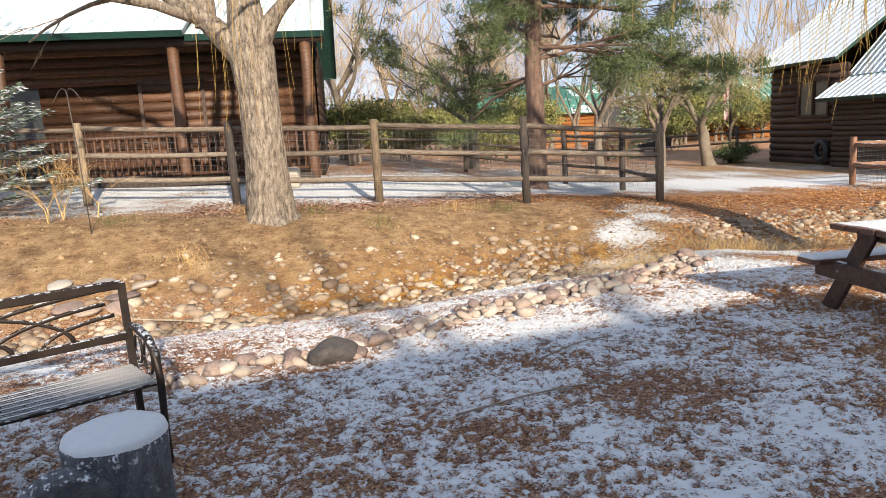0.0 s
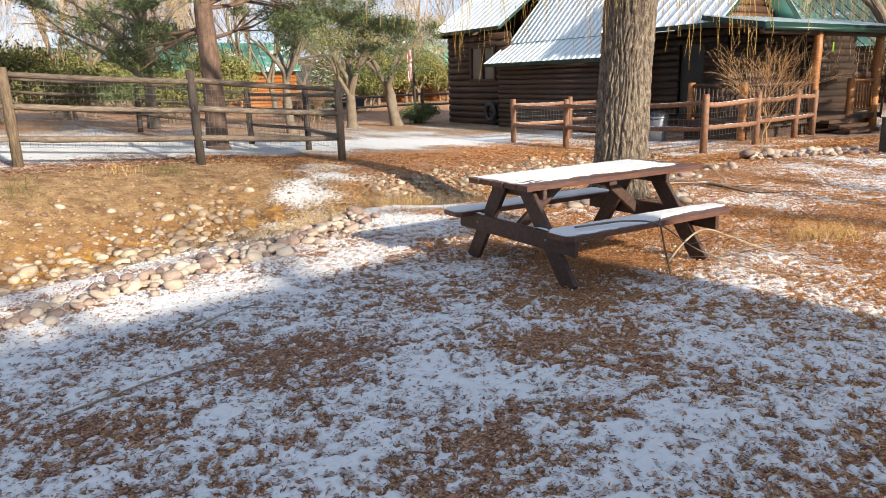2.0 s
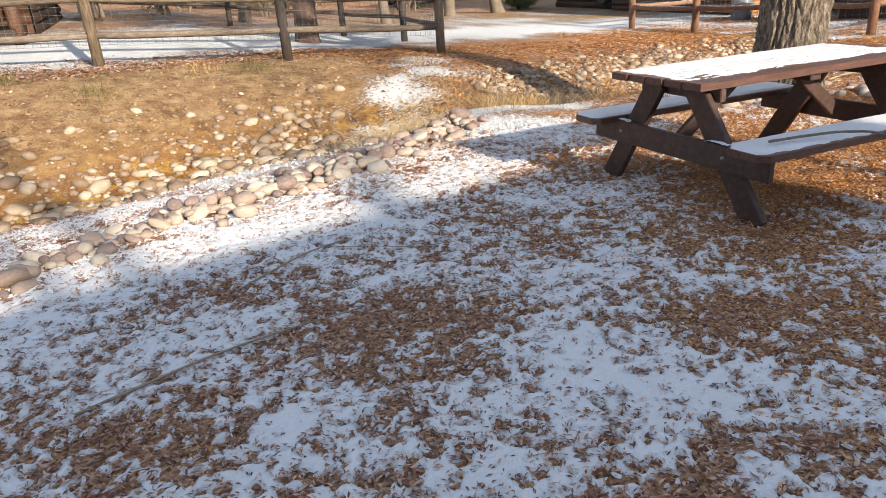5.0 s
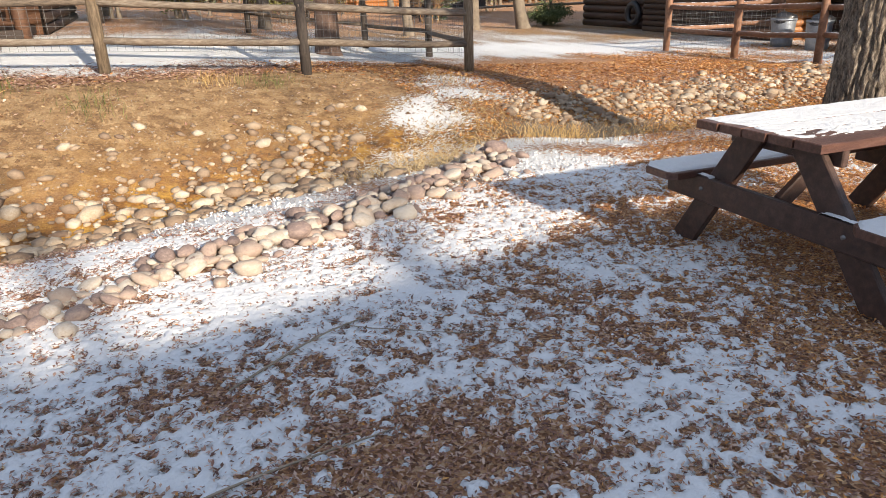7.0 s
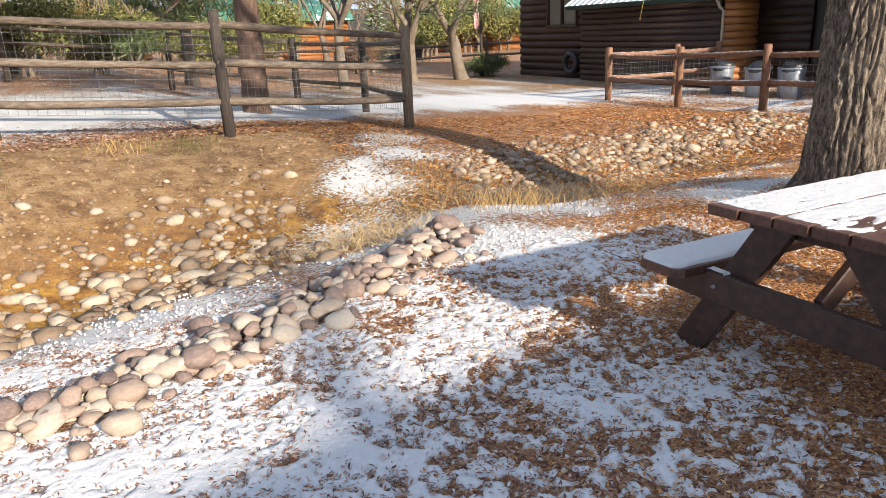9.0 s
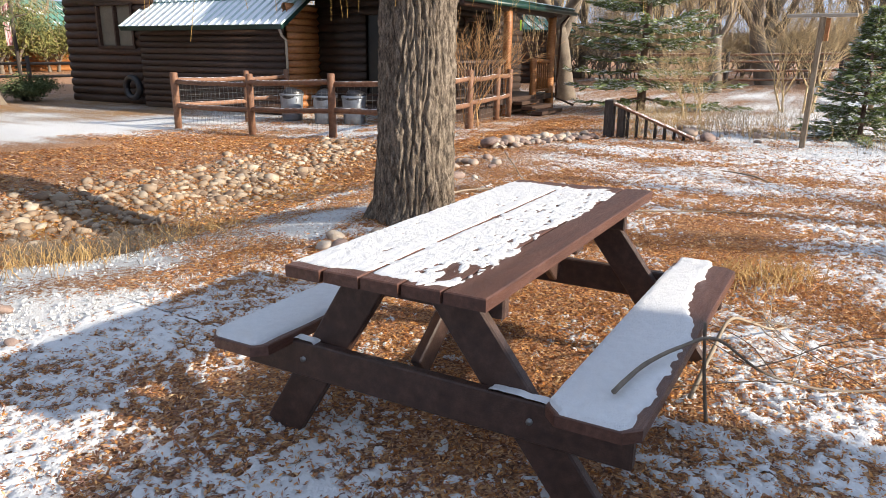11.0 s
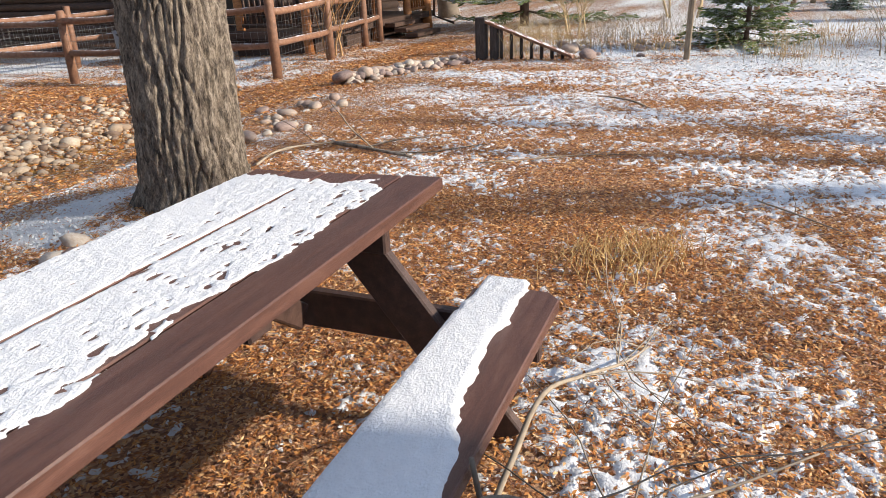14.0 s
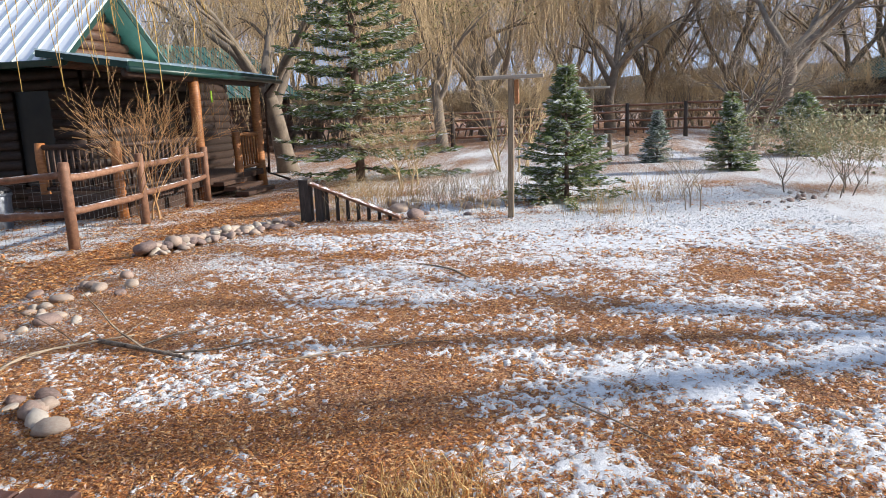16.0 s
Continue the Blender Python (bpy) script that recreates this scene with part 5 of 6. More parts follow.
def snow_layer(x0, x1, y0, y1, cell):
    """The thin snow on the lawn as one uneven sheet that dips under the litter where it has melted."""
    X, Y = np.meshgrid(np.arange(x0, x1, cell), np.arange(y0, y1, cell))
    r = np.random.RandomState(17)
    X, Y = X + r.uniform(-0.3, 0.3, X.shape) * cell, Y + r.uniform(-0.3, 0.3, Y.shape) * cell
    M = snow_relief(X, Y) * np.clip(relief_area(X, Y) * 2, 0, 1) - (1 - np.clip(relief_area(X, Y) * 2, 0, 1))
    Z = ground_z(X, Y) + 0.002 + np.where(M > 0, 0.02 * np.tanh(np.sqrt(np.clip(M, 0, 2)) * 1.1), 0.05 * np.maximum(M, -0.5))
    ny, nx = X.shape
    i = np.arange((ny - 1) * (nx - 1))
    a = (i // (nx - 1)) * nx + i % (nx - 1)
    fa = np.stack([a, a + 1, a + nx + 1, a + nx], 1)
    fa = fa[M.ravel()[fa].max(1) > 0.0]
    used, inv = np.unique(fa, return_inverse=True)
    co = np.stack([X, Y, Z], -1).reshape(-1, 3)[used].astype(np.float32)
    me = bpy.data.meshes.new("snow_layer")
    me.vertices.add(len(co))
    me.vertices.foreach_set("co", co.ravel())
    me.loops.add(fa.size)
    me.loops.foreach_set("vertex_index", inv.reshape(-1).astype(np.int32))
    me.polygons.add(len(fa))
    me.polygons.foreach_set("loop_start", np.arange(0, fa.size, 4, dtype=np.int32))
    me.polygons.foreach_set("use_smooth", [True] * len(fa))
    me.materials.append(SNOW)
    me.update(calc_edges=True)
    tagged(new("snow_layer", me), "thin patchy snow caught on the leaf litter", "snow", kind="stuff")


litter()
snow_layer(-2.2, 5.2, 0.5, 8.0, 0.0125)
snow_layer(5.2, 10.5, 0.5, 8.0, 0.0155)
snow_layer(10.5, 14.5, 0.5, 8.0, 0.022)
snow_clumps()


# ---- stones ----
STONE_MESH = []
for k in range(9):
    tv, tf = blob_template(k * 2.3 + 1, 1)
    STONE_MESH.append(MB().add(tv, tf).mesh("stone", STONE))
DARK_MESH = MB().add(*blob_template(5.0, 2)).mesh("boulder", STONE_DARK)


def stone_row(name, label, pts, n, spread, size, seed, pile=0.0):
    """Stones strewn along a line of (x, y) points."""
    rng = random.Random(seed)
    x0, y0 = pts[0]
    e = empty(name, pose(x0, y0, gz(x0, y0)), label, "stones")
    seg = [(Vector((*a, 0)), Vector((*b, 0))) for a, b in zip(pts, pts[1:])]
    for i in range(n):
        f = (i + rng.random()) / n * len(seg)
        a, b = seg[min(int(f), len(seg) - 1)]
        p = a.lerp(b, f % 1.0)
        nrm = Vector((-(b - a).y, (b - a).x, 0)).normalized()
        off = rng.gauss(0, spread)
        p = p + nrm * off
        s = size * rng.uniform(0.6, 1.45)
        o = new("stone", STONE_MESH[rng.randrange(9)])
        o.parent = e
        if rng.random() < 0.18:
            s *= 1.5
        sc = Vector((s * rng.uniform(1.0, 1.5), s * rng.uniform(0.8, 1.1), s * rng.uniform(0.55, 0.8)))
        lift = pile * max(0, 1 - abs(off) / (spread * 1.5 + 0.01)) * rng.random()
        o.matrix_basis = Matrix.LocRotScale((p.x - x0, p.y - y0, gz(p.x, p.y) - gz(x0, y0) + sc.z * 0.28 + lift), Euler((rng.gauss(0, 0.2), rng.gauss(0, 0.2), rng.uniform(0, 6.28))), sc)
    return e


stone_row("stone_border", "rounded pink and tan river stones edging the creek", [(-1.6, 5.75), (-0.5, 5.95), (0.4, 6.1), (1.0, 6.5), (1.66, 6.85)], 130, 0.09, 0.08, 3, 0.03)
stone_row("stone_border", "piled rounded pink and tan river stones edging the creek", [(1.66, 6.9), (2.4, 7.15), (3.2, 7.6), (4.0, 8.1), (4.6, 8.6)], 380, 0.15, 0.076, 4, 0.09)
stone_row("stone_border", "low wall of rounded river stones by the wooden railing", [(12.9, 9.3), (13.6, 9.1), (14.4, 8.85), (15.1, 8.25)], 120, 0.13, 0.105, 5, 0.1)
stone_row("stones", "rounded stones lying at the foot of the willow", [(6.6, 7.6), (7.1, 7.2), (7.4, 7.0)], 14, 0.2, 0.1, 6, 0.0)
stone_row("stones", "pale rounded stones among the fallen leaves", [(7.9, 6.9), (8.3, 7.0), (8.5, 7.3)], 11, 0.17, 0.11, 7, 0.0)
stone_row("stones", "half buried stones with snow along the dry creek", [(9.6, 8.3), (10.6, 8.5), (11.6, 9.0)], 20, 0.3, 0.11, 8, 0.0)
stone_row("stones", "brownish stones beside the snowy weeds", [(15.8, 7.0), (16.5, 6.3), (17.6, 5.9), (16.0, 5.0)], 26, 0.4, 0.13, 9, 0.0)
stone_row("stones", "low reddish stones edging the snowy bed", [(16.2, 1.1), (17.0, 0.6), (17.8, 0.0)], 16, 0.15, 0.07, 10, 0.0)
b = new("boulder", DARK_MESH)
b.matrix_basis = Matrix.LocRotScale((0.5, 6.02, gz(0.5, 6.02) + 0.06), Euler((0, 0, 0.4)), (0.34, 0.24, 0.21))
tagged(b, "large dark grey rounded boulder in the stone border", "boulder")


def cobbles():
    rng = np.random.RandomState(21)
    for k in range(4):
        xs, ys, ss = [], [], []
        n = 470
        x = rng.uniform(-3, 5.2, n)
        off = rng.normal(0.3, 0.68, n)
        y = creek_y(x) + off
        ok = (off > -1.1) & (off < 2.0) & (x < 3.6 + 0.4 * off)
        xs += list(x[ok]); ys += list(y[ok]); ss += list(rng.gamma(2.2, 0.038, ok.sum()))
        x = rng.uniform(6.0, 13.0, 480)
        y = creek_y(x) + np.abs(rng.normal(0.8, 0.42, 480))
        xs += list(x); ys += list(y); ss += list(rng.gamma(4, 0.02, 480))
        x = rng.uniform(-2, 4, 70)
        y = creek_y(x) - np.abs(rng.normal(0.5, 0.45, 70))
        xs += list(x); ys += list(y); ss += list(rng.gamma(5, 0.024, 70))
        x, y, s = np.array(xs), np.array(ys), np.clip(np.array(ss) * 0.82, 0.035, 0.24)
        pos = np.stack([x, y, ground_z(x, y) + s * 0.06], 1)
        tv, tf = blob_template(30 + k * 1.7, 0)
        scatter("creek_cobbles", STONE_BED, tv, tf, pos, rng.uniform(0, 6.28, len(x)), s * rng.uniform(1, 1.4, len(x)), s, s * rng.uniform(0.5, 0.75, len(x)), 0.15,
                "rounded tan cobbles strewn over the dry creek bed", "cobbles", seed=k)


cobbles()


def clods():
    rng = np.random.RandomState(33)
    x, y = field(rng, 5200, -6, 5.5, 10.2, 13.6)
    s = rng.gamma(3, 0.009, 5200)
    pos = np.stack([x, y, ground_z(x, y)], 1)
    scatter("soil_clods", CLOD, DOME_V, DOME_F, pos, rng.uniform(0, 6.28, 5200), s * 1.3, s, s * 0.45, 0.2, "small brown clods and pebbles on the bare bank", "soil", seed=3)


clods()
rng = random.Random(2)
slabs = empty("flagstones", pose(-2.3, 9.6, gz(-2.3, 9.6)), "broken yellowish flat rocks on the bare bank", "stones")
for i in range(8):
    x, y = -2.9 + i * 0.16 + rng.uniform(-0.1, 0.1), 9.6 + rng.uniform(-0.3, 0.3)
    o = new("stone", STONE_MESH[i])
    o.parent = slabs
    o.matrix_basis = Matrix.LocRotScale((x + 2.3, y - 9.6, gz(x, y) - gz(-2.3, 9.6) + 0.02), Euler((rng.gauss(0, 0.15), rng.gauss(0, 0.15), rng.uniform(0, 6))), (0.42, 0.3, 0.1))


# ---- conifers ----
def conifer(name, x, y, height, radius, mat, label, seed, whorls=22, per=8, sprays=26, bare=0.1, spray=(0.17, 0.05), droop=0.25, group=""):
    rng = random.Random(seed)
    npr = np.random.RandomState(seed)
    z0 = gz(x, y)
    t = empty(name, pose(x, y, z0), label, "tree", group)
    part("trunk", tube(MB(), [(0, 0, -0.1), (0.02, 0, height * 0.5), (0, 0.01, height)], [height * 0.012 + 0.02, height * 0.008 + 0.01, 0.006], 8), PINE_BARK, t)
    bm = MB()
    C, D = [], []
    for w in range(whorls):
        f = (w + rng.random() * 0.7) / whorls
        z = height * (bare + (1 - bare) * f)
        R = radius * (1 - f) ** 0.95 * rng.uniform(0.75, 1.1) + 0.04
        for k in range(per):
            a = rng.uniform(0, 6.28)
            L = R * rng.uniform(0.65, 1.1)
            d = Vector((math.cos(a), math.sin(a), 0))
            rise = 0.45 * f - droop * (1 - f)
            pts = [Vector((0, 0, z)) + d * (L * s) + Vector((0, 0, L * (rise * s + 0.18 * s * s))) for s in (0, 0.35, 0.7, 1.0)]
            tube(bm, pts, [0.012 * height / 4 + 0.004, 0.008, 0.005, 0.002], 3, cap=False)
            m = max(5, int(sprays * (0.3 + L / radius)))
            for i in range(m):
                s = rng.uniform(0.12, 1.0)
                p = pts[0].lerp(pts[3], s) + Vector((0, 0, -0.18 * L * s * (1 - s)))
                side = rng.choice((-1, 1)) * rng.uniform(0.4, 1.3)
                dd = (d + Vector((-d.y, d.x, 0)) * side + Vector((0, 0, rng.gauss(-0.1, 0.25)))).normalized()
                q = p + dd * spray[0] * 0.45 * (1.3 - 0.6 * s)
                C.append(q)
                D.append(dd)
    part("framework", bm, PINE_BARK, t)
    C, D = np.array(C), np.array(D)
    n = len(C)
    up = np.tile([0, 0, 1.0], (n, 1)) + npr.normal(0, 0.35, (n, 3))
    fo = quads("foliage", mat, C, D, up, npr.uniform(0.7, 1.3, n) * spray[0], npr.uniform(0.7, 1.3, n) * spray[1], t, bend=-0.15)
    fo["kind"] = "stuff"
    up2 = np.cross(D, up) + npr.normal(0, 0.3, (n, 3))
    fo = quads("foliage", mat, C + npr.normal(0, 0.02, (n, 3)), D, up2, npr.uniform(0.6, 1.1, n) * spray[0], npr.uniform(0.5, 1.0, n) * spray[1], t, bend=-0.1)
    fo["kind"] = "stuff"
    return t


conifer("spruce_tree", 22.2, 9.3, 8.5, 2.5, NEEDLE, "tall open green spruce dusted with snow", 1, 34, 10, 52, 0.04, (0.24, 0.05))
conifer("spruce_tree", 17.2, 4.15, 2.25, 1.0, NEEDLE, "small green spruce dusted with snow behind the pole", 2, 22, 9, 46, 0.02, (0.14, 0.032))
conifer("spruce_tree", 25.2, 1.8, 1.35, 0.5, NEEDLE_BLUE, "tiny blue spruce dusted with snow", 3, 18, 10, 34, 0.02, (0.12, 0.03))
conifer("spruce_tree", 22.3, 0.5, 1.75, 0.68, NEEDLE, "young pale spruce with snow on its boughs", 4, 20, 10, 40, 0.02, (0.13, 0.032))
conifer("spruce_tree", -5.15, 12.7, 3.6, 1.85, NEEDLE_BLUE, "blue spruce with spreading snowy lower boughs", 5, 18, 8, 44, 0.06, (0.17, 0.04), 0.1)
conifer("spruce_tree", 26.5, -2.2, 1.7, 1.1, NEEDLE, "dark green spruce bush by the far fence", 6, 18, 9, 30, 0.03, (0.2, 0.06))
conifer("spruce_tree", 15.5, 36.0, 3.0, 1.4, NEEDLE, "far dark spruce near the parked car", 7, 16, 8, 18, 0.03, (0.25, 0.08))


def foliage_cloud(name, mat, clumps, per, size, spread, seed, parent):
    npr = np.random.RandomState(seed)
    C = np.concatenate([np.array(c)[None] + npr.normal(0, spread, (per, 3)) * [1, 1, 0.6] for c in clumps])
    n = len(C)
    D = npr.normal(0, 1, (n, 3))
    D /= np.linalg.norm(D, axis=1, keepdims=True)
    U = npr.normal(0, 1, (n, 3))
    ob = quads(name, mat, C, D, U, npr.uniform(0.6, 1.4, n) * size[0], npr.uniform(0.6, 1.4, n) * size[1], parent)
    ob["kind"] = "stuff"
    return ob


def broad_tree(name, x, y, height, r, label, seed, bark=TWIG, leaf=None, per=60, size=(0.12, 0.04), spread=0.35, depth=4, trunks=1, fork=0.35, drop=0, drop_mat=None, droop=0.02, kids=(2, 4), lean=0.1, group="", sprd=0.5, up=1.1, tr=None):
    rng = random.Random(seed)
    t = empty(name, pose(x, y, gz(x, y)), label, "tree", group)
    tips = []
    mb, tk = MB(), MB()
    for k in range(trunks):
        a = rng.uniform(0, 6.28)
        d = Vector((math.cos(a) * lean, math.sin(a) * lean, 1))
        h = height * fork
        p = Vector((math.cos(a) * 0.1 * (trunks - 1), math.sin(a) * 0.1 * (trunks - 1), -0.1))
        pts, rad = [p], [r * 1.25]
        for i in range(5):
            d = (d + Vector((rng.gauss(0, 0.1), rng.gauss(0, 0.1), 0.1))).normalized()
            pts.append(pts[-1] + d * h / 5)
            rad.append(r * (1 - 0.06 * i))
        if trunks > 1:
            part("trunk", tube(MB(), pts, rad, 8, cap=False, wob=0.08, rng=rng), tr or LIMB, t)
        else:
            tube(tk, pts, rad, 10, cap=False, wob=0.08, rng=rng)
        for i in range(rng.randint(4, 6)):
            an = rng.uniform(0, 6.28)
            q = pts[-1] if i < 3 else pts[3].lerp(pts[-1], rng.random())
            grow(mb, q, (math.cos(an) * 0.7, math.sin(an) * 0.7, up), height * (1 - fork) * 0.55, r * 0.55, depth - 1, rng, droop, sprd, kids, twigs=tips, min_r=0.006 * height / 6, thick=tk)
    if tk.v:
        limbs = part("branchwork" if trunks > 1 else "trunk", tk, tr or LIMB, t)
        if trunks > 1:
            limbs["kind"] = "stuff"
    br = part("crown", mb, bark, t)
    br["kind"] = "stuff"
    if leaf:
        foliage_cloud("leaves", leaf, [tuple(p) for p, d in tips], per, size, spread, seed, t)
    if drop:
        dm = MB()
        hanging(dm, tips, rng, drop, height * 0.12, height * 0.4, 0.0012 * height, 0.12, 4)
        o = part("twig_curtain", dm, drop_mat or TWIG_TAN, t)
        o["kind"] = "stuff"
    return t

# ---- trees near and far ----
def ponderosa():
    x, y = 5.05, 16.5
    rng = random.Random(31)
    t = empty("pine_tree", pose(x, y, gz(x, y)), "tall pine with reddish bark and open clumps of needles", "tree")
    trunk([(0, 0, -0.2), (0.03, 0, 1.5), (0.0, 0.05, 3), (0.08, 0, 5), (0.05, 0, 9)], [0.24, 0.19, 0.175, 0.16, 0.09], PINE_BARK, t, n=40, furrow=0.1, seed=2)
    mb, clumps = MB(), []
    for i in range(46):
        z = rng.uniform(2.2, 8.0)
        a = rng.uniform(0, 6.28)
        L = rng.uniform(1.4, 3.2) * (1 - 0.35 * (z - 2.3) / 6.5)
        d = Vector((math.cos(a), math.sin(a), rng.uniform(-0.15, 0.3)))
        tips = []
        grow(mb, (0.05, 0, z), d, L, 0.05, 2, rng, -0.01, 0.5, (3, 5), twigs=tips)
        clumps += [tuple(p) for p, _ in tips]
    part("crown", mb, PINE_BARK, t)
    foliage_cloud("foliage", NEEDLE_PINE, clumps, 120, (0.17, 0.017), 0.13, 7, t)


ponderosa()

# leafy and bare trees behind the fence
broad_tree("bare_tree", 0.9, 30, 8, 0.2, "grey bare tree behind the log cabin", 41, TWIG, depth=4, kids=(3, 5), sprd=0.45)
broad_tree("bare_tree", 5.6, 27, 7, 0.2, "grey bare tree beyond the fences", 42, TWIG, depth=4, kids=(3, 4))
broad_tree("leafy_tree", 13.2, 27.5, 6.0, 0.2, "low tree with thin yellow-green foliage by the drive", 43, TWIG, JUNIPER, 60, (0.12, 0.03), 0.4, depth=3, fork=0.33)
broad_tree("leafy_tree", 15.0, 27.0, 5.6, 0.24, "low tree with thin yellow-green foliage by the cabin", 44, BARK_PALE, JUNIPER, 60, (0.12, 0.03), 0.4, depth=3, fork=0.3)
broad_tree("leafy_tree", 9.6, 24.5, 5.2, 0.16, "pine sapling with long yellow-green needles", 45, TWIG, NEEDLE_PINE, 60, (0.16, 0.014), 0.3, depth=3, fork=0.4)
for i, (x, y, h) in enumerate(((-0.6, 28.0, 2.4), (1.4, 27.5, 2.7), (3.2, 29, 2.2), (7.6, 34, 2.4), (4.8, 38, 3.0), (9.2, 40, 2.5))):
    broad_tree("juniper_bush", x, y, h, 0.07, "rounded yellow-green juniper bush", 50 + i, TWIG, JUNIPER, 70, (0.13, 0.05), 0.34, depth=2, trunks=3, fork=0.25, group="junipers beyond the fence")

# woods to the east
broad_tree("willow_tree", 26.3, 12.9, 9.0, 0.3, "leaning willow with dark trunk and tan hanging twigs", 61, TWIG_TAN, depth=4, fork=0.3, drop=900, drop_mat=TWIG_TAN, lean=0.35)
broad_tree("willow_tree", 33.2, 9.2, 8.5, 0.24, "crooked dark trunked willow with golden twigs", 62, TWIG_TAN, JUNIPER, 4, (0.2, 0.06), 0.5, depth=4, fork=0.42, drop=700, drop_mat=TWIG_TAN, lean=0.3)
broad_tree("willow_tree", 42, 8.2, 13, 0.42, "large golden weeping willow", 63, TWIG_TAN, depth=4, fork=0.28, trunks=2, drop=1500, drop_mat=TWIG_TAN, lean=0.3, droop=0.05)
broad_tree("bare_tree", 38.5, -4.8, 12, 0.36, "large dark bare tree with spreading limbs", 64, TWIG, depth=5, fork=0.28, kids=(2, 4), sprd=0.6, up=0.6)
broad_tree("bare_tree", 29, -1.4, 4.6, 0.09, "slender pale bare tree by the far fence", 65, TWIG, depth=4, fork=0.25, trunks=3, kids=(2, 4), tr=BARK_PALE)
broad_tree("willow_tree", 46, 2.0, 12, 0.3, "tan weeping willow beyond the fence", 66, TWIG_TAN, depth=4, fork=0.3, drop=1500, drop_mat=TWIG_TAN, droop=0.05)
woods = [broad_tree("bare_tree", 52, 14, 13, 0.28, "grey-brown bare woodland tree", 67, TWIG, depth=4, fork=0.25, kids=(3, 5), drop=260, drop_mat=TWIG, group="bare woods"),
         broad_tree("bare_tree", 55, -8, 14, 0.3, "grey-brown bare woodland tree", 68, TWIG_TAN, depth=4, fork=0.25, kids=(3, 5), drop=260, group="bare woods"),
         broad_tree("bare_tree", 58, 5, 15, 0.3, "tall slender bare woodland tree", 69, TWIG, depth=4, fork=0.2, kids=(3, 5), sprd=0.25, up=1.8, drop=220, drop_mat=TWIG_TAN, group="bare woods")]
rw = random.Random(77)
for i in range(96):
    a = radians(-40 + (80 if i < 56 else 155) * (i + rw.random()) / (56 if i < 56 else 96))
    d = rw.uniform(46, 90)
    x, y = 3 + math.cos(a) * d, 4 + math.sin(a) * d
    if 3 < x < 40 and y > 36 and rw.random() < 0.15:
        continue
    s = rw.uniform(0.6, 1.15) * (0.75 if y > 36 else 1)
    c = copy_thing(woods[rw.randrange(3)], Matrix.LocRotScale((x, y, gz(x, y)), Euler((0, 0, rw.uniform(0, 6.28))), None))
    c.scale = (s, s, s)

thicket = broad_tree("shrub", 44, 6, 3.4, 0.04, "tall tan bare thicket at the edge of the woods", 112, TWIG_TAN, depth=4, trunks=6, fork=0.2, kids=(2, 4), sprd=0.35, up=1.3, lean=0.3, group="thicket before the woods")
for i in range(44):
    a = radians(-32 + 66 * (i + rw.random()) / 44)
    d = rw.uniform(41, 56)
    x, y = 3 + math.cos(a) * d, 4 + math.sin(a) * d
    k = rw.uniform(0.7, 1.3)
    c = copy_thing(thicket, Matrix.LocRotScale((x, y, gz(x, y)), Euler((0, 0, rw.uniform(0, 6.28))), None))
    c.scale = (k * 1.2, k * 1.2, k)
bush = broad_tree("juniper_bush", -4, 40, 3.4, 0.09, "rounded olive juniper tree far across the drive", 59, TWIG, JUNIPER, 60, (0.2, 0.07), 0.42, depth=2, trunks=3, fork=0.25, group="junipers beyond the fence")
for i in range(26):
    x, y = rw.uniform(-12, 42), rw.uniform(40, 62)
    if abs(x - 17) < 3 and y < 46:
        continue
    c = copy_thing(bush, Matrix.LocRotScale((x, y, gz(x, y)), Euler((0, 0, rw.uniform(0, 6.28))), None))
    k = rw.uniform(0.7, 1.5)
    c.scale = (k, k, k * rw.uniform(0.8, 1.2))

# tall bare trees behind the near cabin, whose shadows reach the bank and the yard
for i, (x, y, hh) in enumerate(((4.1, -9.0, 12.0), (-1.8, -10.0, 14.0), (11.8, -9.5, 11.0))):
    broad_tree("bare_tree", x, y, hh, 0.24, "tall bare tree standing behind the near cabin", 101 + i, TWIG, depth=3, fork=0.4, kids=(2, 3), sprd=0.45)

# shrubs
broad_tree("shrub", 16.25, 11.35, 2.5, 0.022, "bare shrub with orange twigs beside the porch", 81, TWIG_RED, depth=4, trunks=3, fork=0.2, kids=(2, 4), sprd=0.3, up=1.6, lean=0.1, tr=TWIG_RED)
broad_tree("shrub", 17.6, 0.1, 1.7, 0.011, "pale willow shrub with frosted yellow-green leaves", 82, TWIG_TAN, FROST_LEAF, 5, (0.08, 0.02), 0.16, depth=3, trunks=6, fork=0.2, sprd=0.35, lean=0.25, tr=LIMB)
broad_tree("shrub", 16.1, 2.2, 1.3, 0.012, "thin bare weed stems standing in snow", 83, TWIG, depth=3, trunks=3, fork=0.3, sprd=0.3, tr=TWIG)
broad_tree("shrub", 18.6, -1.0, 1.4, 0.01, "frosted grey-green shrub in the snow", 84, TWIG_TAN, FROST_LEAF, 6, (0.08, 0.022), 0.2, depth=3, trunks=5, fork=0.2, sprd=0.35, lean=0.25, tr=LIMB)
broad_tree("shrub", 20.0, 7.4, 1.9, 0.02, "tan bare shrub by the spruce", 85, TWIG_TAN, depth=4, trunks=5, fork=0.25, sprd=0.3, tr=TWIG_TAN)
broad_tree("shrub", 23.5, 5.6, 3.0, 0.03, "tall tan bare shrub near the poles", 86, TWIG_TAN, depth=4, trunks=5, fork=0.25, sprd=0.25, up=1.6, tr=TWIG_TAN)
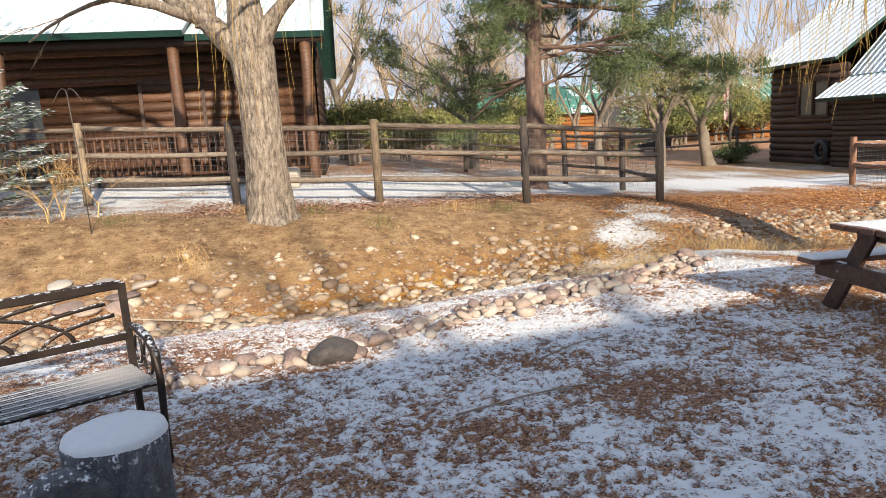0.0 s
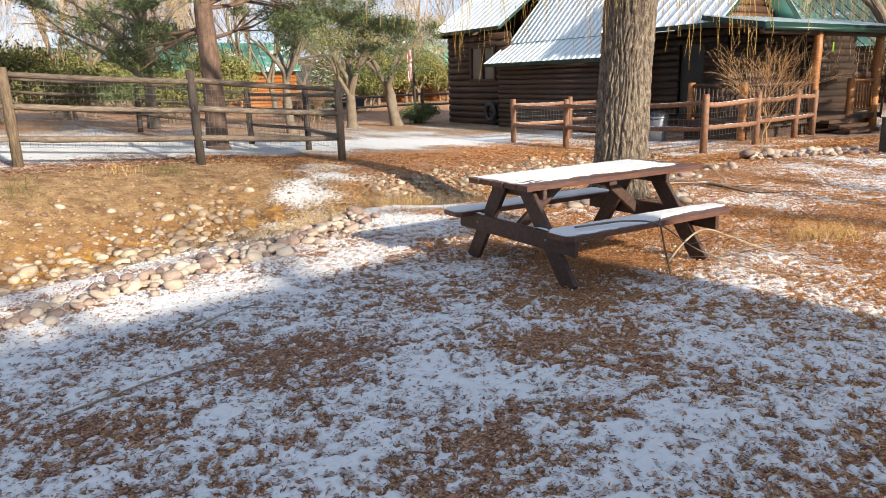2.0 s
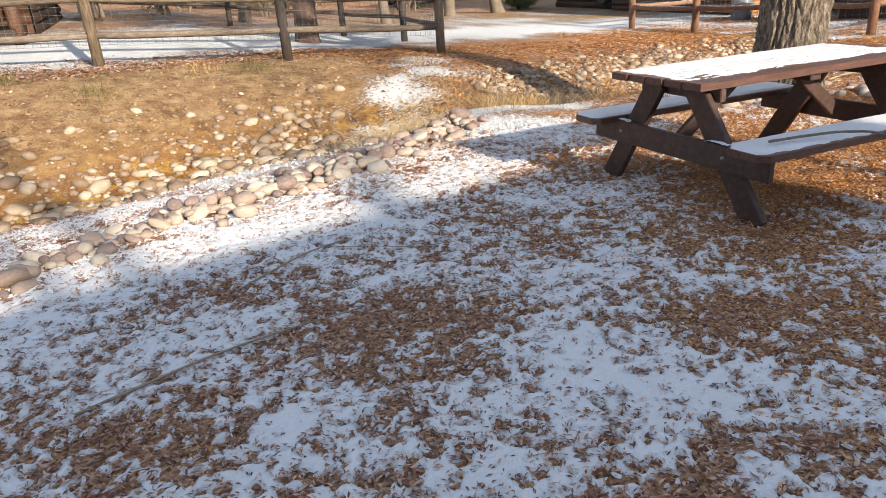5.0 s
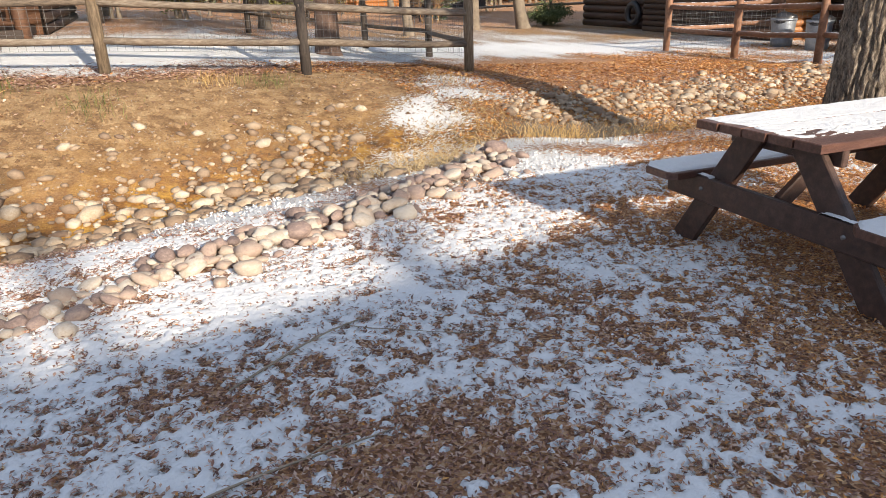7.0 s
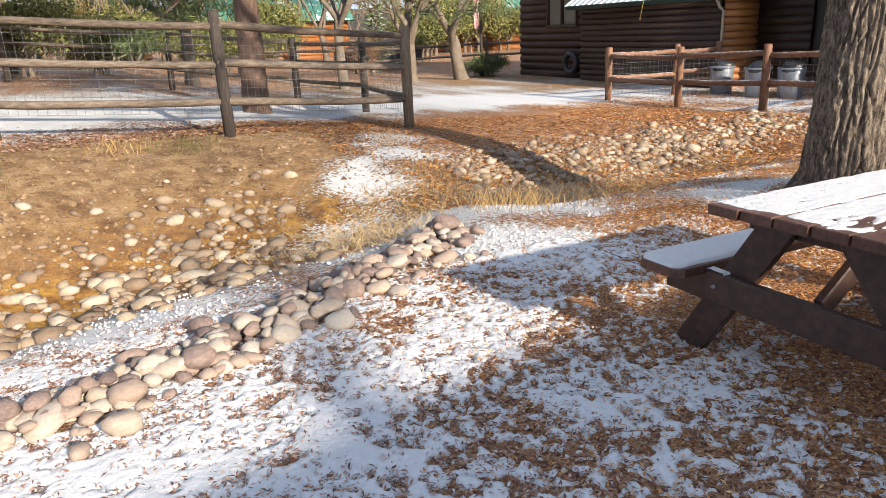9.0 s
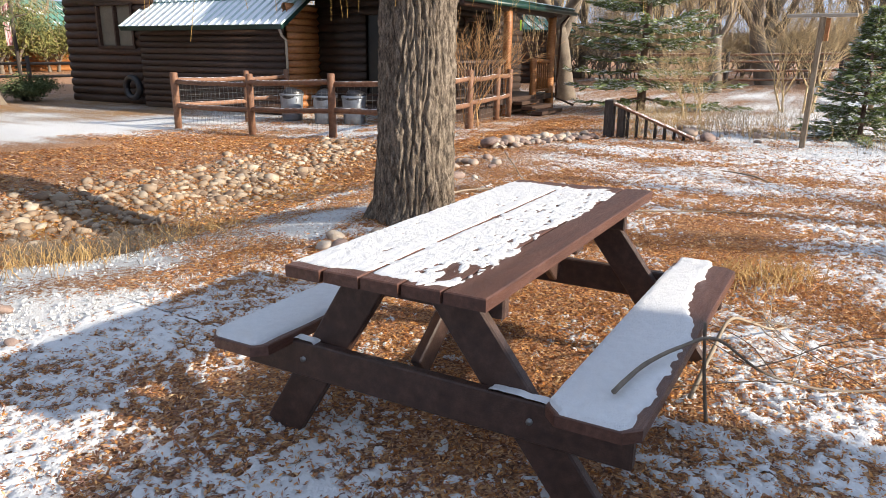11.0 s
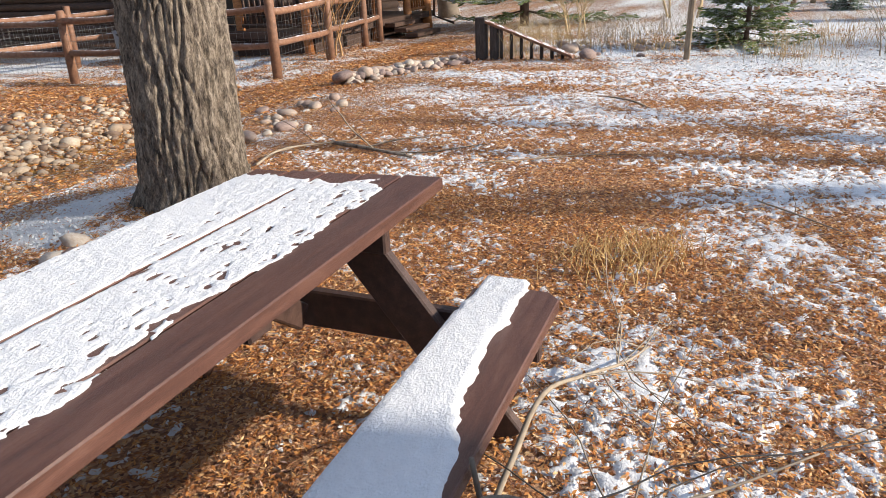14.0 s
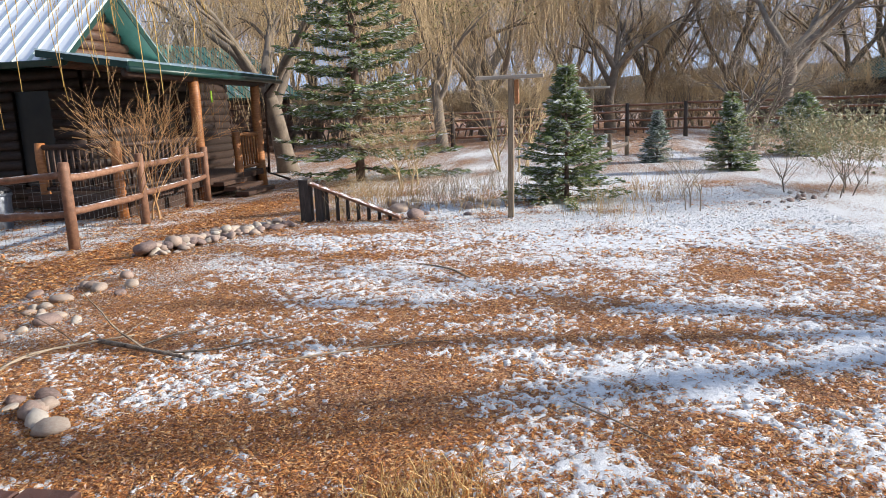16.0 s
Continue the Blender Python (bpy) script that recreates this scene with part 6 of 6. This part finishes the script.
broad_tree("shrub", 13.6, 33.0, 2.2, 0.03, "reddish bare shrub across the drive", 87, TWIG_RED, depth=4, trunks=5, fork=0.2, sprd=0.4, tr=TWIG_RED)
broad_tree("shrub", -3.3, 12.2, 1.3, 0.01, "dry straw-coloured weeds by the fence", 88, STRAW, depth=3, trunks=5, fork=0.25, sprd=0.4, tr=STRAW)


def tuft(x, y, n, h, w, mat, label, seed, name="dry_grass", lay=0.3):
    rng = random.Random(seed)
    mb = MB()
    for i in range(n):
        p = Vector((x + rng.gauss(0, w), y + rng.gauss(0, w), 0))
        p.z = gz(p.x, p.y) - 0.01
        d = Vector((rng.gauss(0, lay), rng.gauss(0, lay), 1)).normalized()
        L = h * rng.uniform(0.5, 1.2)
        bend = Vector((rng.gauss(0, 0.3), rng.gauss(0, 0.3), -0.2)) * L
        tube(mb, [p, p + d * L * 0.55, p + d * L + bend * 0.6], [0.003, 0.0025, 0.001], 3, cap=False)
    ob = part(name, mb, mat)
    tagged(ob, label, "grass", kind="stuff")


tuft(7.55, 4.75, 130, 0.2, 0.14, STRAW, "tuft of dry golden grass in the leaf litter", 1)
tuft(7.75, 4.5, 80, 0.18, 0.1, STRAW, "tuft of dry golden grass in the leaf litter", 2)
tuft(6.1, 9.7, 700, 0.3, 0.4, LIMB, "tangle of dead grey brush on the creek bank", 3, "dead_brush", 0.9)
tuft(6.9, 9.3, 120, 0.25, 0.3, STRAW, "tangle of dead brush and straw on the creek bank", 4, "dead_brush", 0.8)
tuft(4.3, 9.3, 260, 0.22, 0.35, TWIG_TAN, "dead twigs beside the stone pile", 5, "dead_brush", 0.9)
for i, (x, y) in enumerate(((5.0, 10.6), (4.4, 10.1), (5.6, 11.1), (5.9, 10.2), (3.9, 9.6))):
    tuft(x, y, 130, 0.16, 0.28, STRAW if i % 2 else TWIG_TAN, "dry straw and leaves lying on the snowy berm", 60 + i, "dead_brush", 0.9)
tuft(5.6, 9.2, 200, 0.2, 0.25, STRAW, "clump of dry grass on the creek bank", 6)
for i, (x, y) in enumerate(((15.9, 7.6), (16.6, 7.0), (17.3, 6.4), (17.9, 7.6), (16.5, 5.6), (18.8, 6.6), (15.7, 3.6), (17.5, 2.7), (19.2, 5.4), (18.6, 8.2))):
    tuft(x, y, 110, 0.55, 0.35, (TWIG_TAN, STRAW, TWIG)[i % 3], "frosted dry weeds standing in the snow", 20 + i, "dry_weeds", 0.25)
for i, (x, y) in enumerate(((-2.6, 11.8), (-0.9, 12.6), (0.2, 12.3), (2.6, 12.7), (3.3, 12.6), (5.8, 12.6), (1.2, 11.6), (-1.5, 10.4))):
    tuft(x, y, 60, 0.2, 0.18, STRAW if i % 2 else JUNIPER, "small tuft of grass on the bare bank", 40 + i)


# ---- branches lying about ----
def stick(name, pts, r0, r1, mat, label, twigs=0, seed=0):
    rng = random.Random(seed)
    P = [Vector(p) for p in pts]
    e = empty(name, pose(*P[0]), label, "branch")
    o = P[0]
    Q = []
    for i in range(len(P) - 1):
        p0, p1, p2, p3 = P[max(i - 1, 0)], P[i], P[i + 1], P[min(i + 2, len(P) - 1)]
        for k in range(5):
            t = k / 5
            Q.append(0.5 * ((2 * p1) + (p2 - p0) * t + (2 * p0 - 5 * p1 + 4 * p2 - p3) * t * t + (3 * p1 - p0 - 3 * p2 + p3) * t ** 3) - o)
    Q.append(P[-1] - o)
    n = len(Q)
    part("stem", tube(MB(), Q, [r0 + (r1 - r0) * i / (n - 1) for i in range(n)], 7, wob=0.1, rng=rng), mat, e)
    for i in range(twigs):
        k = rng.randrange(n // 2, n)
        d = Vector((rng.gauss(0.3, 0.6), rng.gauss(-0.1, 0.6), rng.gauss(0.05, 0.12)))
        mb = grow(MB(), Q[k], d, rng.uniform(0.3, 0.9), r1 * 0.9, 0, rng, 0.02, 0.5, (1, 3), seg=6, min_r=0.002)
        part("twig", mb, mat, e)
    return e


BR1 = [(4.62, 4.82, 0.485), (4.85, 4.79, 0.487), (5.05, 4.71, 0.495), (5.29, 4.63, 0.45), (5.54, 4.47, 0.25), (5.86, 4.22, 0.1), (6.25, 3.9, 0.03)]
BR2 = [(5.52, 4.74, 0.08), (5.66, 4.69, 0.25), (5.86, 4.66, 0.33), (6.13, 4.6, 0.24), (6.5, 4.52, 0.09), (6.75, 4.46, 0.03)]
BR3 = [(5.49, 4.66, 0.0), (5.42, 4.68, 0.25), (5.36, 4.69, 0.48)]
stick("fallen_branch", BR1, 0.0085, 0.0035, LIMB, "grey broken branch arching off the picnic seat", 7, 1)
stick("fallen_branch", BR2, 0.01, 0.004, TWIG, "pale forked branch lying beside the picnic seat", 8, 2)
stick("fallen_branch", BR3, 0.008, 0.006, LIMB, "short grey stick propped against the seat", 0, 3)
stick("fallen_branch", [(9.55, 7.5, 0.03), (9.4, 7.1, 0.04), (9.25, 6.6, 0.03)], 0.02, 0.012, BARK_PALE, "pale fallen branch among the leaves", 3, 4)
stick("fallen_branch", [(8.7, 7.7, 0.04), (9.2, 7.75, 0.05), (9.7, 7.3, 0.03)], 0.012, 0.006, TWIG, "thin grey fallen branch among the leaves", 5, 5)
stick("fallen_branch", [(11.6, 5.0, 0.01), (12.0, 5.3, 0.03), (12.4, 5.9, 0.01)], 0.015, 0.006, TWIG, "thin grey fallen branch in the snow", 3, 6)
stick("fallen_branch", [(8.75, 4.05, 0.03), (8.55, 3.85, 0.03), (8.3, 3.6, 0.02)], 0.006, 0.003, TWIG, "thin grey fallen twig in the leaves", 3, 7)
stick("fallen_branch", [(9.2, 6.0, 0.03), (9.6, 5.3, 0.03), (9.75, 4.9, 0.02)], 0.007, 0.003, TWIG, "thin grey fallen twig in the leaves", 4, 8)
stick("fallen_branch", [(1.9, 5.5, 0.02), (2.3, 5.75, 0.04), (2.6, 5.9, 0.02)], 0.006, 0.003, TWIG, "thin twig on the snow", 1, 9)
stick("fallen_branch", [(1.2, 4.7, 0.02), (1.8, 4.9, 0.03), (2.4, 5.0, 0.02)], 0.007, 0.003, TWIG, "thin twig dusted with snow", 2, 10)
stick("fallen_branch", [(-1.9, 9.1, gz(-1.9, 9.1) + 0.03), (-1.2, 8.9, gz(-1.2, 8.9) + 0.05), (-0.6, 8.6, gz(-0.6, 8.6) + 0.02)], 0.015, 0.006, TWIG, "crooked dead branch on the bank", 4, 11)


# ---- wooden railing and clothes poles ----
def stair_rail():
    x, y = 15.4, 8.1
    e = empty("wooden_railing", pose(x, y, gz(x, y)), "low dark wooden stair railing running down to the ground", "railing")
    part("post", box(MB(), (0, 0, 0.3), (0.17, 0.17, 0.72), ch=0.015), FENCE_DARK, e, smooth=False)
    part("post", box(MB(), (0, -0.22, 0.24), (0.13, 0.13, 0.6), ch=0.015), FENCE_DARK, e, smooth=False)
    part("handrail", plank_between(MB(), (0, 0.05, 0.64), (-0.05, -1.5, 0.06), 0.14, 0.055, (0.0, 0.36, 0.93)), REDRAIL, e, smooth=False)
    for i in range(7):
        f = 0.22 + 0.11 * i
        yy, zt = -1.5 * f, 0.62 - 0.56 * f
        part("baluster", tube(MB(), [(0, yy, -0.05), (0, yy, zt)], [0.03, 0.028], 7), FENCE_DARK, e)


stair_rail()


def clothes_pole(x, y, h, arm, label, feeder):
    e = empty("clothes_pole", pose(x, y, gz(x, y)), label, "pole")
    part("pole", box(MB(), (0.0, 0.0, h / 2 - 0.05), (0.085, 0.085, h + 0.1), Matrix.Rotation(0.02, 3, "X"), ch=0.012), FENCE_POST, e, smooth=False)
    part("crossarm", box(MB(), (-0.02, 0, h + 0.01), (0.1, arm, 0.055), ch=0.01), GREY_PAINT, e, "pale weathered crossarm with snow", smooth=False)
    if feeder:
        part("block", box(MB(), (0.0, -0.1, h - 0.2), (0.1, 0.06, 0.34)), LOG_ORANGE, e, smooth=False)


clothes_pole(15.5, 4.93, 2.02, 0.98, "weathered wooden T-shaped clothes pole with snow on its arm", True)
clothes_pole(23.5, 3.6, 2.0, 0.9, "far pale wooden T-shaped clothes pole", False)

# fence far behind the spruces
rail_fence("rail_fence", [(36, 14), (37.5, 9.5), (39.5, 5.0), (40.5, 1.5), (39.3, -1.0), (36.5, -4.5), (33.5, -8.5)], [1.6] * 7, [FENCE_DARK] * 7,
           (0.4, 0.8, 1.2, 1.5), 0.1, 0.055, "far dark wooden rail fence with snow on its rails", None, seed=12, rail_mat=REDRAIL)
rail_fence("rail_fence", [(25.5, 3.9), (26.3, 3.0), (28, 2.4)], [0.7, 0.75, 0.6], [FENCE_POST] * 3, (0.35,), 0.07, 0.06, "short posts with a low log rail in the snow", None, seed=13)
rail_fence("rail_fence", [(9, 36), (14, 35), (20, 33.5), (26, 32)], [1.3] * 4, [FENCE_DARK] * 4, (0.5, 1.0), 0.08, 0.06, "far dark rail fence across the drive", None, seed=14)


# ---- garden bench and stump ----
def garden_bench():
    ang = 32
    e = empty("garden_bench", pose(-0.55, 4.88, gz(-0.55, 4.88), 0, 0, ang) @ Matrix.Diagonal((1, 0.84, 1, 1)), "dark brown metal garden bench with lattice back, dusted with snow", "bench")
    L, D = 1.25, 0.5
    def rod(name, pts, r, n=6):
        return part(name, tube(MB(), pts, [r] * len(pts), n), BLACK_METAL, e)
    for x in (0.0, -L):
        part("back_leg", box(MB(), (x, 0.06, 0.44), (0.035, 0.05, 0.92), Matrix.Rotation(-0.12, 3, "X"), ch=0.004), BLACK_METAL, e, smooth=False)
        arm = [(x, 0.02, 0.66), (x, -0.12, 0.67), (x, -0.3, 0.645), (x, -0.43, 0.58), (x, -0.47, 0.45), (x, -0.46, 0.2), (x, -0.48, 0.0)]
        part("arm", tube(MB(), arm, [0.02, 0.024, 0.024, 0.022, 0.02, 0.018, 0.018], 8), BLACK_METAL, e)
        rod("scroll", [(x, -0.1 + 0.07 * math.cos(k * 0.7), 0.55 + 0.08 * math.sin(k * 0.7)) for k in range(10)], 0.008)
        rod("scroll", [(x, -0.28 + 0.08 * math.cos(k * 0.7), 0.53 + 0.09 * math.sin(k * 0.7)) for k in range(10)], 0.008)
        rod("side_rail", [(x, 0.03, 0.4), (x, -0.46, 0.42)], 0.015)
    for i in range(6):
        y = -0.02 - i * 0.082
        part("seat_slat", box(MB(), (-L / 2, y, 0.425), (L, 0.045, 0.018)), BLACK_METAL, e, smooth=False)
    part("top_rail", box(MB(), (-L / 2, 0.115, 0.885), (L, 0.04, 0.05)), BLACK_METAL, e, smooth=False)
    part("lower_rail", box(MB(), (-L / 2, 0.075, 0.6), (L, 0.035, 0.045)), BLACK_METAL, e, smooth=False)
    for c0, r in ((-0.1, 0.34), (-0.1, 0.55), (-0.1, 0.78), (-L + 0.1, 0.34), (-L + 0.1, 0.55), (-L + 0.1, 0.78)):
        sgn = -1 if c0 > -L / 2 else 1
        pts = []
        for k in range(12):
            a = math.pi / 2 * k / 11
            px, pz = c0 + sgn * (r * 1.25 * math.sin(a)) - sgn * 0.1, 0.61 + 0.26 * (r / 0.78) * math.cos(a)
            if -L < px < 0:
                pts.append((px, 0.08 + (pz - 0.6) * 0.12, pz))
        if len(pts) > 2:
            part("back_arc", tube(MB(), pts, [0.013] * len(pts), 6), BLACK_METAL, e)
    for i in range(6):
        y = -0.02 - i * 0.082
        ob = part("snow_on_slat", box(MB(), (0, 0, 0), (L - 0.04, 0.042, 0.018), ch=0.007), SNOW)
        ob.matrix_basis = e.matrix_basis @ pose(-L / 2, y, 0.442)
        tagged(ob, "strip of snow on a bench slat", "snow", kind="stuff")


garden_bench()


def stump(x, y, r, h):
    e = empty("tree_stump", pose(x, y, gz(x, y)), "grey weathered log stump with snow on its flat top", "stump")
    n = 40
    vs, fs = [], []
    rows = [(-0.05, 1.06), (0.1, 1.0), (h * 0.5, 0.97), (h * 0.8, 0.98), (h - 0.012, 0.99), (h, 0.96)]
    for z, k in rows:
        for j in range(n):
            a = 2 * math.pi * j / n
            rr = r * k * (1 + 0.07 * noise.noise(Vector((math.cos(a) * 1.5, math.sin(a) * 1.5, z * 0.5))) + 0.025 * noise.noise(Vector((math.cos(a) * 9, math.sin(a) * 9, z * 2))))
            vs.append((math.cos(a) * rr, math.sin(a) * rr, z))
    for i in range(len(rows) - 1):
        for j in range(n):
            p, q = i * n + j, i * n + (j + 1) % n
            fs.append((p, q, q + n, p + n))
    fs.append(tuple((len(rows) - 1) * n + j for j in range(n)))
    part("log", MB().add(vs, fs), STUMP_BARK, e)
    sv = [(0, 0, 0.035)]
    for k, (f, z) in enumerate(((0.55, 0.034), (0.85, 0.03), (0.97, 0.016), (1.0, -0.004))):
        for j in range(n):
            a = 2 * math.pi * j / n
            rr = r * 0.98 * f * (1 + 0.05 * noise.noise(Vector((math.cos(a) * 1.5, math.sin(a) * 1.5, h * 0.5))))
            sv.append((math.cos(a) * rr, math.sin(a) * rr, z + 0.004 * noise.noise(Vector((math.cos(a) * rr * 30, math.sin(a) * rr * 30, 0)))))
    sf = [(0, 1 + j, 1 + (j + 1) % n) for j in range(n)]
    for k in range(3):
        for j in range(n):
            p, q = 1 + k * n + j, 1 + k * n + (j + 1) % n
            sf.append((p, p + n, q + n, q))
    s = part("snow_cap", MB().add(sv, sf), SNOW)
    s.location = (x, y, gz(x, y) + h)
    tagged(s, "smooth cap of snow on the stump", "snow", kind="stuff")


stump(-0.36, 3.87, 0.215, 0.44)
disc = empty("log_slice", pose(-0.5, 3.66, gz(-0.5, 3.66) + 0.2, -78, 0, 22), "frosted round log slice leaning on the stump", "log slice")
tv = tube(MB(), [(0, 0, -0.05), (0, 0, -0.045), (0, 0, 0.045), (0, 0, 0.05)], [0.19, 0.205, 0.205, 0.19], 28)
part("slice", tv, STUMP_BARK, disc)


# ---- things by the cabins ----
def bin_can(x, y, r, h, mat, label):
    e = empty("dustbin", pose(x, y, gz(x, y)), label, "dustbin")
    part("can", tube(MB(), [(0, 0, 0), (0, 0, h * 0.5), (0, 0, h), (0, 0, h + 0.02)], [r * 0.85, r * 0.93, r, r * 0.97], 18), mat, e)
    part("rim", tube(MB(), [(0, 0, h - 0.02), (0, 0, h + 0.03)], [r * 1.06, r * 1.06], 18), mat, e)
    tv, tf = blob_template(x, 2)
    part("bag", MB().add([(a * r * 1.9, b * r * 1.9, h + 0.02 + c * 0.3) for a, b, c in tv], tf), BLACK_PLASTIC, e, "black plastic bag with snow")


for x, y in ((16.1, 16.2), (16.0, 15.1), (16.2, 14.4)):
    bin_can(x, y, 0.28, 0.62, GALV, "grey metal dustbin holding a black bag by the cabin wall")


def parked_car(x, y, ang):
    e = empty("car", pose(x, y, gz(x, y), 0, 0, ang), "black car parked far across the drive", "car")
    prof = [(-2.2, 0.35), (-2.2, 0.85), (-1.4, 0.98), (-0.8, 1.42), (0.9, 1.45), (1.7, 0.98), (2.2, 0.9), (2.2, 0.35)]
    n = len(prof)
    vs = [(px, sy * (0.85 if pz < 1.2 else 0.68), pz) for sy in (-1, 1) for px, pz in prof]
    part("body", MB().add(vs, [tuple(range(n)), tuple(range(n, 2 * n))[::-1]] + [(i, (i + 1) % n, n + (i + 1) % n, n + i) for i in range(n)]), BLACK_PLASTIC, e, smooth=False)
    for wx in (-1.35, 1.35):
        for wy in (-0.8, 0.8):
            w = part("wheel", tube(MB(), [(wx, wy - 0.1, 0.32), (wx, wy + 0.1, 0.32)], [0.32, 0.32], 16), BLACK_PLASTIC, e)
            part("rim", tube(MB(), [(wx, wy - 0.11, 0.32), (wx, wy + 0.11, 0.32)], [0.18, 0.18], 12), GALV, w)
    for sy in (-1, 1):
        part("side_window", MB().add([(-0.75, sy * 0.75, 1.0), (1.5, sy * 0.75, 1.0), (0.85, sy * 0.71, 1.38), (-0.7, sy * 0.71, 1.38)], [(0, 1, 2, 3)]), DARK_GLASS, e, smooth=False)


parked_car(16.8, 39, 15)


def far_cabin(x, y, w, d, h, ridge, ang, wall, label, name="log_cabin"):
    e = empty(name, pose(x, y, gz(x, y), 0, 0, ang), label, "house")
    for a, b in (((-w, -d), (w, -d)), ((w, -d), (w, d)), ((w, d), (-w, d)), ((-w, d), (-w, -d))):
        log_wall(e, a, b, 0, h, 0.3, wall)
    roof_plane(e, [(-w - 0.5, -d - 0.6, h - 0.15), (w + 0.5, -d - 0.6, h - 0.15), (w + 0.5, 0, ridge), (-w - 0.5, 0, ridge)], GREEN_FAR, GREEN_TRIM, 16)
    roof_plane(e, [(w + 0.5, d + 0.6, h - 0.15), (-w - 0.5, d + 0.6, h - 0.15), (-w - 0.5, 0, ridge), (w + 0.5, 0, ridge)], GREEN_FAR, GREEN_TRIM, 16)
    for sx in (-1, 1):
        part("gable", MB().add([(sx * w, -d, h), (sx * w, d, h), (sx * w, 0, ridge - 0.1), (sx * (w - 0.1), -d, h), (sx * (w - 0.1), d, h), (sx * (w - 0.1), 0, ridge - 0.1)], [(0, 1, 2), (5, 4, 3), (0, 3, 4, 1), (1, 4, 5, 2), (2, 5, 3, 0)]), wall, e, smooth=False)
    window(e, (0, -d - 0.05, h * 0.55), 1.4, 1.1, "y", CURTAIN)
    part("door", box(MB(), (-w * 0.6, -d - 0.12, 1.0), (0.95, 0.06, 2.0)), GREEN_TRIM, e, smooth=False)


GREEN_FAR = material("green_roof_bare", [(0.3, (0.04, 0.2, 0.15)), (0.7, (0.09, 0.3, 0.23))], 3, 30, 0.45, bump=0.05, snow=0.3, snow_up=0.5, snow_scale=0.8)
far_cabin(17.0, 60, 5, 3, 2.8, 5.0, -8, LOG_ORANGE, "far log cabin with a green metal roof")
far_cabin(34, 58, 4.5, 3, 2.8, 5.0, 10, LOG_ORANGE, "far log cabin with a green metal roof beyond the drive")
far_cabin(5.4, 62, 1.8, 2.2, 2.6, 4.3, 60, LOG_ORANGE, "small far shed with orange log walls and green roof", "shed")
far_cabin(38, 24, 5, 3.5, 2.8, 5.4, -20, LOG_DARK, "dark log cabin seen behind the willow")
far_cabin(47, -14.5, 4.5, 3.5, 2.4, 4.0, 0, LOG_DARK, "dark brown cabin beyond the bare trees")


def flag(x, y):
    e = empty("flag", pose(x, y, gz(x, y)), "faded striped flag hanging from a porch pole", "flag")
    part("pole", tube(MB(), [(0, 0, 0), (0, 0, 3.1)], [0.06, 0.05], 8), FENCE_DARK, e)
    vs, fs = [], []
    for i in range(6):
        for j in range(9):
            vs.append((-0.05 - i * 0.05, 0.05 * math.sin(i * 1.7 + j * 0.3), 3.0 - j * 0.16))
    for i in range(5):
        for j in range(8):
            fs.append((i * 9 + j, i * 9 + j + 1, (i + 1) * 9 + j + 1, (i + 1) * 9 + j))
    part("cloth", MB().add(vs, fs), RED_CLOTH, e)


flag(16.2, 27.6)
hook = empty("garden_hook", pose(-2.85, 11.3, gz(-2.85, 11.3)), "thin dark iron garden hook standing on the bank", "garden hook")
part("stem", tube(MB(), [(0, 0, -0.1), (-0.03, 0, 1.0), (-0.08, 0, 1.95)], [0.008] * 3, 6), FENCE_DARK, hook)
for s in (-1, 1):
    part("hook", tube(MB(), [(-0.08 + s * 0.2 * (1 - math.cos(k * 0.5)) * 0.5, 0, 1.9 + 0.1 * math.sin(k * 0.8)) for k in range(7)], [0.006] * 7, 5), FENCE_DARK, hook)
ob = part("fish_ornament", box(MB(), (19.7, 11.8, 2.1), (0.05, 0.04, 0.25), ch=0.02), LIME)
tagged(ob, "lime green ornament hanging from the porch eave", "ornament")
block = part("stone_block", box(MB(), (0, 0, 0.2), (0.5, 0.4, 0.44), ch=0.04), GREY_PAINT, smooth=False)
block.location = (-0.45, 16.15, gz(-0.45, 16.15))
tagged(block, "pale tan block standing by the cabin corner", "block")



# ---- hills at the horizon ----
def hills():
    vs, fs = [], []
    n = 90
    for i in range(n + 1):
        a = 2 * math.pi * i / n
        hgt = 9 + 7 * noise.noise(Vector((math.cos(a) * 3, math.sin(a) * 3, 0)))
        for r, z in ((240, -2), (300, hgt), (420, hgt * 1.6)):
            vs.append((math.cos(a) * r, math.sin(a) * r, z))
    for i in range(n):
        for k in range(2):
            p = i * 3 + k
            fs.append((p, p + 3, p + 4, p + 1))
    tagged(part("backdrop", MB().add(vs, fs), HILL), "low scrubby hills at the horizon", "hills", kind="structure")


hills()

broad_tree("shrub", 16.2, 27.4, 1.1, 0.03, "dark rounded evergreen shrub at the cabin corner", 91, TWIG, NEEDLE_PINE, 60, (0.08, 0.03), 0.14, depth=2, trunks=4, fork=0.2, sprd=0.5, up=0.6)
